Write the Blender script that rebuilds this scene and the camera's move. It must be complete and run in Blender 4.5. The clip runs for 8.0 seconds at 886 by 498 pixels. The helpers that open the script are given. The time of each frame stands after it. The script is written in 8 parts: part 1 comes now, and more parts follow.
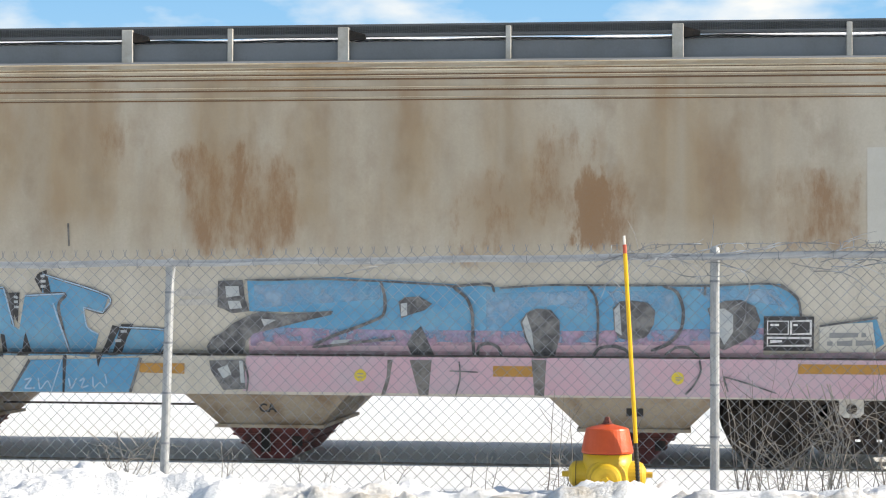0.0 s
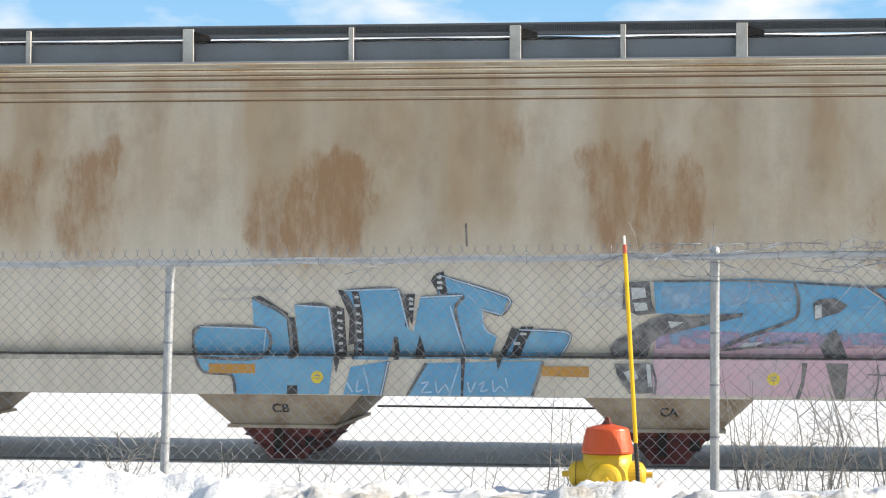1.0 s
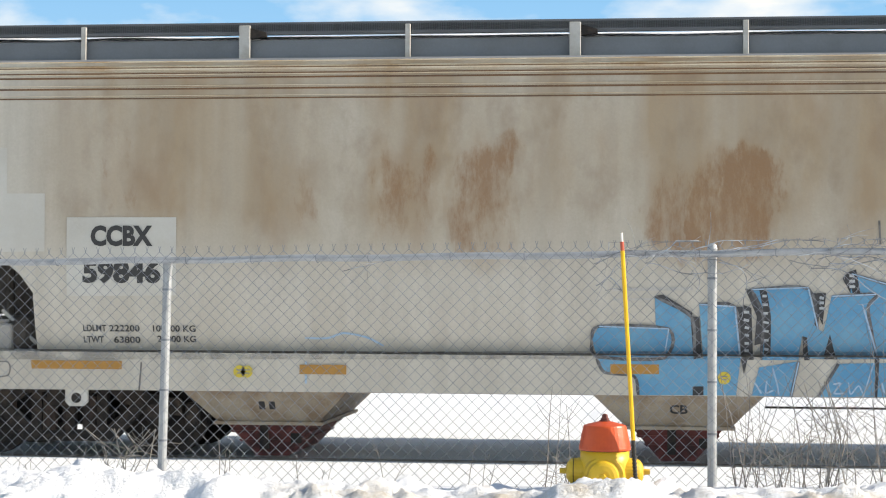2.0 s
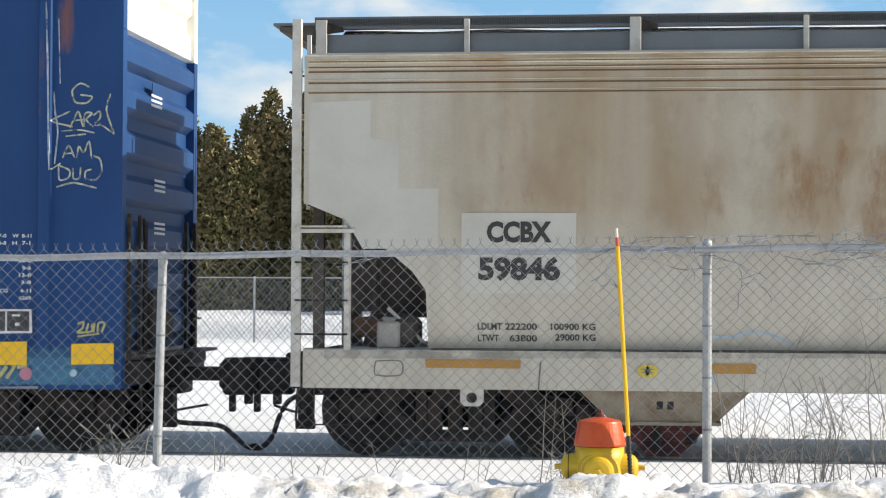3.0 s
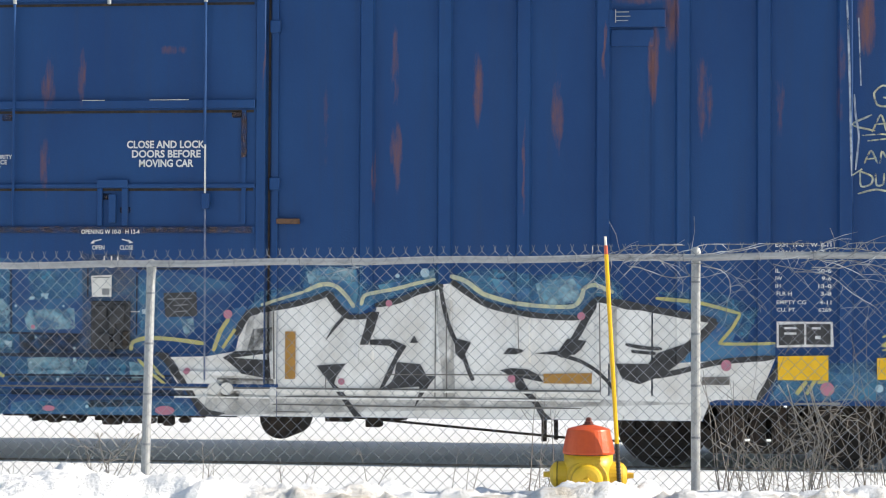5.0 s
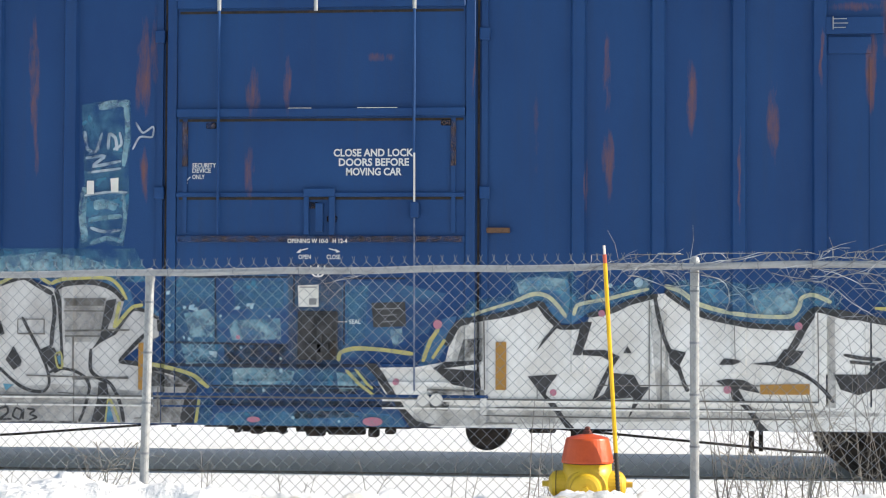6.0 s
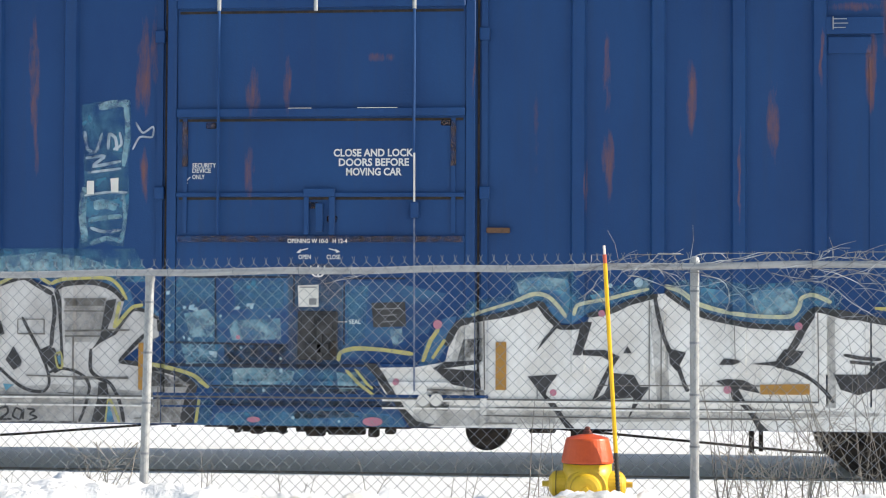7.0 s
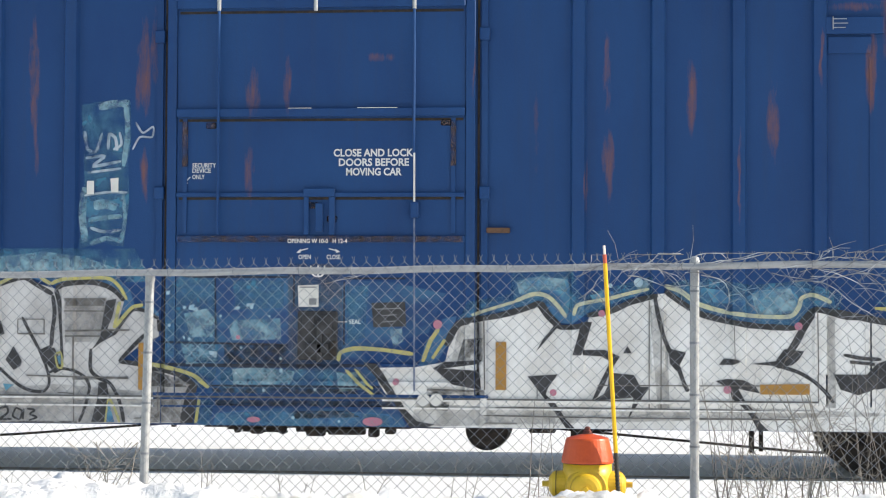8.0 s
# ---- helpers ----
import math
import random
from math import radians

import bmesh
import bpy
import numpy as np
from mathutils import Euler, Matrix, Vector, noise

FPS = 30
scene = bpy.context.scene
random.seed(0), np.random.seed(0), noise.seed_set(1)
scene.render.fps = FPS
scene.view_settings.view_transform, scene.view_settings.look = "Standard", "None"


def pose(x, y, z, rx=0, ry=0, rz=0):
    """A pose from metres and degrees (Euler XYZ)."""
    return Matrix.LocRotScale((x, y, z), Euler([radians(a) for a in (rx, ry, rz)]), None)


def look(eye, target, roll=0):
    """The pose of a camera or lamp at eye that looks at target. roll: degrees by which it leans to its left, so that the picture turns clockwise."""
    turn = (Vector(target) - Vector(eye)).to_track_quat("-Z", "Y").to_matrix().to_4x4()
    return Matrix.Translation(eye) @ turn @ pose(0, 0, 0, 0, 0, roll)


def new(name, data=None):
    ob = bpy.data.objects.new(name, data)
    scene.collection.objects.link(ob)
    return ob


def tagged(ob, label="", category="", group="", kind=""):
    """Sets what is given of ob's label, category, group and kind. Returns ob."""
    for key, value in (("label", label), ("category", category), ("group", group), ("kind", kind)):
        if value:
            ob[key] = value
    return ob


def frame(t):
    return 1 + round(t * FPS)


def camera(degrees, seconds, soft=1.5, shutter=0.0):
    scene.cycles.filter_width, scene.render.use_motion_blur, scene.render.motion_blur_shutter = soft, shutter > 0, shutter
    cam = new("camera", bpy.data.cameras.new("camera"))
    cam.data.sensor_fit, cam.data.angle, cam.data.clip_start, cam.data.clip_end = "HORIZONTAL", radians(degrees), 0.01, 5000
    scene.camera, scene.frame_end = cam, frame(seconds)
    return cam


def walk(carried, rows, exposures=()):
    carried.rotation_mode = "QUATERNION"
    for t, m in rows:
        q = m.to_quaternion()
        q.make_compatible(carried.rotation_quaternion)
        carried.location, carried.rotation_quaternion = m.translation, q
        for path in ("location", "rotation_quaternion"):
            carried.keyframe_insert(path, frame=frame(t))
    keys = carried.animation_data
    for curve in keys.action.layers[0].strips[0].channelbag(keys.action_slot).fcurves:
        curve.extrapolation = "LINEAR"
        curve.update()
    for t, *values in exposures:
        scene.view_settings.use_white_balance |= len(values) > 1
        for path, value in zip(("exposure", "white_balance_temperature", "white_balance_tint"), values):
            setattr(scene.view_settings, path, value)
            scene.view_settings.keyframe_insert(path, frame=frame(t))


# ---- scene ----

from mathutils.geometry import tessellate_polygon

# ================= camera =================
EYE_Z = 1.62
ROLL = 0.258
cam = camera(26.04, 8.0, soft=1.1)
CAM_ROWS = [
    (0.00, 6.546, 1.450),
    (0.50, 6.554, 1.450),
    (1.00, 6.546, 1.450),
    (1.50, 6.546, 1.433),
    (2.00, 6.471, 1.364),
    (2.40, 6.415, 1.306),
    (2.80, 6.360, 1.247),
    (3.20, 6.284, 1.232),
    (3.60, 6.213, 1.222),
    (4.00, 6.132, 1.222),
    (4.40, 6.064, 1.330),
    (4.80, 6.012, 1.418),
    (5.20, 5.971, 1.551),
    (5.36, 5.964, 1.636),
    (5.54, 5.955, 1.732),
    (5.70, 5.954, 1.742),
    (6.20, 5.954, 1.746),
    (7.00, 5.954, 1.746),
    (8.00, 5.954, 1.746),
]


def aim(yaw, pitch):
    a, b = radians(yaw), radians(pitch)
    way = Vector((-math.sin(a) * math.cos(b), math.cos(a) * math.cos(b), math.sin(b)))
    return look((0, 0, EYE_Z), Vector((0, 0, EYE_Z)) + way, ROLL)


KELVIN = 7500
EXPOSURES = [(0.0, 0.57), (0.8, 0.64), (1.5, 0.65), (3.0, 0.43), (4.0, 0.43), (5.0, 0.56), (5.6, 0.63), (8.0, 0.63)]
walk(cam, [(t, aim(yaw, pitch)) for t, yaw, pitch in CAM_ROWS], exposures=[(t, stops, KELVIN, 10) for t, stops in EXPOSURES])

# ================= world and sun =================
SUN_TO = Vector((1.0, 0.03, 0.54)).normalized()
world = bpy.data.worlds.new("world")
scene.world = world
world.use_nodes = True
wn = world.node_tree.nodes
sky = wn.new("ShaderNodeTexSky")
sky.sky_type = "NISHITA"
sky.sun_disc = False
sky.sun_elevation = math.asin(SUN_TO.z)
sky.sun_rotation = math.atan2(SUN_TO.x, SUN_TO.y)
sky.air_density, sky.dust_density, sky.ozone_density = 1.0, 0.6, 1.0
wn["Background"].inputs["Strength"].default_value = 0.122
world.node_tree.links.new(sky.outputs[0], wn["Background"].inputs["Color"])

sun = new("sun", bpy.data.lights.new("sun", "SUN"))
sun.data.energy, sun.data.angle, sun.data.color = 4.5, radians(0.53), (1.0, 0.97, 0.925)
sun.matrix_world = look(SUN_TO * 60, (0, 0, 0))


# far sky behind the trees: colour high up, near the ground, and its glow
SKY_HIGH, SKY_LOW, SKY_GLOW = (0.23, 0.52, 0.90), (0.45, 0.70, 0.95), 0.78


# ================= materials =================
def bsdf_mat(name):
    m = bpy.data.materials.new(name)
    m.use_nodes = True
    nt = m.node_tree
    return m, nt, nt.nodes["Principled BSDF"]


def node(nt, kind, **values):
    n = nt.nodes.new(kind)
    for key, value in values.items():
        n.inputs[key.replace("_", " ")].default_value = value
    return n


def math_node(nt, op, a, b=None, clamp=False):
    n = nt.nodes.new("ShaderNodeMath")
    n.operation, n.use_clamp = op, clamp
    for i, v in enumerate((a, b)):
        if v is None:
            continue
        if isinstance(v, (int, float)):
            n.inputs[i].default_value = v
        else:
            nt.links.new(v, n.inputs[i])
    return n.outputs[0]


def mix_col(nt, fac, a, b):
    n = nt.nodes.new("ShaderNodeMix")
    n.data_type = "RGBA"
    for sock, v in ((n.inputs[0], fac), (n.inputs[6], a), (n.inputs[7], b)):
        if isinstance(v, (int, float)):
            sock.default_value = v
        elif isinstance(v, tuple):
            sock.default_value = (*v, 1)
        else:
            nt.links.new(v, sock)
    return n.outputs[2]


def coords(nt, sx=1.0, sy=1.0, sz=1.0):
    tc = nt.nodes.new("ShaderNodeTexCoord")
    mp = nt.nodes.new("ShaderNodeMapping")
    mp.inputs["Scale"].default_value = (sx, sy, sz)
    nt.links.new(tc.outputs["Object"], mp.inputs[0])
    return mp.outputs[0]


def noise_fac(nt, vec, scale, detail=5.0, lo=0.4, hi=0.6, rough=0.55):
    n = node(nt, "ShaderNodeTexNoise", Scale=scale, Detail=detail, Roughness=rough)
    nt.links.new(vec, n.inputs["Vector"])
    r = nt.nodes.new("ShaderNodeMapRange")
    r.inputs[1].default_value, r.inputs[2].default_value = lo, hi
    nt.links.new(n.outputs[0], r.inputs[0])
    return r.outputs[0]


def bump(nt, shader, height, strength=0.3, distance=0.01):
    b = node(nt, "ShaderNodeBump", Strength=strength, Distance=distance)
    nt.links.new(height, b.inputs["Height"])
    nt.links.new(b.outputs[0], shader.inputs["Normal"])


def worn(name, base, second, rough=0.6, metal=0.0, scale=3.0, fine=60.0, amount=0.8, relief=0.2, stretch=1.0):
    """A surface with large stains of a second colour and a fine grain."""
    m, nt, p = bsdf_mat(name)
    vec = coords(nt, 1, 1, stretch)
    big = noise_fac(nt, vec, scale, 6, 0.42, 0.66)
    small = noise_fac(nt, vec, fine, 3, 0.3, 0.7)
    fac = math_node(nt, "MULTIPLY", math_node(nt, "ADD", math_node(nt, "MULTIPLY", small, 0.35), big), amount, clamp=True)
    nt.links.new(mix_col(nt, fac, base, second), p.inputs["Base Color"])
    p.inputs["Roughness"].default_value, p.inputs["Metallic"].default_value = rough, metal
    bump(nt, p, small, relief, 0.004)
    return m


def blobs(nt, vec_sep, spots, square=False):
    """Sum of soft ellipses, or of soft squarish patches (x, z, half width, half height, weight) on a side."""
    total = None
    for x, z, w, h, k in spots:
        dx = math_node(nt, "DIVIDE", math_node(nt, "SUBTRACT", vec_sep[0], x), w)
        dz = math_node(nt, "DIVIDE", math_node(nt, "SUBTRACT", vec_sep[2], z), h)
        dx, dz = math_node(nt, "MULTIPLY", dx, dx), math_node(nt, "MULTIPLY", dz, dz)
        if square:
            dx, dz = math_node(nt, "MULTIPLY", dx, dx), math_node(nt, "MULTIPLY", dz, dz)
        d2 = math_node(nt, "ADD", dx, dz)
        one = math_node(nt, "MULTIPLY", math_node(nt, "SUBTRACT", 1.0, d2, clamp=True), k)
        total = one if total is None else math_node(nt, "ADD", total, one)
    return total


def hopper_paint():
    m, nt, p = bsdf_mat("hopper_paint")
    vec = coords(nt)
    sep = nt.nodes.new("ShaderNodeSeparateXYZ")
    nt.links.new(vec, sep.inputs[0])
    # dust: heavier on the upper half of the side
    rng = nt.nodes.new("ShaderNodeMapRange")
    rng.inputs[1].default_value, rng.inputs[2].default_value = 1.75, 2.45
    nt.links.new(sep.outputs[2], rng.inputs[0])
    cloud = noise_fac(nt, coords(nt, 1, 1, 0.45), 1.1, 6, 0.33, 0.62)
    band = noise_fac(nt, coords(nt, 1.9, 1.9, 0.06), 1.0, 3, 0.52, 0.68)
    blotch = noise_fac(nt, coords(nt, 2.6, 2.6, 1.7), 1.0, 8, 0.50, 0.66, 0.62)
    streak = noise_fac(nt, coords(nt, 5.5, 5.5, 0.5), 1.0, 5, 0.38, 0.66)
    ends = nt.nodes.new("ShaderNodeMapRange")
    ends.inputs[1].default_value, ends.inputs[2].default_value, ends.inputs[3].default_value = 8.1, 7.2, 0.08
    nt.links.new(math_node(nt, "ABSOLUTE", sep.outputs[0]), ends.inputs[0])
    upper = math_node(nt, "MULTIPLY", rng.outputs[0], ends.outputs[0])
    dust = math_node(nt, "MULTIPLY", upper, math_node(nt, "ADD", math_node(nt, "MULTIPLY", cloud, 0.75), 0.35), clamp=True)
    col = mix_col(nt, dust, (0.545, 0.515, 0.45), (0.37, 0.28, 0.182))
    col = mix_col(nt, math_node(nt, "MULTIPLY", streak, 0.35), col, (0.33, 0.29, 0.235))
    col = mix_col(nt, math_node(nt, "MULTIPLY", math_node(nt, "MULTIPLY", blotch, upper), 0.42), col, (0.255, 0.18, 0.115))
    col = mix_col(nt, math_node(nt, "MULTIPLY", band, 0.45), col, (0.49, 0.45, 0.375))
    # rust patches
    drift = math_node(nt, "MULTIPLY", math_node(nt, "SUBTRACT", noise_fac(nt, coords(nt, 3, 3, 1.2), 1.0, 5, 0.0, 1.0, 0.6), 0.5), 0.9)
    spots = blobs(nt, (math_node(nt, "ADD", sep.outputs[0], drift), None, math_node(nt, "ADD", sep.outputs[2], drift)), HOPPER_RUST, True)
    grain = noise_fac(nt, coords(nt, 4.2, 4.2, 1.5), 1.0, 9, 0.30, 0.68, 0.72)
    edge = math_node(nt, "SUBTRACT", math_node(nt, "ADD", spots, math_node(nt, "MULTIPLY", grain, 1.25)), 1.3, clamp=True)
    rust = math_node(nt, "MULTIPLY", edge, math_node(nt, "MULTIPLY", spots, 3.0, clamp=True), clamp=True)
    few = math_node(nt, "MULTIPLY", noise_fac(nt, coords(nt, 2.2, 2.2, 0.9), 1.0, 6, 0.55, 0.75), math_node(nt, "MULTIPLY", upper, 0.5))
    rust = math_node(nt, "MAXIMUM", math_node(nt, "MULTIPLY", rust, 1.5, clamp=True), few)
    col = mix_col(nt, math_node(nt, "MULTIPLY", spots, 0.36, clamp=True), col, (0.33, 0.215, 0.115))
    col = mix_col(nt, math_node(nt, "MULTIPLY", rust, 0.72), col, (0.235, 0.11, 0.038))
    fine = noise_fac(nt, vec, 45, 4, 0.3, 0.7)
    col = mix_col(nt, math_node(nt, "MULTIPLY", fine, 0.16), col, (0.25, 0.22, 0.18))
    nt.links.new(col, p.inputs["Base Color"])
    p.inputs["Roughness"].default_value = 0.62
    bump(nt, p, math_node(nt, "ADD", fine, math_node(nt, "MULTIPLY", cloud, 2.0)), 0.12, 0.006)
    return m


def boxcar_paint():
    m, nt, p = bsdf_mat("boxcar_blue_paint")
    vec = coords(nt)
    sep = nt.nodes.new("ShaderNodeSeparateXYZ")
    nt.links.new(vec, sep.inputs[0])
    cloud = noise_fac(nt, coords(nt, 1, 1, 0.5), 1.2, 6, 0.3, 0.7)
    col = mix_col(nt, cloud, (0.004, 0.046, 0.163), (0.007, 0.062, 0.198))
    streak = noise_fac(nt, coords(nt, 13, 13, 0.55), 1.0, 5, 0.5, 0.75)
    col = mix_col(nt, math_node(nt, "MULTIPLY", streak, 0.35), col, (0.018, 0.048, 0.125))
    wander = math_node(nt, "MULTIPLY", math_node(nt, "SUBTRACT", noise_fac(nt, coords(nt, 7, 7, 1.6), 1.0, 6, 0.0, 1.0, 0.6), 0.5), 0.15)
    spots = blobs(nt, (math_node(nt, "ADD", sep.outputs[0], wander), None, sep.outputs[2]), BOXCAR_RUST + BOXCAR_EDGE_RUST)
    grain = noise_fac(nt, coords(nt, 14, 14, 2.6), 1.0, 9, 0.32, 0.70, 0.70)
    edge = math_node(nt, "SUBTRACT", math_node(nt, "ADD", spots, math_node(nt, "MULTIPLY", grain, 1.1)), 0.85, clamp=True)
    rust = math_node(nt, "MULTIPLY", edge, math_node(nt, "MULTIPLY", spots, 2.5, clamp=True), clamp=True)
    col = mix_col(nt, math_node(nt, "MULTIPLY", rust, 0.66), col, (0.27, 0.10, 0.038))
    fine = noise_fac(nt, vec, 50, 4, 0.3, 0.7)
    col = mix_col(nt, math_node(nt, "MULTIPLY", fine, 0.12), col, (0.02, 0.03, 0.08))
    nt.links.new(col, p.inputs["Base Color"])
    p.inputs["Roughness"].default_value = 0.58
    p.inputs["Specular IOR Level"].default_value = 0.3
    bump(nt, p, math_node(nt, "ADD", fine, math_node(nt, "MULTIPLY", cloud, 4.0)), 0.1, 0.008)
    return m


def snow_material():
    m, nt, p = bsdf_mat("snow")
    vec = coords(nt)
    sep = nt.nodes.new("ShaderNodeSeparateXYZ")
    nt.links.new(vec, sep.inputs[0])
    near = nt.nodes.new("ShaderNodeMapRange")
    near.inputs[1].default_value, near.inputs[2].default_value = 1.3, 0.4
    nt.links.new(math_node(nt, "ABSOLUTE", math_node(nt, "SUBTRACT", sep.outputs[1], 8.8)), near.inputs[0])
    side = nt.nodes.new("ShaderNodeMapRange")
    side.inputs[1].default_value, side.inputs[2].default_value = -2.3, -1.4
    nt.links.new(sep.outputs[0], side.inputs[0])
    dirt = noise_fac(nt, vec, 3.2, 8, 0.40, 0.62, 0.68)
    spray = math_node(nt, "MULTIPLY", math_node(nt, "MULTIPLY", dirt, near.outputs[0]), math_node(nt, "ADD", math_node(nt, "MULTIPLY", side.outputs[0], 1.0), 0.12), clamp=True)
    col = mix_col(nt, spray, (0.90, 0.925, 0.96), (0.42, 0.36, 0.27))
    fine = noise_fac(nt, vec, 35, 6, 0.25, 0.75, 0.7)
    col = mix_col(nt, math_node(nt, "MULTIPLY", fine, 0.10), col, (0.62, 0.64, 0.68))
    nt.links.new(col, p.inputs["Base Color"])
    p.inputs["Roughness"].default_value = 0.75
    bump(nt, p, math_node(nt, "ADD", fine, math_node(nt, "MULTIPLY", noise_fac(nt, vec, 11, 6, 0.3, 0.7, 0.65), 1.5)), 0.5, 0.03)
    return m


def plain(name, base, rough=0.5, metal=0.0, amount=0.25, relief=0.08, scale=8.0):
    second = tuple(c * 0.6 for c in base)
    return worn(name, base, second, rough, metal, scale, 70.0, amount, relief)


# rust patches of the two cars: x, z, half width, half height, weight
HOPPER_RUST = [
    (1.45, 2.55, 0.38, 0.62, 1.2), (2.05, 2.50, 0.36, 0.58, 1.2), (4.1, 2.40, 0.32, 0.50, 0.8), (4.9, 2.65, 0.42, 0.65, 0.9),
    (5.3, 2.45, 0.30, 0.50, 1.1), (7.2, 2.40, 0.55, 0.50, 1.0), (0.55, 3.1, 0.35, 0.42, 0.55), (-4.3, 2.6, 0.34, 0.55, 1.0),
    (-3.55, 2.5, 0.32, 0.62, 1.0), (-1.75, 2.4, 0.32, 0.52, 0.8), (-1.2, 2.5, 0.40, 0.60, 1.3), (-6.9, 2.75, 0.35, 0.5, 0.6), (-5.4, 2.5, 0.4, 0.5, 0.5),
]
BOXCAR_EDGE_RUST = [(2.50, 2.75, 0.018, 0.35, 0.9), (3.93, 2.9, 0.018, 0.6, 0.8), (4.68, 3.95, 0.02, 0.35, 1.0), (1.46, 3.75, 0.02, 0.5, 0.7), (-1.62, 4.1, 0.05, 0.5, 0.7), (-2.78, 3.1, 0.05, 0.4, 0.7), (4.95, 4.42, 0.3, 0.06, 0.9)]
BOXCAR_RUST = [
    (2.72, 2.95, 0.07, 0.38, 1.0), (2.70, 3.8, 0.06, 0.5, 0.7), (3.48, 3.6, 0.065, 0.5, 1.1), (4.24, 3.4, 0.065, 0.5, 0.9), (2.05, 3.3, 0.05, 0.5, 0.5),
    (-2.82, 3.8, 0.07, 0.75, 0.9), (-1.74, 3.9, 0.10, 0.6, 1.0), (-1.72, 2.9, 0.06, 0.35, 1.0), (-0.66, 3.7, 0.08, 0.4, 0.8), (-0.32, 3.75, 0.06, 0.4, 0.8),
    (5.14, 3.8, 0.06, 0.45, 1.3), (5.30, 4.3, 0.10, 0.45, 1.1), (5.60, 3.5, 0.09, 0.55, 0.8), (6.30, 3.4, 0.06, 0.5, 0.6), (7.10, 4.2, 0.12, 0.40, 1.2),
    (-0.68, 2.9, 0.08, 0.4, 0.7), (6.85, 3.6, 0.05, 0.7, 0.5), (0.55, 3.98, 0.2, 0.06, 0.6),
]

MAT_HOPPER = hopper_paint()
MAT_BOXCAR = boxcar_paint()
MAT_SNOW = snow_material()
MAT_ROOF_SHEET = worn("roof_sheet_paint", (0.215, 0.235, 0.258), (0.16, 0.17, 0.18), 0.6, 0, 1.5, 50, 0.7)
MAT_HOPPER_ROOF = worn("hopper_roof_paint", (0.14, 0.15, 0.163), (0.10, 0.103, 0.108), 0.6, 0, 2.0, 50, 0.6)
MAT_HOPPER_POST = worn("hopper_post_paint", (0.58, 0.57, 0.54), (0.36, 0.32, 0.26), 0.6, 0, 5.0, 50, 0.5)
MAT_CLEAN = worn("repainted_grey", (0.535, 0.525, 0.485), (0.47, 0.45, 0.40), 0.6, 0, 2.0, 40, 0.7)
MAT_SLOPE = worn("slope_sheet_dark", (0.115, 0.098, 0.082), (0.06, 0.05, 0.042), 0.8, 0, 2.5, 40, 0.9)
MAT_CHUTE = worn("chute_paint", (0.40, 0.345, 0.27), (0.24, 0.17, 0.11), 0.7, 0, 4.0, 50, 0.8)
MAT_GATE = worn("oxide_red_iron", (0.19, 0.05, 0.045), (0.06, 0.03, 0.028), 0.8, 0, 6.0, 60, 0.8)
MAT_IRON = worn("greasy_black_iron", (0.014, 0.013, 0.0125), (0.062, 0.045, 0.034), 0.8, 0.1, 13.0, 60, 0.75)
MAT_RUST_IRON = worn("rusty_iron", (0.16, 0.085, 0.05), (0.07, 0.045, 0.035), 0.85, 0, 8.0, 50, 0.8)
MAT_TRUCK_RUST = worn("grimy_spring_iron", (0.055, 0.036, 0.028), (0.022, 0.018, 0.016), 0.85, 0, 9.0, 50, 0.8)
MAT_RAIL = worn("rail_steel", (0.30, 0.27, 0.24), (0.18, 0.14, 0.11), 0.6, 0.5, 8.0, 60, 0.8)
MAT_GALV = worn("galvanised_steel", (0.42, 0.44, 0.46), (0.31, 0.325, 0.34), 0.45, 0.35, 14.0, 120, 0.7, 0.05)
MAT_WIRE = worn("galvanised_wire", (0.225, 0.25, 0.285), (0.15, 0.165, 0.19), 0.5, 0.25, 10.0, 120, 0.7, 0.0)
MAT_WHITE = worn("white_paint", (0.74, 0.73, 0.70), (0.60, 0.58, 0.53), 0.55, 0, 5.0, 60, 0.5)
MAT_END_WHITE = worn("end_white_paint", (0.80, 0.79, 0.75), (0.66, 0.63, 0.55), 0.5, 0, 3.0, 60, 0.4)
MAT_LETTER_WHITE = plain("white_lettering", (0.72, 0.73, 0.74), 0.6)
MAT_LETTER_BLACK = plain("black_lettering", (0.035, 0.035, 0.036), 0.6)
MAT_ORANGE = plain("orange_reflector", (0.42, 0.21, 0.04), 0.4)
MAT_YELLOW_SIGN = plain("yellow_reflector", (0.90, 0.52, 0.012), 0.4)
MAT_YELLOW_DOT = plain("yellow_sticker", (0.65, 0.50, 0.05), 0.5)
MAT_HYDRANT = worn("hydrant_yellow", (0.72, 0.47, 0.03), (0.60, 0.36, 0.03), 0.42, 0, 7.0, 60, 0.6, 0.15)
MAT_BONNET = worn("hydrant_orange_red", (0.62, 0.085, 0.015), (0.45, 0.05, 0.012), 0.42, 0, 7.0, 60, 0.6, 0.15)
MAT_NUT = worn("rusty_red_nut", (0.16, 0.03, 0.02), (0.07, 0.025, 0.02), 0.6, 0, 20, 60, 0.7)
MAT_ROD = plain("yellow_fibreglass", (0.80, 0.46, 0.01), 0.35, 0, 0.2)
MAT_RODTIP = plain("white_rod_tip", (0.78, 0.74, 0.70), 0.4)
MAT_RODRED = plain("red_rod_band", (0.55, 0.10, 0.06), 0.4)
MAT_RUBBER = plain("black_rubber", (0.02, 0.02, 0.02), 0.6)
MAT_STEM = worn("dry_stem", (0.10, 0.088, 0.08), (0.27, 0.25, 0.23), 0.85, 0, 20, 90, 0.7)
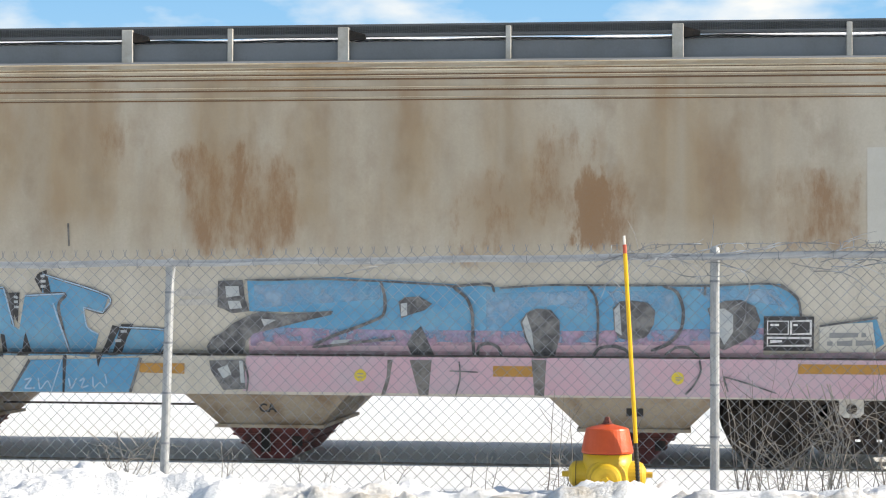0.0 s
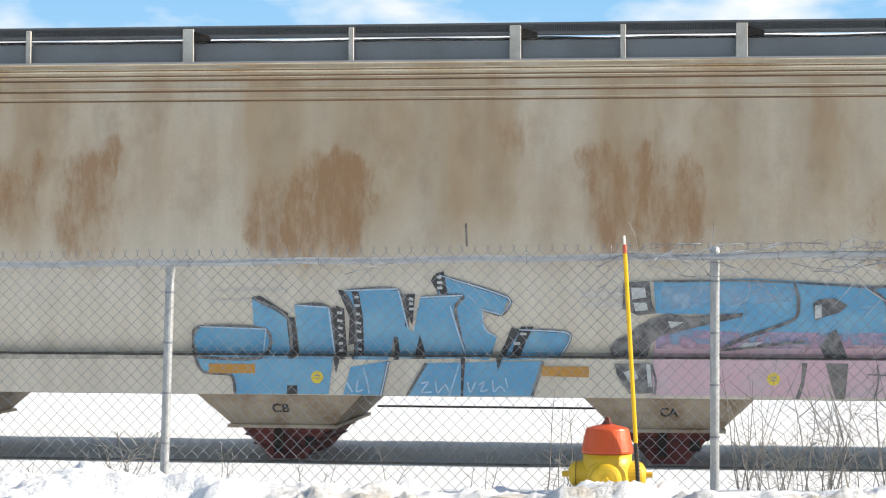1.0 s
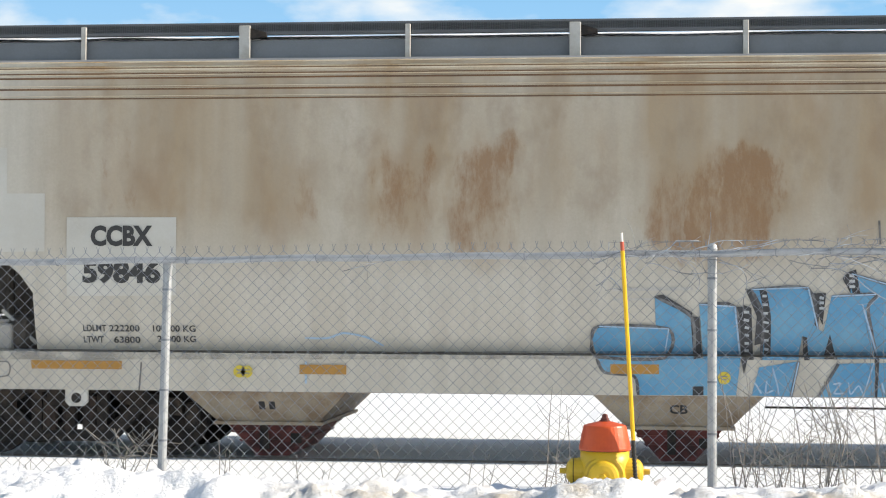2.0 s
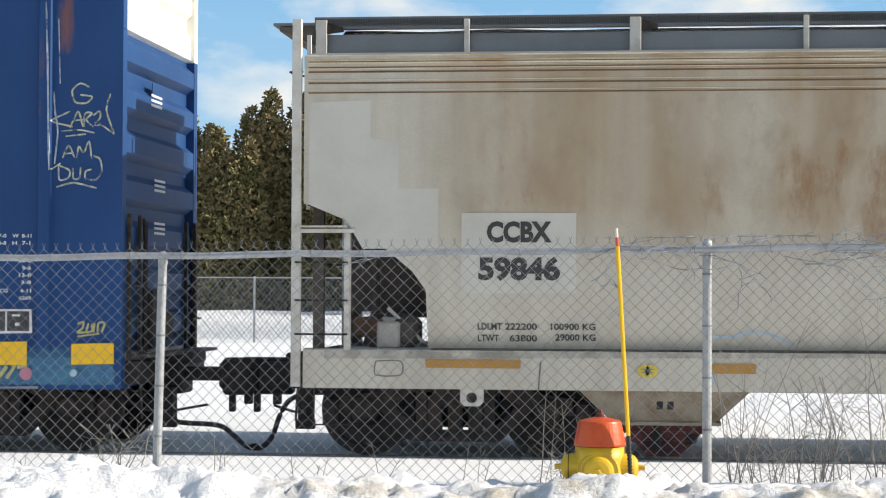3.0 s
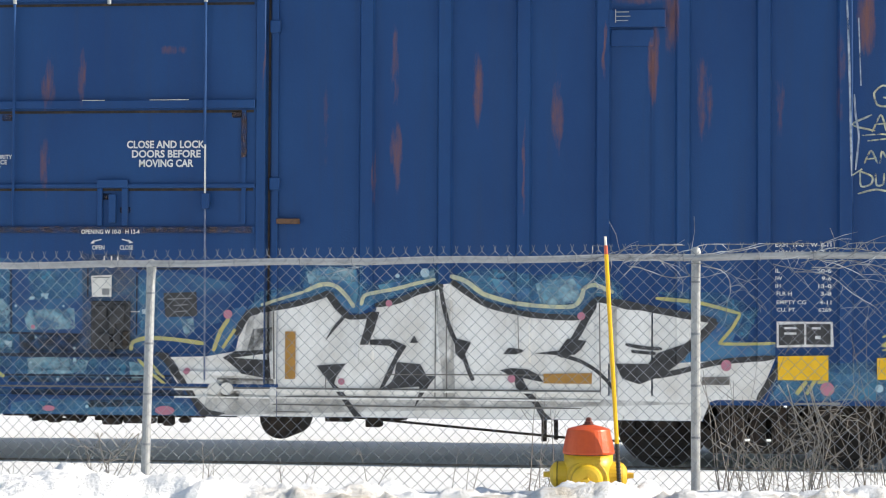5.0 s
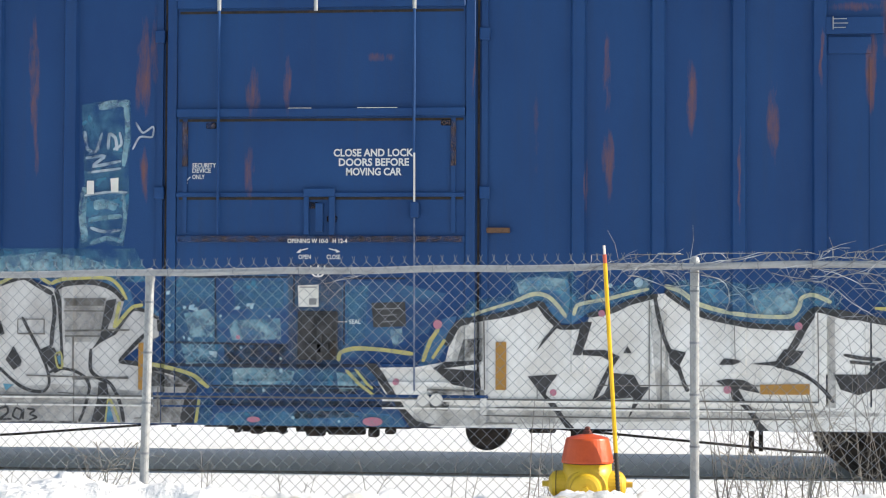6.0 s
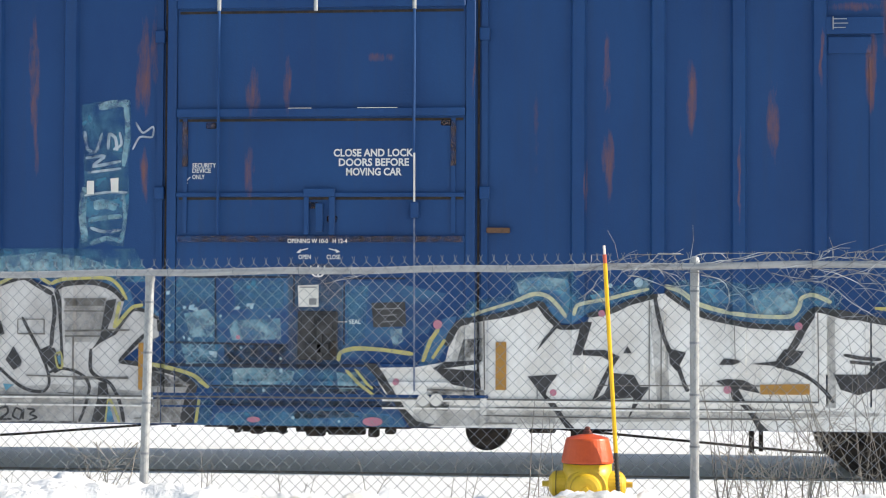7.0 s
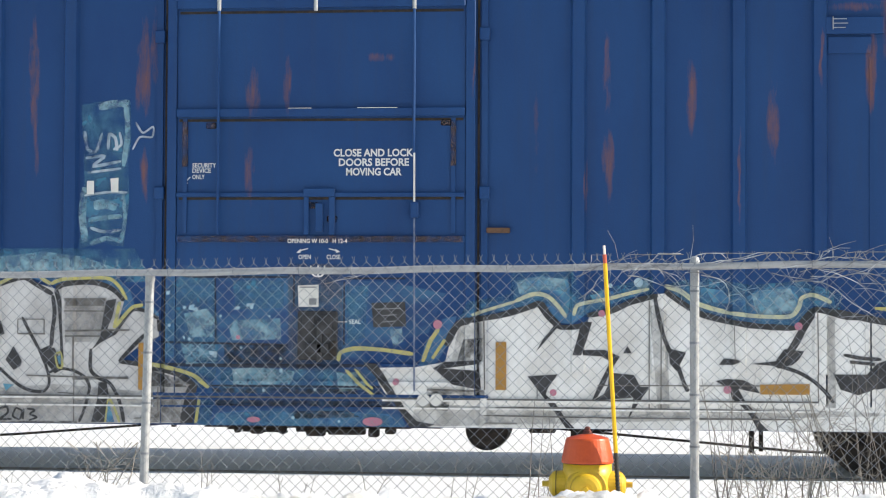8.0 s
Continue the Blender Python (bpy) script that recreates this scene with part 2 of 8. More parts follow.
MAT_VINE = worn("dry_vine", (0.13, 0.13, 0.135), (0.48, 0.52, 0.57), 0.85, 0, 9, 60, 0.8)
MAT_BRUSH = worn("dead_brush", (0.25, 0.225, 0.195), (0.40, 0.375, 0.335), 0.85, 0, 20, 90, 0.7)
MAT_BARK = worn("grey_bark", (0.175, 0.150, 0.133), (0.26, 0.23, 0.205), 0.9, 0, 3, 40, 0.7)
MAT_CEDAR = worn("cedar_foliage", (0.12, 0.115, 0.045), (0.24, 0.185, 0.09), 0.8, 0, 0.9, 14, 0.9, 0.0)
MAT_GABLE = worn("brown_boards", (0.16, 0.075, 0.055), (0.10, 0.055, 0.045), 0.8, 0, 2, 20, 0.7)
MAT_HOUSE = worn("pale_siding", (0.74, 0.75, 0.76), (0.60, 0.61, 0.62), 0.7, 0, 1, 10, 0.5)
MAT_ROOF = worn("grey_shingle", (0.15, 0.14, 0.135), (0.10, 0.09, 0.085), 0.85, 0, 2, 20, 0.7)
MAT_GLASS_DARK = plain("window_glass", (0.03, 0.035, 0.045), 0.15)
MAT_TREAD = worn("wheel_steel", (0.028, 0.024, 0.022), (0.055, 0.04, 0.03), 0.65, 0.4, 8, 60, 0.7)
MAT_SPRAY_BLUE = worn("spray_blue", (0.055, 0.20, 0.36), (0.025, 0.10, 0.25), 0.6, 0, 4, 30, 0.9, 0.0)
MAT_SPRAY_TEAL = worn("spray_teal", (0.10, 0.31, 0.42), (0.03, 0.125, 0.27), 0.6, 0, 5, 25, 1.1, 0.0)
def overspray(name, base, second, density=0.75, scale=4.0):
    """A thin, patchy layer of spray paint that lets the paint below show."""
    m = worn(name, base, second, 0.6, 0, scale, 30, 0.9, 0.0)
    nt = m.node_tree
    p = nt.nodes["Principled BSDF"]
    veil = noise_fac(nt, coords(nt), scale * 1.4, 7, 0.30, 0.62, 0.6)
    nt.links.new(math_node(nt, "MULTIPLY", veil, density), p.inputs["Alpha"])
    return m


MAT_HAZE = overspray("blue_overspray", (0.08, 0.29, 0.44), (0.03, 0.15, 0.30), 0.6, 5.0)
MAT_HAZE_PALE = overspray("pale_overspray", (0.36, 0.55, 0.62), (0.15, 0.34, 0.46), 0.8, 6.0)
MAT_RUST_VEIL = overspray("thin_rust", (0.11, 0.055, 0.032), (0.045, 0.035, 0.035), 0.7, 9.0)
MAT_HAZE_PINK = overspray("pink_overspray", (0.50, 0.31, 0.40), (0.36, 0.30, 0.46), 0.8, 4.0)
MAT_HAZE_WHITE = overspray("white_overspray", (0.38, 0.52, 0.66), (0.26, 0.42, 0.60), 0.55, 4.5)
MAT_TAG = overspray("pale_yellow_tag", (0.58, 0.57, 0.36), (0.36, 0.42, 0.40), 1.1, 9.0)
MAT_TAG_WHITE = overspray("pale_tag", (0.50, 0.56, 0.62), (0.30, 0.38, 0.48), 1.0, 5.0)
MAT_HAZE_SOOT = overspray("grime_overspray", (0.12, 0.115, 0.105), (0.2, 0.18, 0.16), 0.42, 5.0)
MAT_SOOT_HEAVY = overspray("black_grime", (0.022, 0.023, 0.026), (0.055, 0.054, 0.056), 0.75, 11.0)
MAT_SILVER = worn("silver_spray", (0.87, 0.87, 0.86), (0.66, 0.64, 0.61), 0.55, 0.0, 3.5, 26, 0.8, 0.1, 0.6)
MAT_SILVER_DULL = worn("dull_silver_spray", (0.66, 0.655, 0.65), (0.47, 0.455, 0.45), 0.6, 0.0, 3.0, 24, 0.85, 0.1, 0.6)
MAT_SPRAY_BLACK = worn("black_spray", (0.022, 0.023, 0.026), (0.06, 0.06, 0.065), 0.6, 0, 8, 40, 0.8, 0.0)
MAT_SPRAY_YELLOW = worn("yellow_spray", (0.52, 0.47, 0.16), (0.36, 0.36, 0.18), 0.6, 0, 8, 40, 0.8, 0.0)
MAT_SPRAY_PINK = worn("pink_spray", (0.52, 0.18, 0.26), (0.42, 0.2, 0.26), 0.6, 0, 8, 40, 0.6, 0.0)
MAT_SPRAY_PALE = worn("pale_spray", (0.40, 0.55, 0.62), (0.22, 0.36, 0.47), 0.6, 0, 8, 40, 0.8, 0.0)
MAT_SPRAY_PALE_YELLOW = worn("pale_yellow_spray", (0.58, 0.57, 0.36), (0.36, 0.40, 0.36), 0.6, 0, 10, 40, 0.7, 0.0)
MAT_SEAM = worn("seam_grime", (0.20, 0.19, 0.18), (0.10, 0.095, 0.09), 0.8, 0, 10, 40, 0.8, 0.0)
MAT_GREY_PRINT = plain("grey_print", (0.24, 0.25, 0.26), 0.6)
MAT_FADED_BROWN = overspray("faded_stencil", (0.08, 0.07, 0.06), (0.14, 0.12, 0.10), 0.7, 40.0)
MAT_FADED = worn("faded_print", (0.40, 0.385, 0.36), (0.50, 0.48, 0.45), 0.7, 0, 30, 60, 0.9, 0.0)
MAT_FADED_WHITE = worn("faded_white", (0.46, 0.48, 0.48), (0.34, 0.38, 0.42), 0.7, 0, 10, 40, 0.8, 0.0)
MAT_GRAF_BLUE = worn("sky_blue_spray", (0.07, 0.265, 0.455), (0.13, 0.32, 0.47), 0.6, 0, 3, 30, 0.9, 0.0)
MAT_GRAF_PINK = worn("dusty_pink_spray", (0.53, 0.34, 0.40), (0.46, 0.36, 0.41), 0.6, 0, 2.5, 30, 0.9, 0.0)
MAT_GRAF_DARK = worn("dark_grey_spray", (0.05, 0.052, 0.06), (0.20, 0.20, 0.20), 0.6, 0, 9, 40, 0.9, 0.0)
MAT_PALE_BLUE = worn("pale_blue_spray", (0.36, 0.50, 0.64), (0.26, 0.40, 0.56), 0.6, 0, 9, 40, 0.8, 0.0)
# lighter cream than the side: the sunlit highlight put into the bead colour
MAT_LIT_BEAD = worn("lit_bead_cream", (0.68, 0.62, 0.50), (0.45, 0.31, 0.18), 0.6, 0, 1.5, 40, 0.8)
MAT_RUST_LINE = worn("rust_line", (0.20, 0.105, 0.05), (0.12, 0.075, 0.05), 0.85, 0, 1.2, 40, 0.8, 0.0)
MAT_SPRAY_DEEP = worn("deep_blue_spray", (0.004, 0.045, 0.165), (0.03, 0.125, 0.25), 0.6, 0, 3.5, 22, 0.9, 0.0, 1.6)
MAT_PALE_GREY = worn("pale_grey_metal", (0.40, 0.38, 0.35), (0.25, 0.22, 0.19), 0.85, 0, 3, 40, 0.7)
MAT_SEAM_BLUE = worn("blue_grime", (0.012, 0.02, 0.045), (0.03, 0.04, 0.06), 0.8, 0, 8, 40, 0.8, 0.0)
MAT_ROD_WORN = worn("worn_rod_paint", (0.22, 0.25, 0.33), (0.05, 0.09, 0.20), 0.5, 0.2, 14, 60, 0.8, 0.0)


# ================= mesh helpers =================
def to_mesh(bm, name, material):
    me = bpy.data.meshes.new(name)
    bmesh.ops.recalc_face_normals(bm, faces=bm.faces[:])
    bm.to_mesh(me)
    bm.free()
    me.materials.append(material)
    return me


def part(name, bm, material, parent=None, label="", smooth=False):
    me = to_mesh(bm, name, material)
    if smooth:
        for p in me.polygons:
            p.use_smooth = True
    ob = new(name, me)
    if parent is not None:
        ob.parent = parent
    if label:
        tagged(ob, label)
    return ob


def thing(name, at, label, category, group="", kind=""):
    ob = new(name)
    ob.empty_display_size = 0.2
    ob.matrix_basis = at
    return tagged(ob, label, category, group, kind)


def box(bm, x0, x1, y0, y1, z0, z1, bevel=0.0):
    r = bmesh.ops.create_cube(bm, size=1.0)
    vs = r["verts"]
    for v in vs:
        v.co = Vector(((x0 + x1) / 2 + v.co.x * (x1 - x0), (y0 + y1) / 2 + v.co.y * (y1 - y0), (z0 + z1) / 2 + v.co.z * (z1 - z0)))
    if bevel > 0:
        es = {e for v in vs for e in v.link_edges}
        bmesh.ops.bevel(bm, geom=list(es), offset=bevel, segments=1, affect="EDGES")
    return bm


def boxes(*rows, bevel=0.0):
    bm = bmesh.new()
    for r in rows:
        box(bm, *r, bevel=bevel)
    return bm


def tube(bm, pts, radii, sides=6, cap=True):
    """A bent rod through pts."""
    pts = [Vector(p) for p in pts]
    if isinstance(radii, (int, float)):
        radii = [radii] * len(pts)
    rings = []
    for i, p in enumerate(pts):
        d = (pts[min(i + 1, len(pts) - 1)] - pts[max(i - 1, 0)]).normalized()
        ref = Vector((0, 0, 1)) if abs(d.z) < 0.9 else Vector((1, 0, 0))
        u = d.cross(ref).normalized()
        w = d.cross(u)
        rings.append([bm.verts.new(p + radii[i] * (math.cos(a) * u + math.sin(a) * w)) for a in (2 * math.pi * k / sides for k in range(sides))])
    for a, b in zip(rings, rings[1:]):
        for k in range(sides):
            bm.faces.new((a[k], a[(k + 1) % sides], b[(k + 1) % sides], b[k]))
    if cap and sides > 2:
        bm.faces.new(rings[0][::-1])
        bm.faces.new(rings[-1])
    return bm


def lathe(bm, profile, centre=(0, 0, 0), axis="Z", sides=24):
    """A turned body: profile rows of (radius, height along the axis)."""
    rings = []
    for r, h in profile:
        ring = []
        for k in range(sides):
            a = 2 * math.pi * k / sides
            c, s = r * math.cos(a), r * math.sin(a)
            p = {"Z": (c, s, h), "Y": (c, h, s), "X": (h, c, s)}[axis]
            ring.append(bm.verts.new(Vector(p) + Vector(centre)))
        rings.append(ring)
    for a, b in zip(rings, rings[1:]):
        for k in range(sides):
            bm.faces.new((a[k], a[(k + 1) % sides], b[(k + 1) % sides], b[k]))
    bm.faces.new(rings[0][::-1])
    bm.faces.new(rings[-1])
    return bm


def extrude_x(bm, profile, x0, x1, closed=True, steps=1):
    """A bar whose (y, z) profile runs from x0 to x1."""
    rings = [[bm.verts.new((x0 + (x1 - x0) * i / steps, y, z)) for y, z in profile] for i in range(steps + 1)]
    n = len(profile)
    for a, b in zip(rings, rings[1:]):
        for k in range(n if closed else n - 1):
            bm.faces.new((a[k], a[(k + 1) % n], b[(k + 1) % n], b[k]))
    if closed:
        bm.faces.new(rings[0][::-1])
        bm.faces.new(rings[-1])
    return bm


def extrude_y(bm, outline, y0, y1):
    """A plate whose (x, z) outline runs from y0 to y1."""
    a = [bm.verts.new((x, y0, z)) for x, z in outline]
    b = [bm.verts.new((x, y1, z)) for x, z in outline]
    n = len(outline)
    for k in range(n):
        bm.faces.new((a[k], a[(k + 1) % n], b[(k + 1) % n], b[k]))
    bm.faces.new(a[::-1])
    bm.faces.new(b)
    return bm


# paint and lettering that lie on a car's side ------------------------------
def flow(pts, n=5):
    """A smooth line through (x, z) points."""
    if len(pts) < 3:
        return [Vector(p) for p in pts]
    P = [Vector(p) for p in pts]
    P = [P[0] * 2 - P[1]] + P + [P[-1] * 2 - P[-2]]
    out = []
    for a, b, c, d in zip(P, P[1:], P[2:], P[3:]):
        for k in range(n):
            t = k / n
            line = b.lerp(c, t)
            bent = 0.5 * ((2 * b) + (c - a) * t + (2 * a - 5 * b + 4 * c - d) * t * t + (3 * b - a - 3 * c + d) * t ** 3)
            out.append(line.lerp(bent, 0.75))
    out.append(P[-2])
    return out


def ribbon(pts, width):
    """The quads of a brush stroke through (x, z) points, a little uneven in width."""
    out, sides = [], []
    P = flow(pts)
    last = len(P) - 1
    for i, p in enumerate(P):
        d = (P[min(i + 1, last)] - P[max(i - 1, 0)])
        d = d.normalized() if d.length > 1e-6 else Vector((1, 0))
        w = width * (0.93 + 0.14 * noise.noise(Vector((p.x * 9, p.y * 9, 0.5))))
        if last > 4 and i in (0, last):
            w *= 0.6
        n = Vector((-d.y, d.x)) * w / 2
        sides.append((p + n, p - n))
    for (a, b), (c, d) in zip(sides, sides[1:]):
        out.append([a, c, d, b])
    return out


def oval(x, z, rx, rz, n=18):
    return [(x + rx * math.cos(2 * math.pi * k / n), z + rz * math.sin(2 * math.pi * k / n)) for k in range(n)]


def settle(bm, surface, cuts_x, cuts_z, lift, foot=None):
    """Cut flat (x, 0, z) faces where the side steps or curves, and lay each piece on it."""
    if foot:
        for v in bm.verts:
            v.co.z = max(v.co.z, foot(v.co.x))
    xs = [v.co.x for v in bm.verts]
    zs = [v.co.z for v in bm.verts]
    if not xs:
        return bm
    for axis, cuts, lo, hi in (((1, 0, 0), cuts_x, min(xs), max(xs)), ((0, 0, 1), cuts_z, min(zs), max(zs))):
        for c in cuts:
            if lo + 1e-4 < c < hi - 1e-4:
                bmesh.ops.bisect_plane(bm, geom=bm.verts[:] + bm.edges[:] + bm.faces[:], plane_co=Vector(axis) * c, plane_no=axis)
    out = bmesh.new()
    for f in bm.faces:
        mid = f.calc_center_median()
        ring = []
        for v in f.verts:
            q = v.co.lerp(mid, 0.02)
            ring.append(out.verts.new((v.co.x, surface(q.x, q.z) - lift, v.co.z)))
        try:
            out.faces.new(ring)
        except ValueError:
            pass
    bm.free()
    bmesh.ops.remove_doubles(out, verts=out.verts[:], dist=2e-4)
    return out


def flat_faces(polys):
    bm = bmesh.new()
    for poly in polys:
        vs = [bm.verts.new((p[0], 0, p[1])) for p in poly]
        for tri in tessellate_polygon([[Vector((p[0], p[1], 0)) for p in poly]]):
            try:
                bm.faces.new([vs[i] for i in tri])
            except ValueError:
                pass
    return bm


def letters(text, x, z, width, height, spacing=1.0, bold=0.02):
    """The built-in font's letters as flat faces, fitted to a width and height from the lower left corner x, z."""
    cu = bpy.data.curves.new("letters", "FONT")
    cu.body, cu.size, cu.space_character, cu.resolution_u = text, 1.0, spacing, 3
    cu.offset = bold
    ob = bpy.data.objects.new("letters", cu)
    scene.collection.objects.link(ob)
    bpy.context.view_layer.update()
    me = bpy.data.meshes.new_from_object(ob.evaluated_get(bpy.context.evaluated_depsgraph_get()))
    bpy.data.objects.remove(ob)
    bm = bmesh.new()
    bm.from_mesh(me)
    bpy.data.meshes.remove(me)
    xs = [v.co.x for v in bm.verts]
    ys = [v.co.y for v in bm.verts]
    sx, sz = width / (max(xs) - min(xs)), height / (max(ys) - min(ys))
    for v in bm.verts:
        v.co = Vector((x + (v.co.x - min(xs)) * sx, 0, z + (v.co.y - min(ys)) * sz))
    return bm


class Side:
    """Lays paint on the near side of a car."""

    def __init__(self, car, surface, cuts_x, cuts_z, foot):
        self.car, self.surface, self.cuts_x, self.cuts_z, self.foot = car, surface, cuts_x, cuts_z, foot

    def paint(self, name, polys, material, lift=0.004, label=""):
        for k, poly in enumerate(polys):
            self.lay(name, flat_faces([poly]), material, lift + 0.0003 * (k % 5), label, True)

    def strokes(self, name, rows, material, lift=0.012, label=""):
        for k, (pts, w) in enumerate(rows):
            self.lay(name, flat_faces(ribbon(pts, w)), material, lift + 0.0003 * (k % 5), label, True)

    def letter(self, name, text, x, z, width, height, material, lift=0.006, label="", bold=0.02):
        self.lay(name, letters(text, x, z, width, height, 1.0, bold), material, lift, label, False, height * 0.32)

    def lay(self, name, bm, material, lift, label, apart=False, gap=0.0):
        bm = settle(bm, self.surface, self.cuts_x, self.cuts_z, lift, self.foot)
        groups = islands(bm) if apart else words(bm, gap) if gap else [bm.faces[:]]
        for faces in groups:
            index = {}
            verts, polys = [], []
            for f in faces:
                for v in f.verts:
                    if v not in index:
                        index[v] = len(verts)
                        verts.append(tuple(v.co))
                polys.append([index[v] for v in f.verts])
            me = bpy.data.meshes.new(name)
            me.from_pydata(verts, [], polys)
            me.materials.append(material)
            ob = new(name, me)
            ob.parent = self.car
            if label:
                tagged(ob, label)
        bm.free()


def words(bm, gap):
    """The faces of a line of letters, word by word."""
    def span(piece):
        xs = [v.co.x for f in piece for v in f.verts]
        return min(xs), max(xs)
    rows = sorted(((*span(p), p) for p in islands(bm)), key=lambda r: r[0])
    out, end = [], None
    for lo, hi, piece in rows:
        if end is None or lo - end > gap:
            out.append([])
            end = hi
        out[-1] += piece
        end = max(end, hi)
    return out


def islands(bm):
    """The connected pieces of a mesh, as lists of faces."""
    left, out = set(bm.faces), []
    while left:
        todo, piece = [left.pop()], []
        while todo:
            f = todo.pop()
            piece.append(f)
            for v in f.verts:
                for g in v.link_faces:
                    if g in left:
                        left.discard(g)
                        todo.append(g)
        out.append(piece)
    return sorted(out, key=lambda p: p[0].index)


# ================= ground =================
TRACK_Y = 19.45


def spread(lo, hi, dense_lo, dense_hi, step, growth):
    mid = list(np.arange(dense_lo, dense_hi + 1e-6, step))
    up, s = [mid[-1]], step
    while up[-1] < hi:
        s *= growth
        up.append(min(hi, up[-1] + s))
    down, s = [mid[0]], step
    while down[-1] > lo:
        s *= growth
        down.append(max(lo, down[-1] - s))
    return down[:0:-1] + mid + up[1:]


def lumps(x, y, scale, octaves=4):
    return noise.fractal(Vector((x * scale, y * scale, 3.7)), 1.0, 2.0, octaves)


def ground_height(x, y):
    tilt = 0.0146 * max(-6.0, min(6.0, x))
    base = np.interp(y, [-3, 6.5, 8.2, 9.0, 9.5, 10.2, 11.3, 13.0, 15.0, 16.6, 17.6, 18.0, 18.35, 18.8, 20.0, 20.3, 20.9, 22.5, 30, 55, 57.6, 57.95, 58.12, 60, 66, 90, 400],
                     [0.0, 0.0, 0.16, 0.53, 0.62, 0.57, 0.51, 0.30, 0.12, 0.095, 0.062, 0.038, -0.035, -0.012, 0.0, 0.018, 0.042, 0.045, 0.0, 0.0, -0.08, -0.02, 0.66, 0.78, 0.85, 1.0, 1.0])
    h = float(base)
    if 6.5 < y < 15:
        h += tilt * (1 if y < 11.3 else max(0, (15 - y) / 3.7))
    if 8.0 < y < 11.0:
        k = min(1.0, (y - 8.0) / 0.9) * min(1.0, (11.0 - y) / 0.8)
        h += k * (0.06 * lumps(x, y, 1.6) + 0.055 * lumps(x + 7, y, 5.0, 6) + 0.05 * max(0.0, lumps(x + 3, y + 5, 3.0, 3)) + 0.035 * abs(lumps(x, y, 9, 5)) + 0.012 * lumps(x, y, 24, 3))
        h += 0.10 * k * math.exp(-((x + 3.0) / 0.75) ** 2)
        h += 0.05 * k * math.exp(-((x + 0.35) / 0.28) ** 2 - ((y - 9.5) / 0.4) ** 2)
    elif y < 18.0:
        h += 0.014 * lumps(x, y, 1.2) * min(1.0, (18.0 - y) / 0.6)
    elif y < 21.8:
        h += 0.007 * lumps(x, y, 1.5, 3)
    if y > 21.8:
        h += min(1.0, (y - 21.8) / 4) * (0.05 * lumps(x, y, 0.5) + 0.03 * lumps(x, y, 2.0, 3))
    if y > 56:
        h += 0.15 * lumps(x, y, 0.25)
    return h


def build_ground():
    xs = spread(-1600, 1600, -5.0, 2.4, 0.03, 1.22)
    ys = spread(-400, 2400, 8.2, 11.1, 0.03, 1.06)
    ys = sorted(set(ys) | set(np.arange(15.55, 22.6, 0.14)) | set(np.arange(56.7, 61.0, 0.22)) | {57.95, 58.12})
    verts = [(x, y, ground_height(x, y)) for y in ys for x in xs]
    n = len(xs)
    faces = [(j * n + i, j * n + i + 1, (j + 1) * n + i + 1, (j + 1) * n + i) for j in range(len(ys) - 1) for i in range(n - 1)]
    me = bpy.data.meshes.new("ground")
    me.from_pydata(verts, [], faces)
    me.materials.append(MAT_SNOW)
    for p in me.polygons:
        p.use_smooth = True
    return tagged(new("ground", me), "snow-covered ground with a ploughed dirty bank", "snow", kind="structure")


build_ground()


def build_track():
    track = thing("railway_track", pose(0, TRACK_Y, 0), "steel rails sunk in packed snow", "railway track", kind="structure")
    rail = [(-0.075, -0.14), (0.075, -0.14), (0.06, -0.125), (0.012, -0.11), (0.012, -0.05), (0.036, -0.035), (0.036, -0.005), (0.026, 0.0), (-0.026, 0.0), (-0.036, -0.005), (-0.036, -0.035), (-0.012, -0.05), (-0.012, -0.11), (-0.06, -0.125)]
    for side in (-1, 1):
        part("rail", extrude_x(bmesh.new(), [(side * 0.7525 + y, z) for y, z in rail], -160, 160), MAT_RAIL, track)


build_track()


# ================= fence beside the street =================
FENCE_Y = 10.8
FENCE_SLOPE = 0.0146


def fence_top(x):
    return 1.888 + FENCE_SLOPE * x


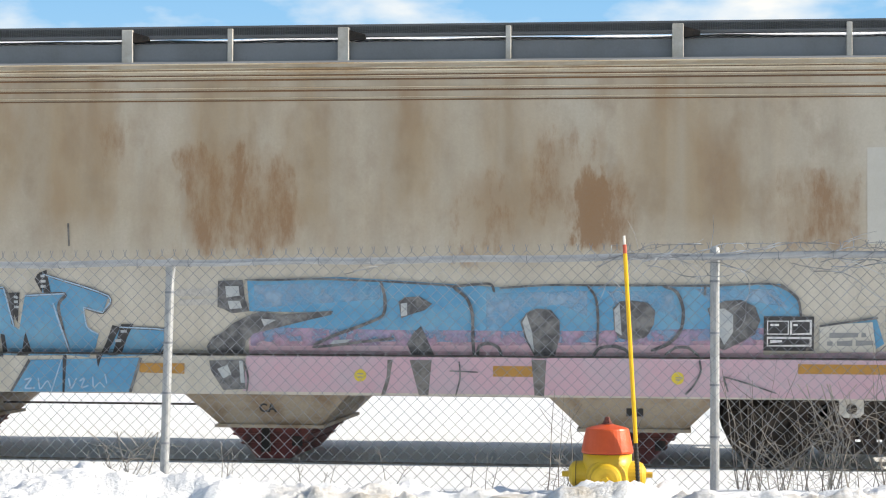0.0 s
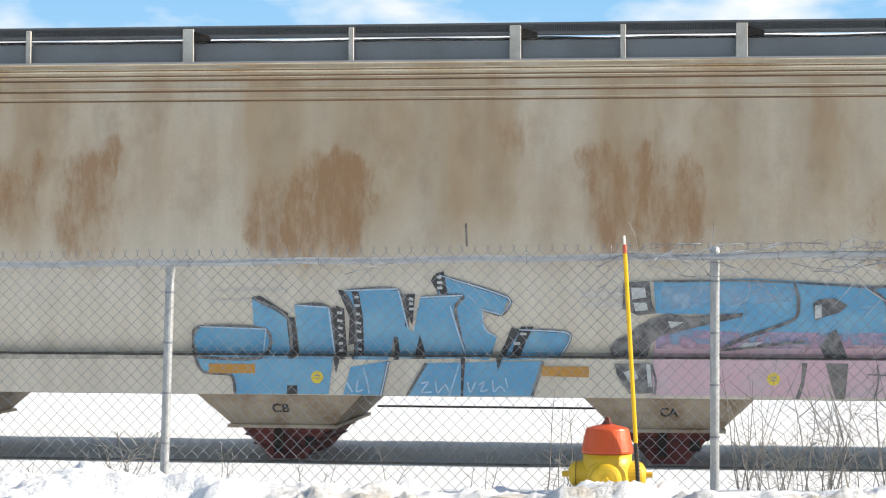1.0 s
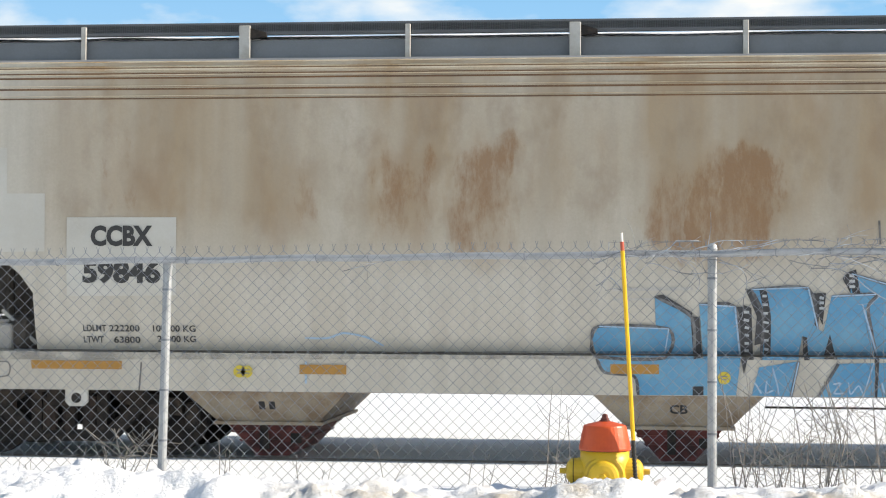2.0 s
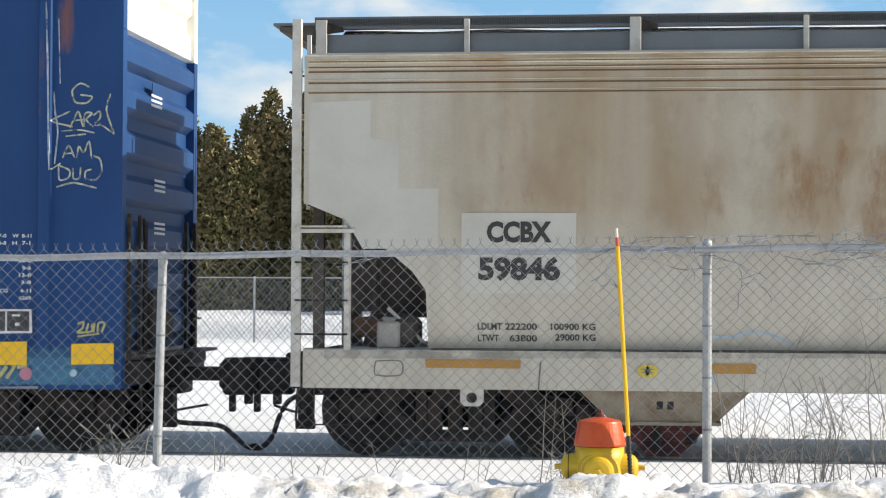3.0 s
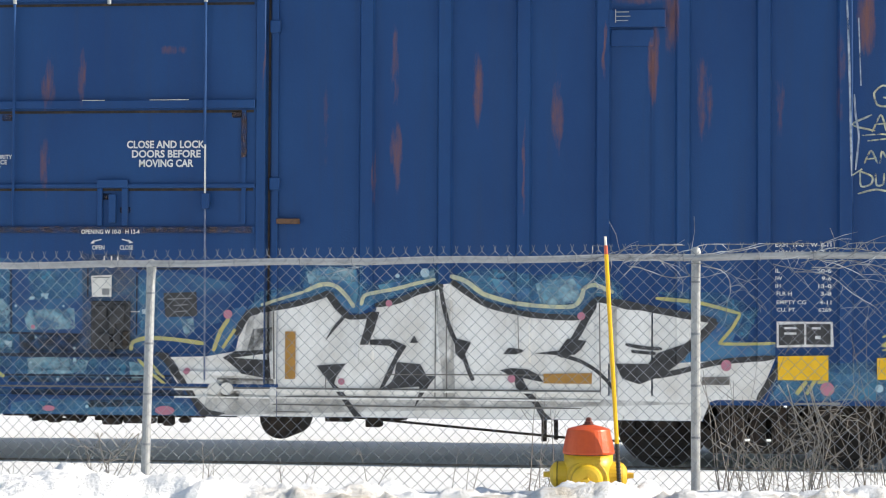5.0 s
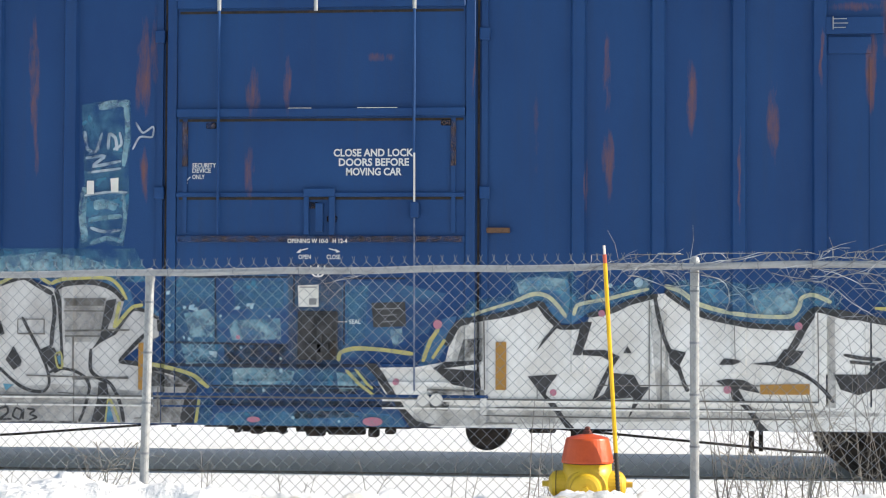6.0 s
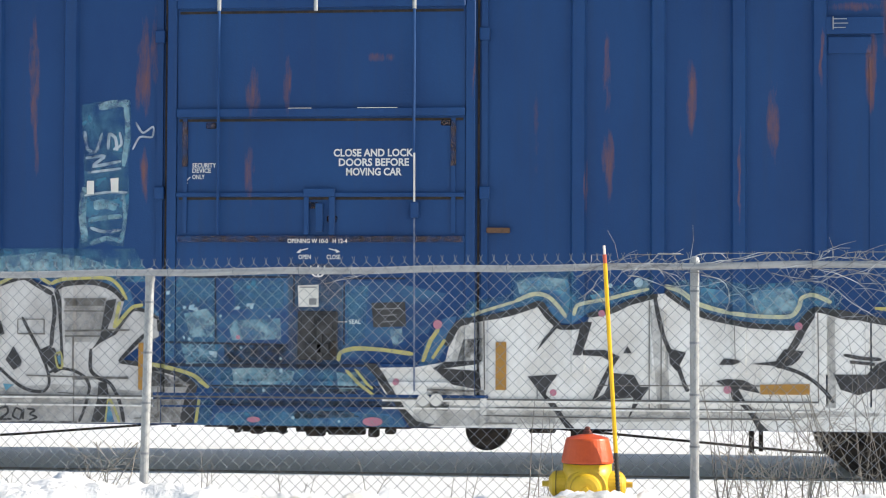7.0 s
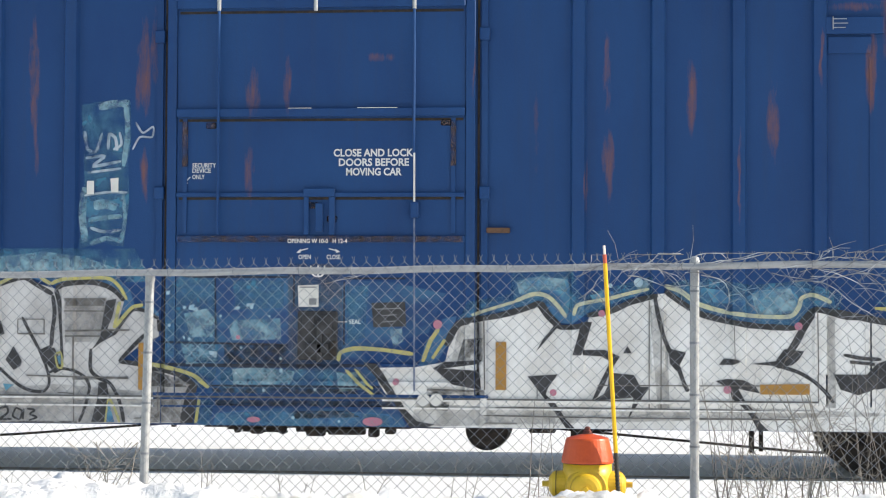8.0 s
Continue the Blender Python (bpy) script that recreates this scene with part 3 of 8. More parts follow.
def build_fence():
    fence = thing("chain_link_fence", pose(0, FENCE_Y, 0), "galvanised chain-link fence with round posts in snow", "fence")
    rng = random.Random(5)
    x0, x1 = -9.1, 6.6
    for i, x in enumerate((-9.07, -5.95, -2.83, 0.29, 3.41, 6.53)):
        top = fence_top(x) + (0.0 if i != 2 else -0.03)
        bm = lathe(bmesh.new(), [(0.026, 0.2), (0.026, top - 0.02)], sides=14)
        lean = -0.022 if i == 2 else 0.0
        for v in bm.verts:
            v.co.x += x + (v.co.z - top) * -lean
            v.co.y += 0.034
        post = part("post", bm, MAT_GALV, fence, smooth=False)
        cap = lathe(bmesh.new(), [(0.029, top - 0.055), (0.029, top - 0.01), (0.024, top + 0.012), (0.012, top + 0.022)], (x, 0.034, 0), sides=14)
        part("post_cap", cap, MAT_GALV, post)
        for k in range(4):
            z = top - 0.18 - 0.29 * k
            part("tie_band", lathe(bmesh.new(), [(0.0285, z), (0.0285, z + 0.012)], (x + (z - top) * -lean, 0.034, 0), sides=12), MAT_WIRE, post)
    bm = bmesh.new()
    n = 60
    tube(bm, [(x0 + (x1 - x0) * i / n, 0.0, fence_top(x0 + (x1 - x0) * i / n) - 0.035 + 0.004 * math.sin(i * 1.7)) for i in range(n + 1)], 0.0205, 10)
    part("top_rail", bm, MAT_GALV, fence)
    # woven fabric: zigzag wires that hook into one another
    half, rows = 0.03625, 19
    bm = bmesh.new()
    count = int((x1 - x0) / half)
    for i in range(count):
        x = x0 + i * half
        pts = []
        for k in range(2 * rows + 1):
            px = x + (half * 1.03 if (k + i) % 2 else -half * 0.03) + rng.uniform(-0.0012, 0.0012)
            bow = 0.012 * math.sin(x * 2.1 + k * 0.07) + 0.008 * math.sin(x * 0.9 - k * 0.21)
            pz = fence_top(x) + 0.012 - k * half + rng.uniform(-0.001, 0.001)
            pts.append((px, -0.024 + bow + (0.002 if i % 2 else -0.002), pz))
        tube(bm, pts, 0.0021, 3, cap=False)
        # twisted barb ends above the rail
        t, dx = pts[0], rng.uniform(0.004, 0.010) * (1 if i % 2 else -1)
        tube(bm, [t, (t[0] + dx * 0.2, t[1], t[2] + 0.016), (t[0] + dx, t[1] + rng.uniform(-0.004, 0.004), t[2] + 0.032)], 0.0017, 3, cap=False)
    fab = part("wire_mesh", bm, MAT_WIRE, fence)
    fab["kind"] = "stuff"
    x = x0 + 0.1
    while x < x1:
        z = fence_top(x) - 0.035
        bm = bmesh.new()
        tube(bm, [(x + 0.012 * math.cos(a) * 0.5 + 0.006 * a / 6, 0.026 * math.cos(a), z + 0.026 * math.sin(a)) for a in np.linspace(0, 6.2, 10)], 0.0022, 4)
        part("tie_wire", bm, MAT_WIRE, fence)
        x += rng.choice((0.3, 0.38, 0.42, 0.47))
    return fence


build_fence()


# ================= hydrant =================
def build_hydrant():
    hx, hy, nz = -0.287, 10.1, 0.703
    h = thing("fire_hydrant", pose(hx, hy, nz), "yellow fire hydrant with orange-red bonnet, half buried in snow", "hydrant")
    part("barrel", lathe(bmesh.new(), [(0.120, -0.6), (0.134, -0.06), (0.133, -0.01), (0.128, 0.04), (0.128, 0.104)], sides=40), MAT_HYDRANT, h, smooth=True)
    part("flange_seam", lathe(bmesh.new(), [(0.126, 0.103), (0.126, 0.109)], sides=40), MAT_RUBBER, h, "dark seam under the bonnet")
    part("bonnet", lathe(bmesh.new(), [(0.135, 0.108), (0.136, 0.118), (0.133, 0.134), (0.124, 0.180), (0.113, 0.228), (0.110, 0.236), (0.085, 0.244), (0.035, 0.256), (0.026, 0.258)], sides=40), MAT_BONNET, h, "orange-red painted bonnet")
    nut = part("operating_nut", lathe(bmesh.new(), [(0.022, 0.255), (0.022, 0.272), (0.016, 0.276), (0.015, 0.290), (0.008, 0.296)], sides=6), MAT_NUT, h, "rusty dark red operating nut")
    part("nut_collar", lathe(bmesh.new(), [(0.030, 0.252), (0.030, 0.260), (0.024, 0.264)], sides=16), MAT_NUT, nut)
    cap = part("pumper_cap", lathe(bmesh.new(), [(0.112, -0.04), (0.106, -0.105), (0.096, -0.125), (0.084, -0.130), (0.080, -0.150), (0.076, -0.164), (0.060, -0.172), (0.036, -0.176)], (-0.004, 0, -0.022), "Y", 32), MAT_HYDRANT, h)
    part("cap_nut", lathe(bmesh.new(), [(0.020, -0.174), (0.017, -0.198)], (-0.004, 0, -0.022), "Y", 5), MAT_HYDRANT, cap)
    for side in (-1, 1):
        cap = part("hose_cap", lathe(bmesh.new(), [(0.078, side * 0.09), (0.070, side * 0.150), (0.070, side * 0.166), (0.062, side * 0.182), (0.044, side * 0.196), (0.030, side * 0.202)], (0, 0, -0.006), "X", 24), MAT_HYDRANT, h)
        part("cap_seam", lathe(bmesh.new(), [(0.0715, side * 0.160), (0.0715, side * 0.164)], (0, 0, -0.006), "X", 24), MAT_RUBBER, cap)
        part("cap_nut", lathe(bmesh.new(), [(0.018, side * 0.200), (0.015, side * 0.236)], (0, 0, -0.006), "X", 5), MAT_HYDRANT, cap)


def build_marker():
    base, tip = Vector((-0.122, 9.98, 0.62)), Vector((-0.200, 9.98, 1.945))
    m = thing("hydrant_marker", pose(*base), "tall thin yellow marker rod with white tip beside the hydrant", "marker rod")
    d = tip - base

    def rod(a, b, r, material, name, parent=m, label=""):
        return part(name, tube(bmesh.new(), [d * a, d * ((a + b) / 2), d * b], r, 10), material, parent, label)

    rod(0.0, 0.19, 0.0105, MAT_RUBBER, "spring_base", m, "black coiled spring base")
    for k in range(11):
        z = 0.03 + 0.014 * k
        part("coil", lathe(bmesh.new(), [(0.0125, -0.004), (0.014, 0.0), (0.0125, 0.004)], tuple(d * z), sides=10), MAT_RUBBER, m)
    rod(0.19, 0.93, 0.0115, MAT_ROD, "rod")
    rod(0.93, 0.965, 0.0105, MAT_RODRED, "red_band", m, "faded red band")
    rod(0.965, 1.0, 0.007, MAT_RODTIP, "tip", m, "white tip")


build_hydrant()
build_marker()


# ================= trucks and wheels =================
WHEEL_R = 0.457
WHEELS = []


def build_truck(car, x, base=1.78):
    """A two-axle truck; its wheelsets turn."""
    truck = part("truck", boxes((-0.22, 0.22, -1.1, 1.1, 0.50, 0.74), (-0.5, 0.5, -0.3, 0.3, 0.62, 0.86), bevel=0.02), MAT_IRON, car, "black greasy cast-iron truck")
    truck.location = (x, 0, 0)
    for side in (-1, 1):
        y = side * 0.99
        top = [(-1.14, 0.42), (-1.12, 0.58), (-0.78, 0.63), (-0.45, 0.80), (0.45, 0.80), (0.78, 0.63), (1.12, 0.58), (1.14, 0.42), (0.70, 0.47), (0.40, 0.64), (-0.40, 0.64), (-0.70, 0.47)]
        low = [(-0.74, 0.46), (-0.62, 0.52), (-0.34, 0.27), (0.34, 0.27), (0.62, 0.52), (0.74, 0.46), (0.44, 0.16), (-0.44, 0.16)]
        bm = bmesh.new()
        extrude_y(bm, top, y - 0.07, y + 0.07)
        extrude_y(bm, low, y - 0.065, y + 0.065)
        box(bm, -0.38, -0.28, y - 0.066, y + 0.066, 0.2, 0.7)
        box(bm, 0.28, 0.38, y - 0.066, y + 0.066, 0.2, 0.7)
        part("side_frame", bm, MAT_IRON, truck)
        part("brake_lever", boxes((-0.62, -0.56, y - 0.02, y + 0.02, 0.22, 0.60), bevel=0.008), MAT_TRUCK_RUST, truck)
        part("end_guard", boxes((-1.30, -1.16, y - 0.05, y + 0.05, 0.30, 0.55), bevel=0.02), MAT_IRON, truck)
        part("end_guard", boxes((1.16, 1.30, y - 0.05, y + 0.05, 0.30, 0.55), bevel=0.02), MAT_IRON, truck)
        for bx in (-base / 2, base / 2):
            part("axle_box", lathe(bmesh.new(), [(0.13, side * 0.93), (0.13, side * 1.10), (0.09, side * 1.14)], (bx, 0, WHEEL_R), "Y", 14), MAT_IRON, truck)
        for bx in (-0.2, 0.0, 0.2):
            part("spring", lathe(bmesh.new(), [(0.075, 0.27), (0.075, 0.60)], (bx, side * 1.02, 0), "Z", 10), MAT_TRUCK_RUST, truck)
    part("brake_rigging", boxes((-0.72, -0.40, -0.62, 0.62, 0.34, 0.60), (0.40, 0.72, -0.62, 0.62, 0.34, 0.60), (-0.30, 0.30, -0.7, 0.7, 0.30, 0.52), bevel=0.02), MAT_IRON, truck)
    for bx in (-0.37, 0.37):
        part("brake_beam", boxes((bx - 0.03, bx + 0.03, -0.85, 0.85, 0.36, 0.46)), MAT_IRON, truck)
    for bx in (-base / 2, base / 2):
        bm = bmesh.new()
        for side in (-1, 1):
            rim = [(0.10, 0.64), (0.10, 0.70), (0.16, 0.715), (0.35, 0.70), (0.37, 0.685), (WHEEL_R + 0.003, 0.68), (WHEEL_R, 0.80), (0.375, 0.80), (0.36, 0.775), (0.17, 0.76), (0.13, 0.80), (0.08, 0.82)]
            lathe(bm, [(r, side * y) for r, y in rim], axis="Y", sides=36)
            for k in range(3):
                a = k * 2.1
                box(bm, 0.22 * math.cos(a) - 0.02, 0.22 * math.cos(a) + 0.02, side * 0.765 - 0.012, side * 0.765 + 0.012, 0.22 * math.sin(a) - 0.02, 0.22 * math.sin(a) + 0.02)
        lathe(bm, [(0.085, -1.0), (0.075, 0.0), (0.085, 1.0)], axis="Y", sides=16)
        w = part("wheelset", bm, MAT_TREAD, truck, "dark rolling steel wheels on an axle")
        w.location = (bx, 0, WHEEL_R)
        WHEELS.append((w, bx))
    return truck


def curve_pts(*pts, n=6):
    """A smooth run through the given points."""
    P = [Vector(p) for p in pts]
    P = [P[0] * 2 - P[1]] + P + [P[-1] * 2 - P[-2]]
    out = []
    for i in range(1, len(P) - 2):
        for k in range(n):
            t = k / n
            a, b, c, d = P[i - 1:i + 3]
            out.append(0.5 * ((2 * b) + (c - a) * t + (2 * a - 5 * b + 4 * c - d) * t * t + (3 * b - a - 3 * c + d) * t ** 3))
    out.append(P[-2])
    return out


# ================= covered hopper car =================
HOPPER_START = -5.78
HOP_HALF = 9.12
CURVE_Z = [1.06, 1.18, 1.32, 1.5, 1.7, 1.9, 2.1]


def hopper_half(z):
    if z > 2.1:
        return 1.5
    return 1.5 - 0.13 * ((2.1 - z) / 1.04) ** 2.4


def hopper_side(x, z):
    return -1.5 if z < 1.06 else -hopper_half(z)


hopper = thing("covered_hopper_car", pose(HOPPER_START, TRACK_Y, 0), "dusty grey-beige covered hopper car with rust and graffiti, rolling", "freight car", "train of freight cars")


def build_hopper():
    car = hopper
    bm, rings = bmesh.new(), []
    for z in (1.0, 1.06, 1.18, 1.32, 1.5, 1.62, 1.7, 1.8, 1.9, 2.1, 2.37, 2.44, 3.0, 3.6, 3.85):
        xe = float(np.interp(z, [1.0, 1.62, 1.8, 2.37, 2.44, 3.88], [7.93, 7.95, 8.08, 8.76, 9.12, 9.12]))
        y = hopper_half(z)
        rings.append([bm.verts.new(p) for p in ((-xe, -y, z), (xe, -y, z), (xe, y, z), (-xe, y, z))])
    for a, b in zip(rings, rings[1:]):
        for k in range(4):
            bm.faces.new((a[k], a[(k + 1) % 4], b[(k + 1) % 4], b[k]))
    bm.faces.new(rings[0]), bm.faces.new(rings[-1])
    part("body", bm, MAT_HOPPER, car, "dusty beige side with rust stains")
    # slope sheets under both ends, darker than the sides
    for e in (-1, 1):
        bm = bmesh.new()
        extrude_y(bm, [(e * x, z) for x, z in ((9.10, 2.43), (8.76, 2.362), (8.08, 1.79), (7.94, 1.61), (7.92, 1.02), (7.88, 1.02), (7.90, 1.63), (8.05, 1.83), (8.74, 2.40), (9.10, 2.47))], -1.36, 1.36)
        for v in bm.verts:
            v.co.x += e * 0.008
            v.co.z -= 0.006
        part("slope_sheet", bm, MAT_SLOPE, car, "dark brown slope sheet")
    # roof with its sloped edges, kept below the walkway
    roof = [(-1.50, 3.852), (-1.44, 3.868), (-0.92, 3.945), (-0.90, 4.125), (-0.4, 4.15), (0.4, 4.15), (0.90, 4.125), (0.92, 3.945), (1.44, 3.868), (1.50, 3.852)]
    part("roof", extrude_x(bmesh.new(), roof, -9.10, 9.10), MAT_ROOF_SHEET, car, "grey sloped roof")
    # rolled beads along the top of the side, with rust lines below them
    for z, r in ((3.825, 0.026), (3.748, 0.010), (3.712, 0.012), (3.605, 0.012), (3.510, 0.010)):
        for y in (-1.5, 1.5):
            part("side_bead", extrude_x(bmesh.new(), [(y - math.copysign(r * 0.9, y), z), (y + math.copysign(r * 0.6, y), z + r), (y - math.copysign(r, y), z + r), (y - math.copysign(r, y), z - r), (y + math.copysign(r * 0.6, y), z - r)], -9.10, 9.10), MAT_LIT_BEAD, car)
    # cream strips paint in the highlight where the top edge catches the sun
    for z0, z1 in ((3.765, 3.800), (3.722, 3.739)):
        part("lit_top_band", boxes((-9.08, 9.08, -1.504, -1.49, z0, z1)), MAT_LIT_BEAD, car, "cream band painted for light caught along the top of the side")
    for z, h in ((3.787, 0.005), (3.733, 0.006), (3.690, 0.008), (3.585, 0.009), (3.492, 0.006)):
        part("rust_line", boxes((-9.08, 9.08, -1.506, -1.49, z - h, z + h)), MAT_RUST_LINE, car, "rust line along a seam")
    # side sills
    for s in (-1, 1):
        prof = [(s * 1.5, 0.69), (s * 1.5, 1.055), (s * 1.36, 1.065), (s * 1.36, 1.045), (s * 1.485, 1.035), (s * 1.485, 0.705), (s * 1.42, 0.705), (s * 1.42, 0.69)]
        part("side_sill", extrude_x(bmesh.new(), prof, -9.12, 9.12), MAT_HOPPER, car)
    # dark strip on the ledge: dirt, and the shadow line under the bulge
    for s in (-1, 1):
        part("sill_ledge", boxes((-7.9, 7.9, min(s * 1.37, s * 1.488), max(s * 1.37, s * 1.488), 1.066, 1.074)), MAT_SLOPE, car, "dark strip on the sill ledge, dirt plus painted shadow line")
    part("centre_sill", boxes((-9.05, 9.05, -0.2, 0.2, 0.62, 0.98), (-9.1, -8.98, -1.48, 1.48, 0.72, 1.04), (8.98, 9.1, -1.48, 1.48, 0.72, 1.04)), MAT_IRON, car)
    for e in (-1, 1):
        part("platform", boxes((e * 9.05 - 0.03, e * 9.05 + 0.03, -1.45, 1.45, 0.98, 1.04), (min(e * 7.95, e * 9.0), max(e * 7.95, e * 9.0), -0.35, 0.35, 0.98, 1.03)), MAT_HOPPER_POST, car)
    # walkway on stanchions above the roof
    Y = 0.95
    for s in (-1, 1):
        part("running_board", boxes((-9.12, 9.12, min(s * Y, s * 0.42), max(s * Y, s * 0.42), 4.235, 4.262)), MAT_HOPPER_ROOF, car, "dark grating walkway")
        bm = bmesh.new()
        for k in range(800):
            x = -9.1 + 18.2 * k / 799
            box(bm, x - 0.006, x + 0.006, min(s * Y, s * (Y + 0.012)), max(s * Y, s * (Y + 0.012)), 4.20, 4.272)
        g = part("grating", bm, MAT_ROOF_SHEET, car)
        g["kind"] = "stuff"
        part("board_fascia", boxes((-9.12, 9.12, s * Y - 0.012, s * Y - 0.002, 4.185, 4.28)), MAT_HOPPER_ROOF, car)
        part("board_edge", boxes((-9.12, 9.12, s * Y - 0.008, s * Y + 0.008, 4.272, 4.292), (-9.12, 9.12, s * Y - 0.008, s * Y + 0.008, 4.172, 4.19)), MAT_HOPPER_ROOF, car)
    for k, x in enumerate((-9.05, -7.62, -5.99, -4.37, -2.74, -1.11, 0.50, 1.54, 2.67, 4.29, 5.92, 7.54, 9.05)):
        w = 0.055 if k % 2 == 0 else 0.026
        for s in (-1, 1):
            part("stanchion", boxes((x - w, x + w, s * Y * 1.02 - 0.02, s * Y * 1.02 + 0.02, 3.92, 4.26), bevel=0.004), MAT_HOPPER_POST, car)
            if k % 2 == 0:
                part("bracket", extrude_y(bmesh.new(), [(x + w, 4.13), (x + w + 0.16, 4.15), (x + w + 0.16, 4.19), (x + w, 4.235)], s * Y - 0.03, s * Y + 0.03), MAT_IRON, car)
    # snow left on the ridge, and roof hatches along the middle
    bm = bmesh.new()
    extrude_x(bm, [(-0.62, 4.155), (-0.45, 4.215), (-0.2, 4.262), (0.0, 4.275), (0.25, 4.25), (0.6, 4.155)], -8.9, 8.9, steps=90)
    for v in bm.verts:
        if v.co.z > 4.2:
            v.co.z += 0.022 * noise.noise(Vector((v.co.x * 1.3, v.co.y * 3, 0)))
    part("roof_snow", bm, MAT_SNOW, car, "snow lying on the roof", smooth=True)
    part("hatch_cover", boxes((-8.2, 8.2, -0.36, 0.36, 4.11, 4.20), bevel=0.03), MAT_HOPPER_ROOF, car)
    # end posts, ladders, and overhanging end walkway
    for e in (-1, 1):
        x = e * 9.19
        for s in (-1, 1):
            part("corner_post", boxes((x - 0.045, x + 0.045, s * 1.49 - 0.03, s * 1.49 + 0.03, 0.70, 4.20), bevel=0.006), MAT_HOPPER_POST, car)
            part("inner_post", boxes((e * 8.70 - 0.03, e * 8.70 + 0.03, s * 1.46 - 0.03, s * 1.46 + 0.03, 0.98, 2.38)), MAT_HOPPER_POST, car)
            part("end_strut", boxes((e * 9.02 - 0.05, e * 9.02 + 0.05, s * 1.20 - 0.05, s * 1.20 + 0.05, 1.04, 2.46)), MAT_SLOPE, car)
            for z in (1.20, 1.52, 1.88, 2.22):
                bm = bmesh.new()
                tube(bm, [(e * 9.19, s * 1.53, z), (e * 9.17, s * 1.56, z), (e * 8.72, s * 1.56, z), (e * 8.70, s * 1.50, z)], 0.011, 6)
                part("handhold", bm, MAT_HOPPER_POST if z > 2 else MAT_IRON, car)
            for z in (2.62, 2.98, 3.34, 3.70):
                bm = bmesh.new()
                tube(bm, [(e * 9.14, s * 1.46, z), (e * 9.27, s * 1.44, z), (e * 9.27, s * 1.10, z), (e * 9.14, s * 1.08, z)], 0.010, 5)
                part("ladder_rung", bm, MAT_IRON, car)
            part("ladder_stile", boxes((e * 9.15 - 0.02, e * 9.15 + 0.02, s * 1.08 - 0.02, s * 1.08 + 0.02, 2.4, 4.1)), MAT_HOPPER_POST, car)
            bm = bmesh.new()
            tube(bm, [(e * 9.02, s * 1.44, 0.72), (e * 9.02, s * 1.46, 0.34), (e * 8.68, s * 1.46, 0.34), (e * 8.68, s * 1.44, 0.72)], 0.012, 6)
            part("sill_step", bm, MAT_IRON, car)
        part("end_walkway", extrude_y(bmesh.new(), [(e * 9.12, 4.21), (e * 9.47, 4.20), (e * 9.47, 4.16), (e * 9.40, 4.14), (e * 9.12, 4.02)], -0.95, 0.95), MAT_SLOPE, car)
        part("walkway_edge", boxes((min(e * 9.1, e * 9.53), max(e * 9.1, e * 9.53), -0.97, 0.97, 4.212, 4.238)), MAT_HOPPER_ROOF, car)
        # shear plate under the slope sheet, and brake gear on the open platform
        part("shear_plate", extrude_y(bmesh.new(), [(e * x, z) for x, z in ((8.97, 2.40), (8.97, 1.40), (8.62, 1.40), (8.56, 1.34), (7.96, 1.34), (7.96, 1.62), (8.09, 1.79), (8.76, 2.35))], 0.10, 0.13), MAT_SLOPE, car, "dark shear plate")
        part("control_valve", boxes((min(e * 8.22, e * 8.44), max(e * 8.22, e * 8.44), -1.32, -1.12, 1.06, 1.32), (min(e * 8.26, e * 8.40), max(e * 8.26, e * 8.40), -1.30, -1.14, 1.32, 1.36), bevel=0.02), MAT_PALE_GREY, car, "dusty grey brake control valve")
        part("retainer_box", boxes((min(e * 8.46, e * 8.72), max(e * 8.46, e * 8.72), -1.0, -0.8, 1.16, 1.36), bevel=0.02), MAT_RUST_IRON, car)
        part("side_bracket", boxes((min(e * 8.62, e * 9.15), max(e * 8.62, e * 9.15), -1.53, -1.50, 2.16, 2.20), bevel=0.004), MAT_HOPPER_POST, car)
        part("brake_cylinder", lathe(bmesh.new(), [(0.14, e * 8.15), (0.17, e * 8.2), (0.17, e * 8.6), (0.10, e * 8.64)], (0, -0.6, 1.22), "X", 18), MAT_SLOPE, car)
        part("air_reservoir", boxes((min(e * 8.05, e * 8.4), max(e * 8.05, e * 8.4), -1.25, -0.85, 1.07, 1.36), bevel=0.05), MAT_SLOPE, car)
        bm = bmesh.new()
        tube(bm, [(e * 8.0, -1.2, 1.12), (e * 8.35, -1.2, 1.45)], 0.018, 6)
        part("brake_lever", bm, MAT_HOPPER_POST, car)
        bm = bmesh.new()
        tube(bm, [(e * 8.95, 0.3, 1.08), (e * 8.95, 0.3, 2.2)], 0.03, 8)
        tube(bm, [(e * 8.85, 0.75, 1.02), (e * 8.5, 0.7, 2.36)], 0.045, 6)
        tube(bm, [(e * 8.6, -0.25, 1.05), (e * 8.6, -0.25, 2.3)], 0.05, 6)
        part("end_brace", bm, MAT_SLOPE, car)
        bm = bmesh.new()
        tube(bm, [(e * 9.06, 0.4, 1.45), (e * 8.9, 0.4, 1.2), (e * 8.6, 0.35, 1.32), (e * 8.3, 0.3, 1.22)], 0.014, 5)
        part("brake_chain", bm, MAT_IRON, car)
        # stencilled jacking bracket
        bm = extrude_y(bmesh.new(), [(e * 7.62, 0.70), (e * 7.40, 0.70), (e * 7.40, 0.57), (e * 7.44, 0.53), (e * 7.58, 0.53), (e * 7.62, 0.57)], -1.47, -1.43)
        part("jacking_bracket", bm, MAT_HOPPER_POST, car)
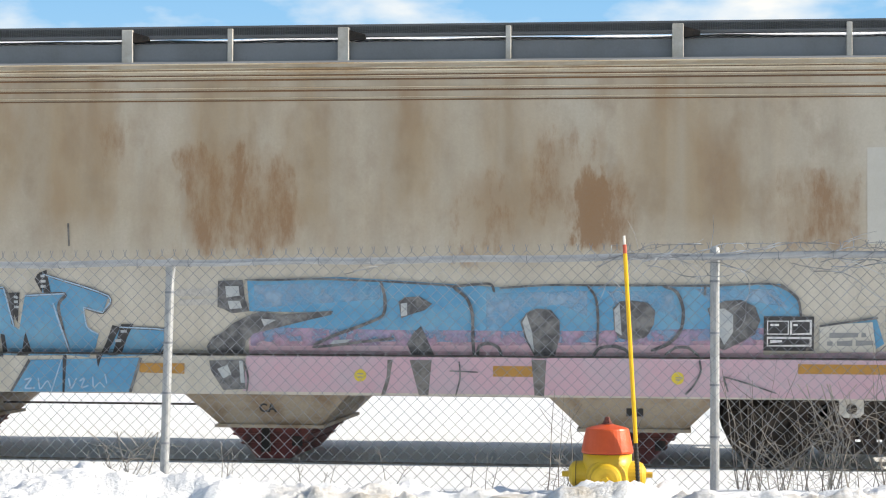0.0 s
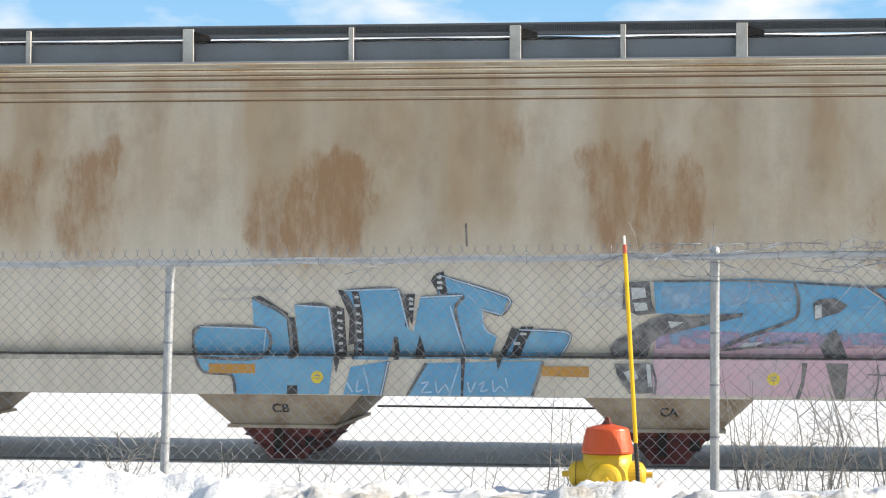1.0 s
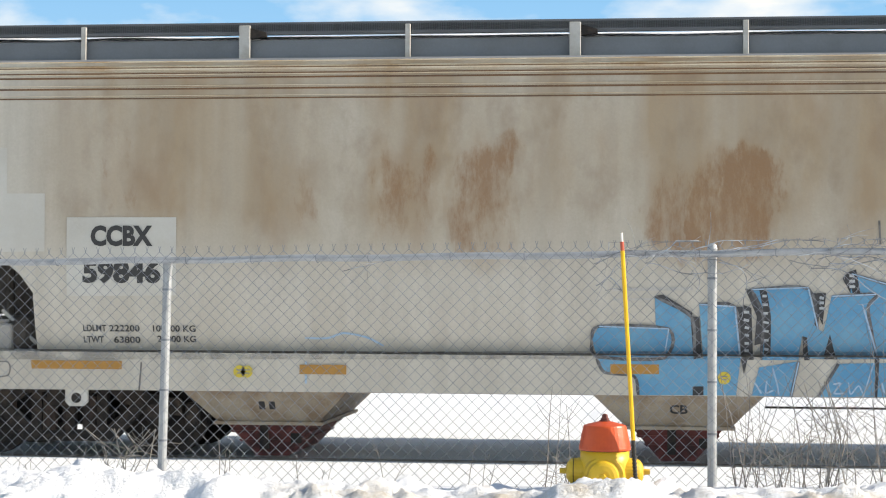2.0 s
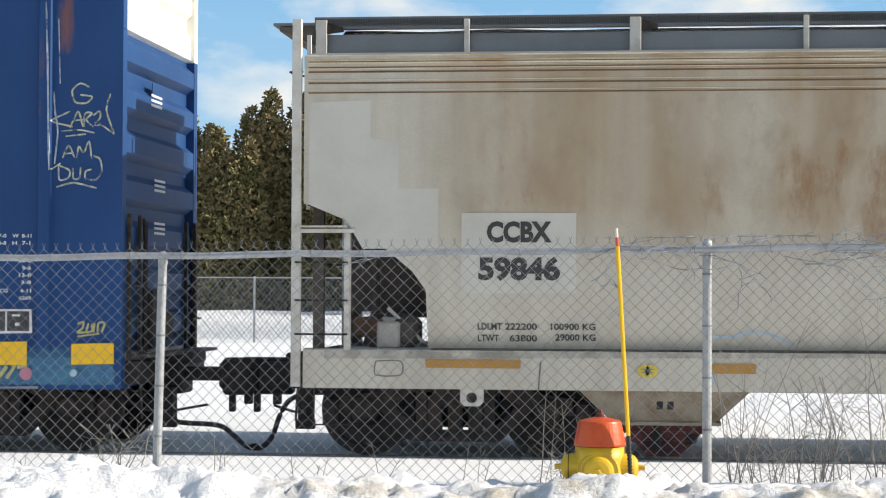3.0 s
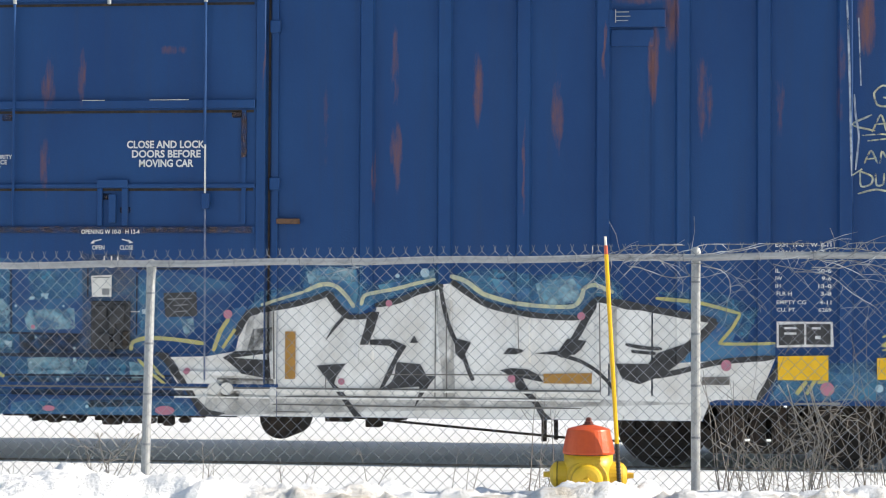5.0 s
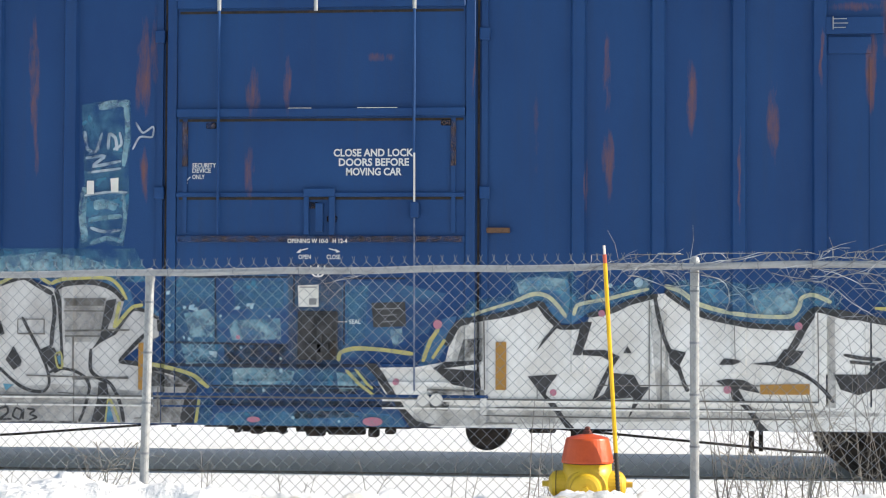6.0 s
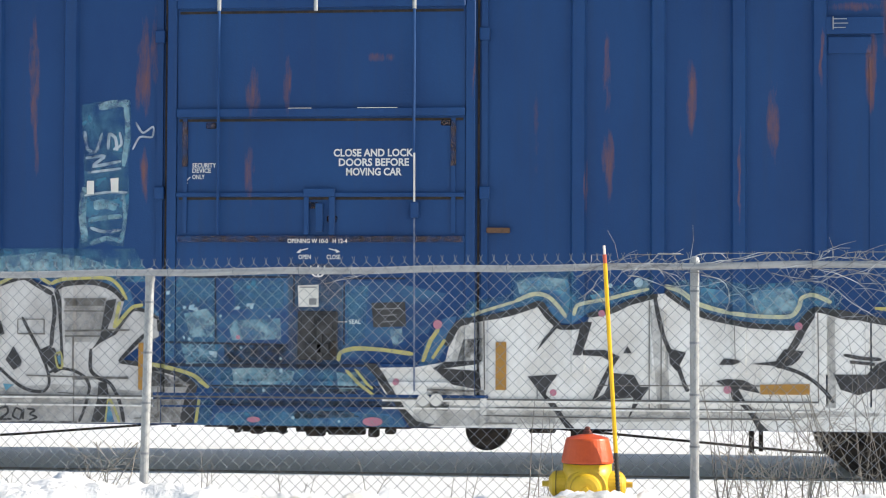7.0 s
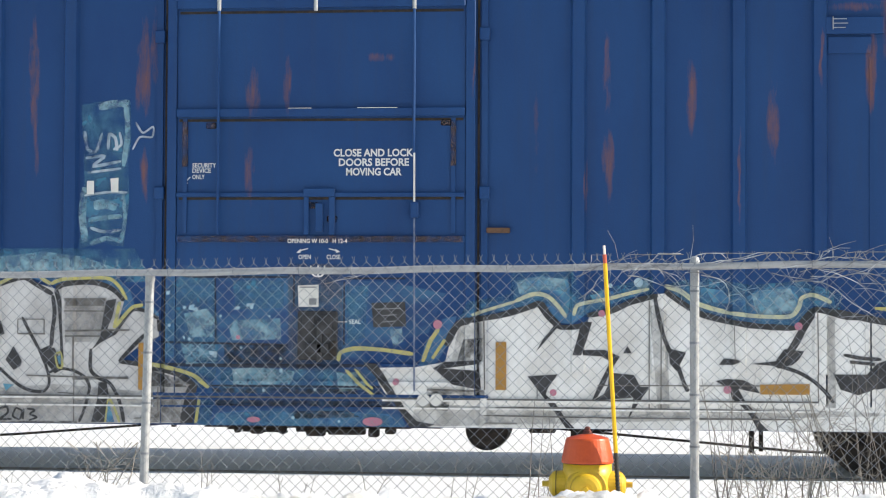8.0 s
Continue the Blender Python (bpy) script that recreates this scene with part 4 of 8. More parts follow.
        part("bracket_hole", lathe(bmesh.new(), [(0.05, -1.474), (0.05, -1.468)], (e * 7.51, 0, 0.61), "Y", 16), MAT_IRON, car)
    # discharge chutes
    for x in (-5.71, -1.75, 1.98, 5.51):
        def frustum(top, bottom, z0, z1, y0, y1):
            bm = bmesh.new()
            a = [bm.verts.new(p) for p in ((x - top, -y0, z0), (x + top, -y0, z0), (x + top, y0, z0), (x - top, y0, z0))]
            b = [bm.verts.new(p) for p in ((x - bottom, -y1, z1), (x + bottom, -y1, z1), (x + bottom, y1, z1), (x - bottom, y1, z1))]
            for k in range(4):
                bm.faces.new((a[k], a[(k + 1) % 4], b[(k + 1) % 4], b[k]))
            bm.faces.new(a), bm.faces.new(b)
            return bm
        ch = part("discharge_chute", frustum(0.90, 0.50, 0.78, 0.375, 1.36, 1.05), MAT_CHUTE, car, "rust-streaked beige chute")
        part("chute_flange", boxes((x - 0.54, x + 0.54, -1.1, 1.1, 0.345, 0.376)), MAT_CHUTE, ch)
        part("gate", frustum(0.43, 0.16, 0.35, 0.03, 0.98, 0.86), MAT_GATE, ch, "oxide-red discharge gate")
        for k in (0, 1):
            z = 0.28 - 0.09 * k
            w = 0.43 - (0.35 - z) / 0.32 * 0.27
            part("gate_rib", frustum(w + 0.025, w + 0.005, z, z - 0.02, 0.98 - 0.04 * k, 0.97 - 0.04 * k), MAT_GATE, ch)
        lean = lambda z: -(1.05 + (z - 0.375) / 0.405 * 0.31) - 0.004
        if x in (-1.75, 1.98):
            mark = letters("CB" if x < 0 else "CA", x - 0.08, 0.50, 0.17, 0.09, 1.0, 0.03)
        else:
            mark = flat_faces([[(x - 0.07, 0.50), (x - 0.01, 0.50), (x - 0.01, 0.58), (x - 0.07, 0.58)], [(x + 0.03, 0.50), (x + 0.09, 0.50), (x + 0.09, 0.58), (x + 0.03, 0.58)]])
        for v in mark.verts:
            v.co.y = lean(v.co.z)
        part("chute_stencil", mark, MAT_LETTER_BLACK, ch)
        line = flat_faces([[(x - 0.22, 0.675), (x + 0.24, 0.675), (x + 0.24, 0.70), (x - 0.22, 0.70)]])
        for v in line.verts:
            v.co.y = lean(v.co.z)
        part("stencil_line", line, MAT_FADED_BROWN, ch, "faded stencilled line")
        part("gate_pan", boxes((x - 0.15, x + 0.14, -0.6, 0.6, 0.05, 0.09), (x - 0.1, x - 0.02, -0.98, -0.9, 0.10, 0.36), (x + 0.2, x + 0.3, -0.95, -0.9, 0.16, 0.36)), MAT_IRON, ch)
    bm = bmesh.new()
    tube(bm, [(-0.9, -0.5, 0.535), (1.3, -0.5, 0.535)], 0.012, 6)
    part("brake_pipe", bm, MAT_IRON, car)
    build_coupler(car, -1)
    build_coupler(car, 1)
    build_truck(car, -7.71)
    build_truck(car, 7.71)


def build_coupler(car, e, end=9.1):
    """Draft gear, coupler and air hose at the end on side e."""
    def sx(*v):
        return sorted(end * e + e * q for q in v)
    bm = bmesh.new()
    a = sx(-0.6, 0.30)
    box(bm, *a, -0.22, 0.22, 0.55, 0.92, 0.02)
    a = sx(0.1, 0.72)
    box(bm, *a, -0.09, 0.09, 0.68, 0.82, 0.01)
    a = sx(0.70, 1.02) if e > 0 else sx(0.40, 0.96)
    box(bm, *a, -0.19 if e > 0 else -0.02, 0.02 if e > 0 else 0.19, 0.54, 0.92, 0.03)
    a = sx(0.66, 0.84) if e > 0 else sx(0.36, 0.72)
    box(bm, *a, -0.17, 0.17, 0.60, 0.88, 0.03)
    a = sx(0.74, 0.80)
    box(bm, *a, -0.05, 0.05, 0.36, 0.60, 0.01)
    a = sx(0.52, 0.60) if e < 0 else sx(0.90, 0.98)
    box(bm, *a, -0.05, 0.05, 0.44, 0.60, 0.01)
    c = part("coupler", bm, MAT_IRON, car, "black knuckle coupler")
    bm = bmesh.new()
    if e > 0:
        hose = ((-0.1, 0.55), (0.10, 0.36), (0.28, 0.27), (0.70, 0.24), (0.86, 0.14), (0.98, 0.04), (1.08, 0.01))
    else:
        hose = ((0.05, 0.60), (0.34, 0.52), (0.46, 0.36), (0.54, 0.14), (0.64, 0.03), (0.72, 0.01))
    tube(bm, curve_pts(*[(e * (end + u), -0.34, w) for u, w in hose]), 0.026, 8)
    lathe(bm, [(0.045, hose[-1][1] - 0.01), (0.045, hose[-1][1] + 0.05)], (e * (end + hose[-1][0]), -0.34, 0), "Z", 8)
    part("air_hose", bm, MAT_RUBBER, c, "drooping black air hose")
    bm = bmesh.new()
    tube(bm, [(e * (end - 0.02), -1.35, 0.70), (e * (end + 0.06), -1.3, 0.52), (e * (end + 0.10), -0.9, 0.42), (e * (end + 0.30), -0.5, 0.40), (e * (end + 0.55), -0.2, 0.44)], 0.014, 6)
    tube(bm, [(e * (end + 0.02), -1.2, 0.72), (e * (end + 0.12), -1.2, 0.70), (e * (end + 0.14), -1.2, 0.36), (e * (end + 0.02), -1.2, 0.36)], 0.014, 6)
    part("uncoupling_lever", bm, MAT_IRON, car)
    lo, hi = sx(0.12, 0.26)
    part("angle_cock", boxes((lo, hi, -0.46, -0.28, 0.30, 0.62), (lo - 0.03, hi + 0.03, -0.44, -0.38, 0.22, 0.32), bevel=0.01), MAT_IRON, c)
    lo, hi = sx(0.02, 0.42)
    part("striker", boxes((lo, hi, -0.30, 0.30, 0.86, 0.98), bevel=0.02), MAT_IRON, c)


build_hopper()


# ================= box car =================
BOX_START = -24.33
BOX_HALF = 7.65
RIBS = [e * (2.44 + 0.743 * k) for e in (-1, 1) for k in range(7)]
RIB_W, RIB_D = 0.055, 0.05
DOOR_FACE = -1.565
box_car = thing("box_car", pose(BOX_START, TRACK_Y, 0), "tall blue ribbed box car with silver graffiti, rolling", "freight car", "train of freight cars")


def boxcar_side(x, z):
    ax = abs(x)
    if ax < 1.38 and z > 0.80:
        if 1.03 < z < 1.09:
            return DOOR_FACE - 0.036
        if 0.88 < z < 0.92:
            return DOOR_FACE - 0.031
        return DOOR_FACE
    if 1.385 < ax < 1.475 and z > 0.80:
        return DOOR_FACE - 0.026
    if 1.53 < ax < 1.59:
        return -1.531
    if z > 1.02:
        for r in RIBS:
            d = abs(x - r) - RIB_W
            if d < 0.02:
                return -1.5 - RIB_D * min(1.0, 1.0 - d / 0.02)
    return -1.5


def build_boxcar():
    car = box_car
    for s in (-1, 1):
        # far wall stops higher so light reaches the ground under the car
        low = 0.49 if s < 0 else 0.84
        bm = extrude_y(bmesh.new(), [(-7.65, low + 0.16), (-5.62, low + 0.15), (-5.60, low), (5.60, low), (5.62, low + 0.15), (7.65, low + 0.16), (7.65, 4.86), (-7.65, 4.86)], min(s * 1.5, s * 1.44), max(s * 1.5, s * 1.44))
        part("side_wall", bm, MAT_BOXCAR, car, "blue steel side with rust streaks")
        for x in RIBS:
            y = s * 1.5
            bm = bmesh.new()
            prof = [(x - RIB_W - 0.02, y), (x - RIB_W, y + s * RIB_D), (x + RIB_W, y + s * RIB_D), (x + RIB_W + 0.02, y)]
            a = [bm.verts.new((px, py, 1.02)) for px, py in prof]
            b = [bm.verts.new((px, py, 4.80)) for px, py in prof]
            for k in range(3):
                bm.faces.new((a[k], a[k + 1], b[k + 1], b[k]))
            bm.faces.new(a), bm.faces.new(b)
            part("side_post", bm, MAT_BOXCAR, car)
        part("top_chord", boxes((-7.65, 7.65, min(s * 1.5, s * 1.54), max(s * 1.5, s * 1.54), 4.80, 4.93)), MAT_BOXCAR, car)
    roof = [(-1.54, 4.86), (-1.5, 4.90), (0.0, 5.02), (1.5, 4.90), (1.54, 4.86)]
    part("roof", extrude_x(bmesh.new(), roof, -7.66, 7.66), MAT_GALV, car, "galvanised roof")
    # underframe coloured pale to bounce light onto the snow below
    part("underframe", boxes((-7.6, 7.6, -1.42, 1.42, 0.86, 1.0), (-7.6, 7.6, -0.22, 0.22, 0.58, 0.87), bevel=0.0), MAT_PALE_GREY, car)
    # corrugated ends: pressed ribs, the top painted white
    for e in (-1, 1):
        prof = [(0.65, 0.0), (1.06, 0.0)]
        z = 1.10
        while z < 4.0:
            prof += [(z, 0.0), (z + 0.07, 0.085), (z + 0.24, 0.085), (z + 0.31, 0.0)]
            z += 0.445
        prof = [p for p in prof if p[0] < 4.13] + [(4.13, 0.0)]

        def end_sheet(rows):
            bm = bmesh.new()
            line = [(e * (7.57 + d), zz) for zz, d in rows] + [(e * 7.50, rows[-1][0]), (e * 7.50, rows[0][0])]
            return extrude_y(bm, line, -1.36, 1.36)
        part("end_wall", end_sheet(prof), MAT_BOXCAR, car, "corrugated blue end")
        part("end_top", end_sheet([(4.132, 0.0), (4.16, 0.05), (4.4, 0.05), (4.45, 0.0), (4.6, 0.0), (4.65, 0.05), (4.85, 0.05), (4.88, 0.0)]), MAT_END_WHITE, car, "white-painted top of the end")
        for s in (-1, 1):
            part("corner_post", boxes((e * 7.605 - 0.055, e * 7.605 + 0.055, min(s * 1.36, s * 1.502), max(s * 1.36, s * 1.502), 0.66, 4.13)), MAT_BOXCAR, car)
            part("corner_post_top", boxes((e * 7.605 - 0.055, e * 7.605 + 0.055, min(s * 1.36, s * 1.502), max(s * 1.36, s * 1.502), 4.134, 4.88)), MAT_END_WHITE if s > 0 else MAT_BOXCAR, car)
            for z in (0.95, 1.3, 1.65, 2.0):
                bm = bmesh.new()
                tube(bm, [(e * 7.66, s * 1.33, z), (e * 7.76, s * 1.32, z), (e * 7.76, s * 0.95, z), (e * 7.66, s * 0.94, z)], 0.011, 5)
                part("ladder_rung", bm, MAT_IRON, car)
        part("end_sill", boxes((e * 7.72 - 0.08, e * 7.72 + 0.08, -1.35, 1.35, 0.70, 0.92), bevel=0.01), MAT_IRON, car)
        part("crossover_step", boxes((e * 7.86 - 0.12, e * 7.86 + 0.12, -1.2, 1.2, 0.955, 0.985)), MAT_SLOPE, car)
        for y0 in (-1.33, -0.95, 0.93, 1.31):
            part("ladder_stile", boxes((e * 7.682 - 0.018, e * 7.682 + 0.018, y0, y0 + 0.05, 0.86, 2.35), bevel=0.004), MAT_IRON, car)
        # gear boxes and pipe added to darken the shaded lower end
        part("added_gear_box", boxes((min(e * 7.66, e * 7.73), max(e * 7.66, e * 7.73), -0.62, -0.25, 1.02, 1.62), (min(e * 7.66, e * 7.72), max(e * 7.66, e * 7.72), -0.20, 0.30, 1.10, 1.40), bevel=0.02), MAT_IRON, car, "black gear added to darken the lower end")
        part("end_pipe", tube(bmesh.new(), [(e * 7.69, -0.75, 0.9), (e * 7.69, -0.75, 2.25), (e * 7.66, -0.75, 2.32)], 0.025, 8), MAT_IRON, car)
        part("end_guard_post", boxes((e * 7.69 - 0.03, e * 7.69 + 0.03, 1.24, 1.33, 0.9, 2.3), bevel=0.01), MAT_IRON, car)
        if e < 0:
            part("brake_wheel", lathe(bmesh.new(), [(0.27, e * 7.86), (0.29, e * 7.875), (0.27, e * 7.89), (0.24, e * 7.875), (0.27, e * 7.86)], (0, 0.55, 1.9), "X", 24), MAT_IRON, car)
        build_coupler(car, e, 7.65)
        build_truck(car, e * 6.13)
    # data plates on the pressed end
    for z, y in ((3.58, -0.45), (2.72, -0.3), (2.28, -0.3)):
        part("end_stencil", boxes(*[(7.657, 7.661, y + 0.0, y + 0.42, z - 0.05 * k, z - 0.05 * k + 0.025) for k in range(3)]), MAT_LETTER_WHITE, car)
    part("end_plate", boxes((7.650, 7.657, -0.4, 0.1, 3.42, 3.72)), MAT_BOXCAR, car)
    build_plug_door(car)
    # door track, ledges and gear along the lower side
    for x0, x1, m in ((-4.6, -1.6, MAT_SILVER), (-1.6, 0.6, MAT_BOXCAR), (0.6, 4.65, MAT_SILVER)):
        part("door_track", boxes((x0, x1, -1.545, -1.5, 0.735, 0.752)), m, car)
        part("track_lip", boxes((x0, x1, -1.535, -1.5, 0.662, 0.678)), m, car)
        part("track_grime", boxes((x0, x1, -1.538, -1.5, 0.7535, 0.768)), MAT_SEAM, car)
    part("door_sill", boxes((-1.6, 1.6, -1.552, -1.5, 0.77, 0.80), bevel=0.004), MAT_BOXCAR, car)
    part("side_panel", boxes((4.72, 4.735, -1.512, -1.5, 0.72, 3.95), (5.12, 5.135, -1.512, -1.5, 0.72, 3.95)), MAT_BOXCAR, car)
    part("panel_head", boxes((4.72, 5.25, -1.56, -1.5, 4.16, 4.32), (4.74, 5.14, -1.525, -1.5, 3.98, 4.14), bevel=0.006), MAT_BOXCAR, car)
    part("hinge_bracket", boxes((4.78, 4.788, -1.58, -1.56, 4.20, 4.32), (4.79, 4.90, -1.572, -1.56, 4.215, 4.221), (4.79, 4.92, -1.572, -1.56, 4.255, 4.261), (4.79, 4.91, -1.572, -1.56, 4.295, 4.301)), MAT_GALV, car)
    # gear hung below the floor
    part("brake_pipe_bracket", boxes((-1.15, 0.85, -1.32, -1.26, 0.462, 0.50)), MAT_IRON, car)
    for x0, x1, z in ((-0.86, -0.80, 0.41), (-0.70, -0.58, 0.40), (-0.42, -0.36, 0.40), (-0.16, 0.02, 0.385), (0.05, 0.36, 0.40), (0.44, 0.54, 0.38), (0.60, 0.70, 0.41)):
        part("pipe_fitting", boxes((x0, x1, -1.34, -1.22, z, 0.465), bevel=0.015), MAT_IRON, car)
    part("pipe_run", tube(bmesh.new(), [(-0.78, -1.3, 0.43), (-0.34, -1.3, 0.425)], 0.012, 6), MAT_IRON, car)
    part("air_tank", lathe(bmesh.new(), [(0.17, -1.2), (0.205, -1.15), (0.205, -0.5), (0.17, -0.45)], (1.56, 0, 0.46), "Y", 24), MAT_IRON, car)
    for r in ((-1.0, -0.72, -1.0, -0.8, 0.42, 0.5), (-0.62, -0.45, -1.0, -0.85, 0.40, 0.5), (-0.3, 0.12, -1.1, -0.8, 0.41, 0.5), (0.16, 0.24, -1.0, -0.85, 0.39, 0.5), (0.3, 0.36, -1.0, -0.9, 0.38, 0.5), (1.95, 2.2, -0.9, -0.6, 0.41, 0.52), (2.35, 2.5, -0.9, -0.7, 0.36, 0.52), (2.5, 2.75, -0.9, -0.75, 0.43, 0.52)):
        part("valve_gear", boxes(r, bevel=0.008), MAT_IRON, car)
    for x0, x1, z in ((-0.95, -0.4, 0.455), (-0.75, -0.55, 0.42), (0.5, 1.1, 0.47), (1.9, 2.8, 0.48)):
        part("pipe_run", tube(bmesh.new(), [(x0, -1.0, z), (x1, -1.0, z - 0.01)], 0.014, 6), MAT_IRON, car)
    part("brake_rod", tube(bmesh.new(), [(1.9, -0.7, 0.47), (4.5, -0.7, 0.25), (5.2, -0.7, 0.23)], 0.013, 5), MAT_IRON, car)
    part("brake_rod", tube(bmesh.new(), [(-1.1, -0.7, 0.50), (-3.2, -0.7, 0.33), (-5.0, -0.7, 0.22)], 0.013, 5), MAT_IRON, car)
    for r in ((4.06, 4.11, -0.74, -0.68, 0.23, 0.6), (4.17, 4.21, -0.5, -0.44, 0.23, 0.6), (-1.62, -1.58, -0.74, -0.68, 0.42, 0.6)):
        part("rod_hanger", boxes(r), MAT_IRON, car)


def build_plug_door(car):
    F = DOOR_FACE
    d = part("plug_door", boxes((-1.38, 1.38, F, -1.45, 0.80, 4.84)), MAT_BOXCAR, car, "blue plug door with rods")
    for x in (-1.56, 1.56):
        part("door_post", boxes((x - 0.03, x + 0.03, -1.53, -1.49, 0.66, 4.84)), MAT_BOXCAR, car)
    for x in (-1.43, 1.43):
        part("door_edge", boxes((x - 0.045, x + 0.045, F - 0.025, -1.49, 0.80, 4.84), bevel=0.006), MAT_BOXCAR, d)
    for z, h, p in ((4.50, 0.045, 0.05), (3.46, 0.04, 0.05), (2.68, 0.022, 0.035), (2.26, 0.035, 0.03), (1.06, 0.03, 0.035), (0.90, 0.02, 0.03)):
        part("door_rail", boxes((-1.38, 1.38, F - p, F + 0.002, z - h, z + h), bevel=0.008), MAT_BOXCAR, d)
    for x in (-1.30, 1.27):
        part("door_stiffener", boxes((x - 0.02, x + 0.02, F - 0.02, F + 0.002, 2.32, 3.40)), MAT_BOXCAR, d)
        part("stiffener_rust", boxes((x - 0.024, x + 0.024, F - 0.024, F - 0.004, 2.95, 3.38)), MAT_RUST_VEIL, d, "rust-stained stiffener")
    for x, z0, z1, r in ((-0.97, 2.30, 4.6, 0.014), (0.90, 3.07, 4.6, 0.014), (-0.97, 4.43, 4.66, 0.019), (0.90, 4.43, 4.66, 0.019), (-0.04, 4.42, 4.66, 0.019)):
        bm = bmesh.new()
        tube(bm, [(x, F - 0.06, z0), (x, F - 0.06, z1)], r, 8)
        part("lock_rod", bm, MAT_BOXCAR if r < 0.018 else MAT_GALV, d)
    bm = bmesh.new()
    tube(bm, [(0.907, F - 0.06, 2.58), (0.905, F - 0.06, 3.07)], 0.0095, 8)
    part("lock_rod", bm, MAT_WHITE, d, "bare worn lock rod")
    bm = bmesh.new()
    tube(bm, [(0.915, F - 0.06, 0.84), (0.907, F - 0.06, 2.58)], 0.009, 8)
    part("lock_rod", bm, MAT_ROD_WORN, d, "lock rod with worn blue paint")
    part("rod_guide", boxes((0.87, 0.95, F - 0.078, F, 2.46, 2.61), bevel=0.01), MAT_BOXCAR, d)
    part("lock_box", boxes((-0.15, 0.15, F - 0.05, F, 2.66, 2.74), (-0.15, -0.10, F - 0.035, F, 2.30, 2.66), (0.09, 0.15, F - 0.035, F, 2.30, 2.66), (-0.035, 0.035, F - 0.05, F, 2.33, 2.6), bevel=0.006), MAT_BOXCAR, d)
    part("lock_gear", boxes((-0.2, 0.18, F - 0.03, F, 1.12, 1.58), bevel=0.01), MAT_SPRAY_BLACK, d, "dark greasy locking gear")
    for x0, x1, z0, z1 in ((-0.16, -0.04, 1.40, 1.54), (0.02, 0.13, 1.36, 1.55), (-0.12, 0.10, 1.18, 1.28), (-0.02, 0.04, 1.10, 1.50), (0.11, 0.17, 1.15, 1.30)):
        part("lock_link", boxes((x0, x1, F - 0.065, F - 0.02, z0, z1), bevel=0.012), MAT_SPRAY_BLACK if x0 < 0.1 else MAT_IRON, d)
    part("door_roller", lathe(bmesh.new(), [(0.06, -1.60), (0.06, -1.57), (0.03, -1.565)], (1.0, 0, 0.755), "Y", 16), MAT_WHITE, d)
    part("door_roller", lathe(bmesh.new(), [(0.06, -1.60), (0.06, -1.57), (0.03, -1.565)], (1.12, 0, 0.755), "Y", 16), MAT_WHITE, d)
    for x in (-1.502, 1.502):
        part("door_gap", boxes((x - 0.010, x + 0.010, -1.512, -1.49, 0.80, 4.84)), MAT_IRON, d, "dark gap beside the door")
    part("door_rust", boxes((-1.36, 1.36, F - 0.034, F - 0.02, 2.232, 2.29)), MAT_RUST_VEIL, d, "rusty band on the door rail")
    for x0, x1 in ((-0.3, -0.08), (0.36, 0.74)):
        part("worn_edge", boxes((x0, x1, F - 0.052, F - 0.04, 3.496, 3.501)), MAT_WHITE, d)
    # dark strips stand in for the shade under the door rails
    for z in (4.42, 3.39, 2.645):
        part("painted_rail_shade", boxes((-1.36, 1.36, F - 0.006, F + 0.001, z - 0.012, z + 0.012)), MAT_IRON, d)
    for x, z in ((-1.05, 3.34), (1.20, 3.36), (-0.06, 2.58), (0.12, 2.45)):
        part("rust_spot", boxes((x - 0.05, x + 0.05, F - 0.012, F, z - 0.03, z + 0.03), bevel=0.01), MAT_RUST_VEIL, d)
    for x in (-1.56, 1.56):
        for z in (2.7, 4.2):
            part("door_keeper", boxes((x - 0.05, x + 0.05, -1.56, -1.5, z - 0.06, z + 0.06), bevel=0.008), MAT_BOXCAR, d)
    part("latch_bar", boxes((1.58, 1.80, -1.56, -1.5, 2.32, 2.37), bevel=0.006), MAT_RUST_IRON, d, "rusty latch bar")


build_boxcar()


# ================= graffiti and lettering on the box car =================
_edges = [r + d for r in RIBS for d in (-RIB_W - 0.02, -RIB_W, RIB_W, RIB_W + 0.02)]
_edges += [e * v for e in (-1, 1) for v in (1.38, 1.385, 1.475, 1.53, 1.59)]
box_side = Side(box_car, boxcar_side, _edges, [0.80, 0.88, 0.92, 1.02, 1.03, 1.09], lambda x: 0.494 if abs(x) < 5.6 else 0.655)
box_side.paint("graffiti_base", [
    [(-1.52, 1.96), (-1.30, 2.01), (-0.26, 1.91), (0.72, 1.85), (1.20, 1.75), (1.04, 1.38), (0.40, 1.21), (0.67, 0.79), (0.83, 0.49), (-1.20, 0.47), (-1.06, 0.83), (-1.51, 1.06)],
], MAT_SPRAY_DEEP, 0.0010, "mottled deep-blue spray layer")
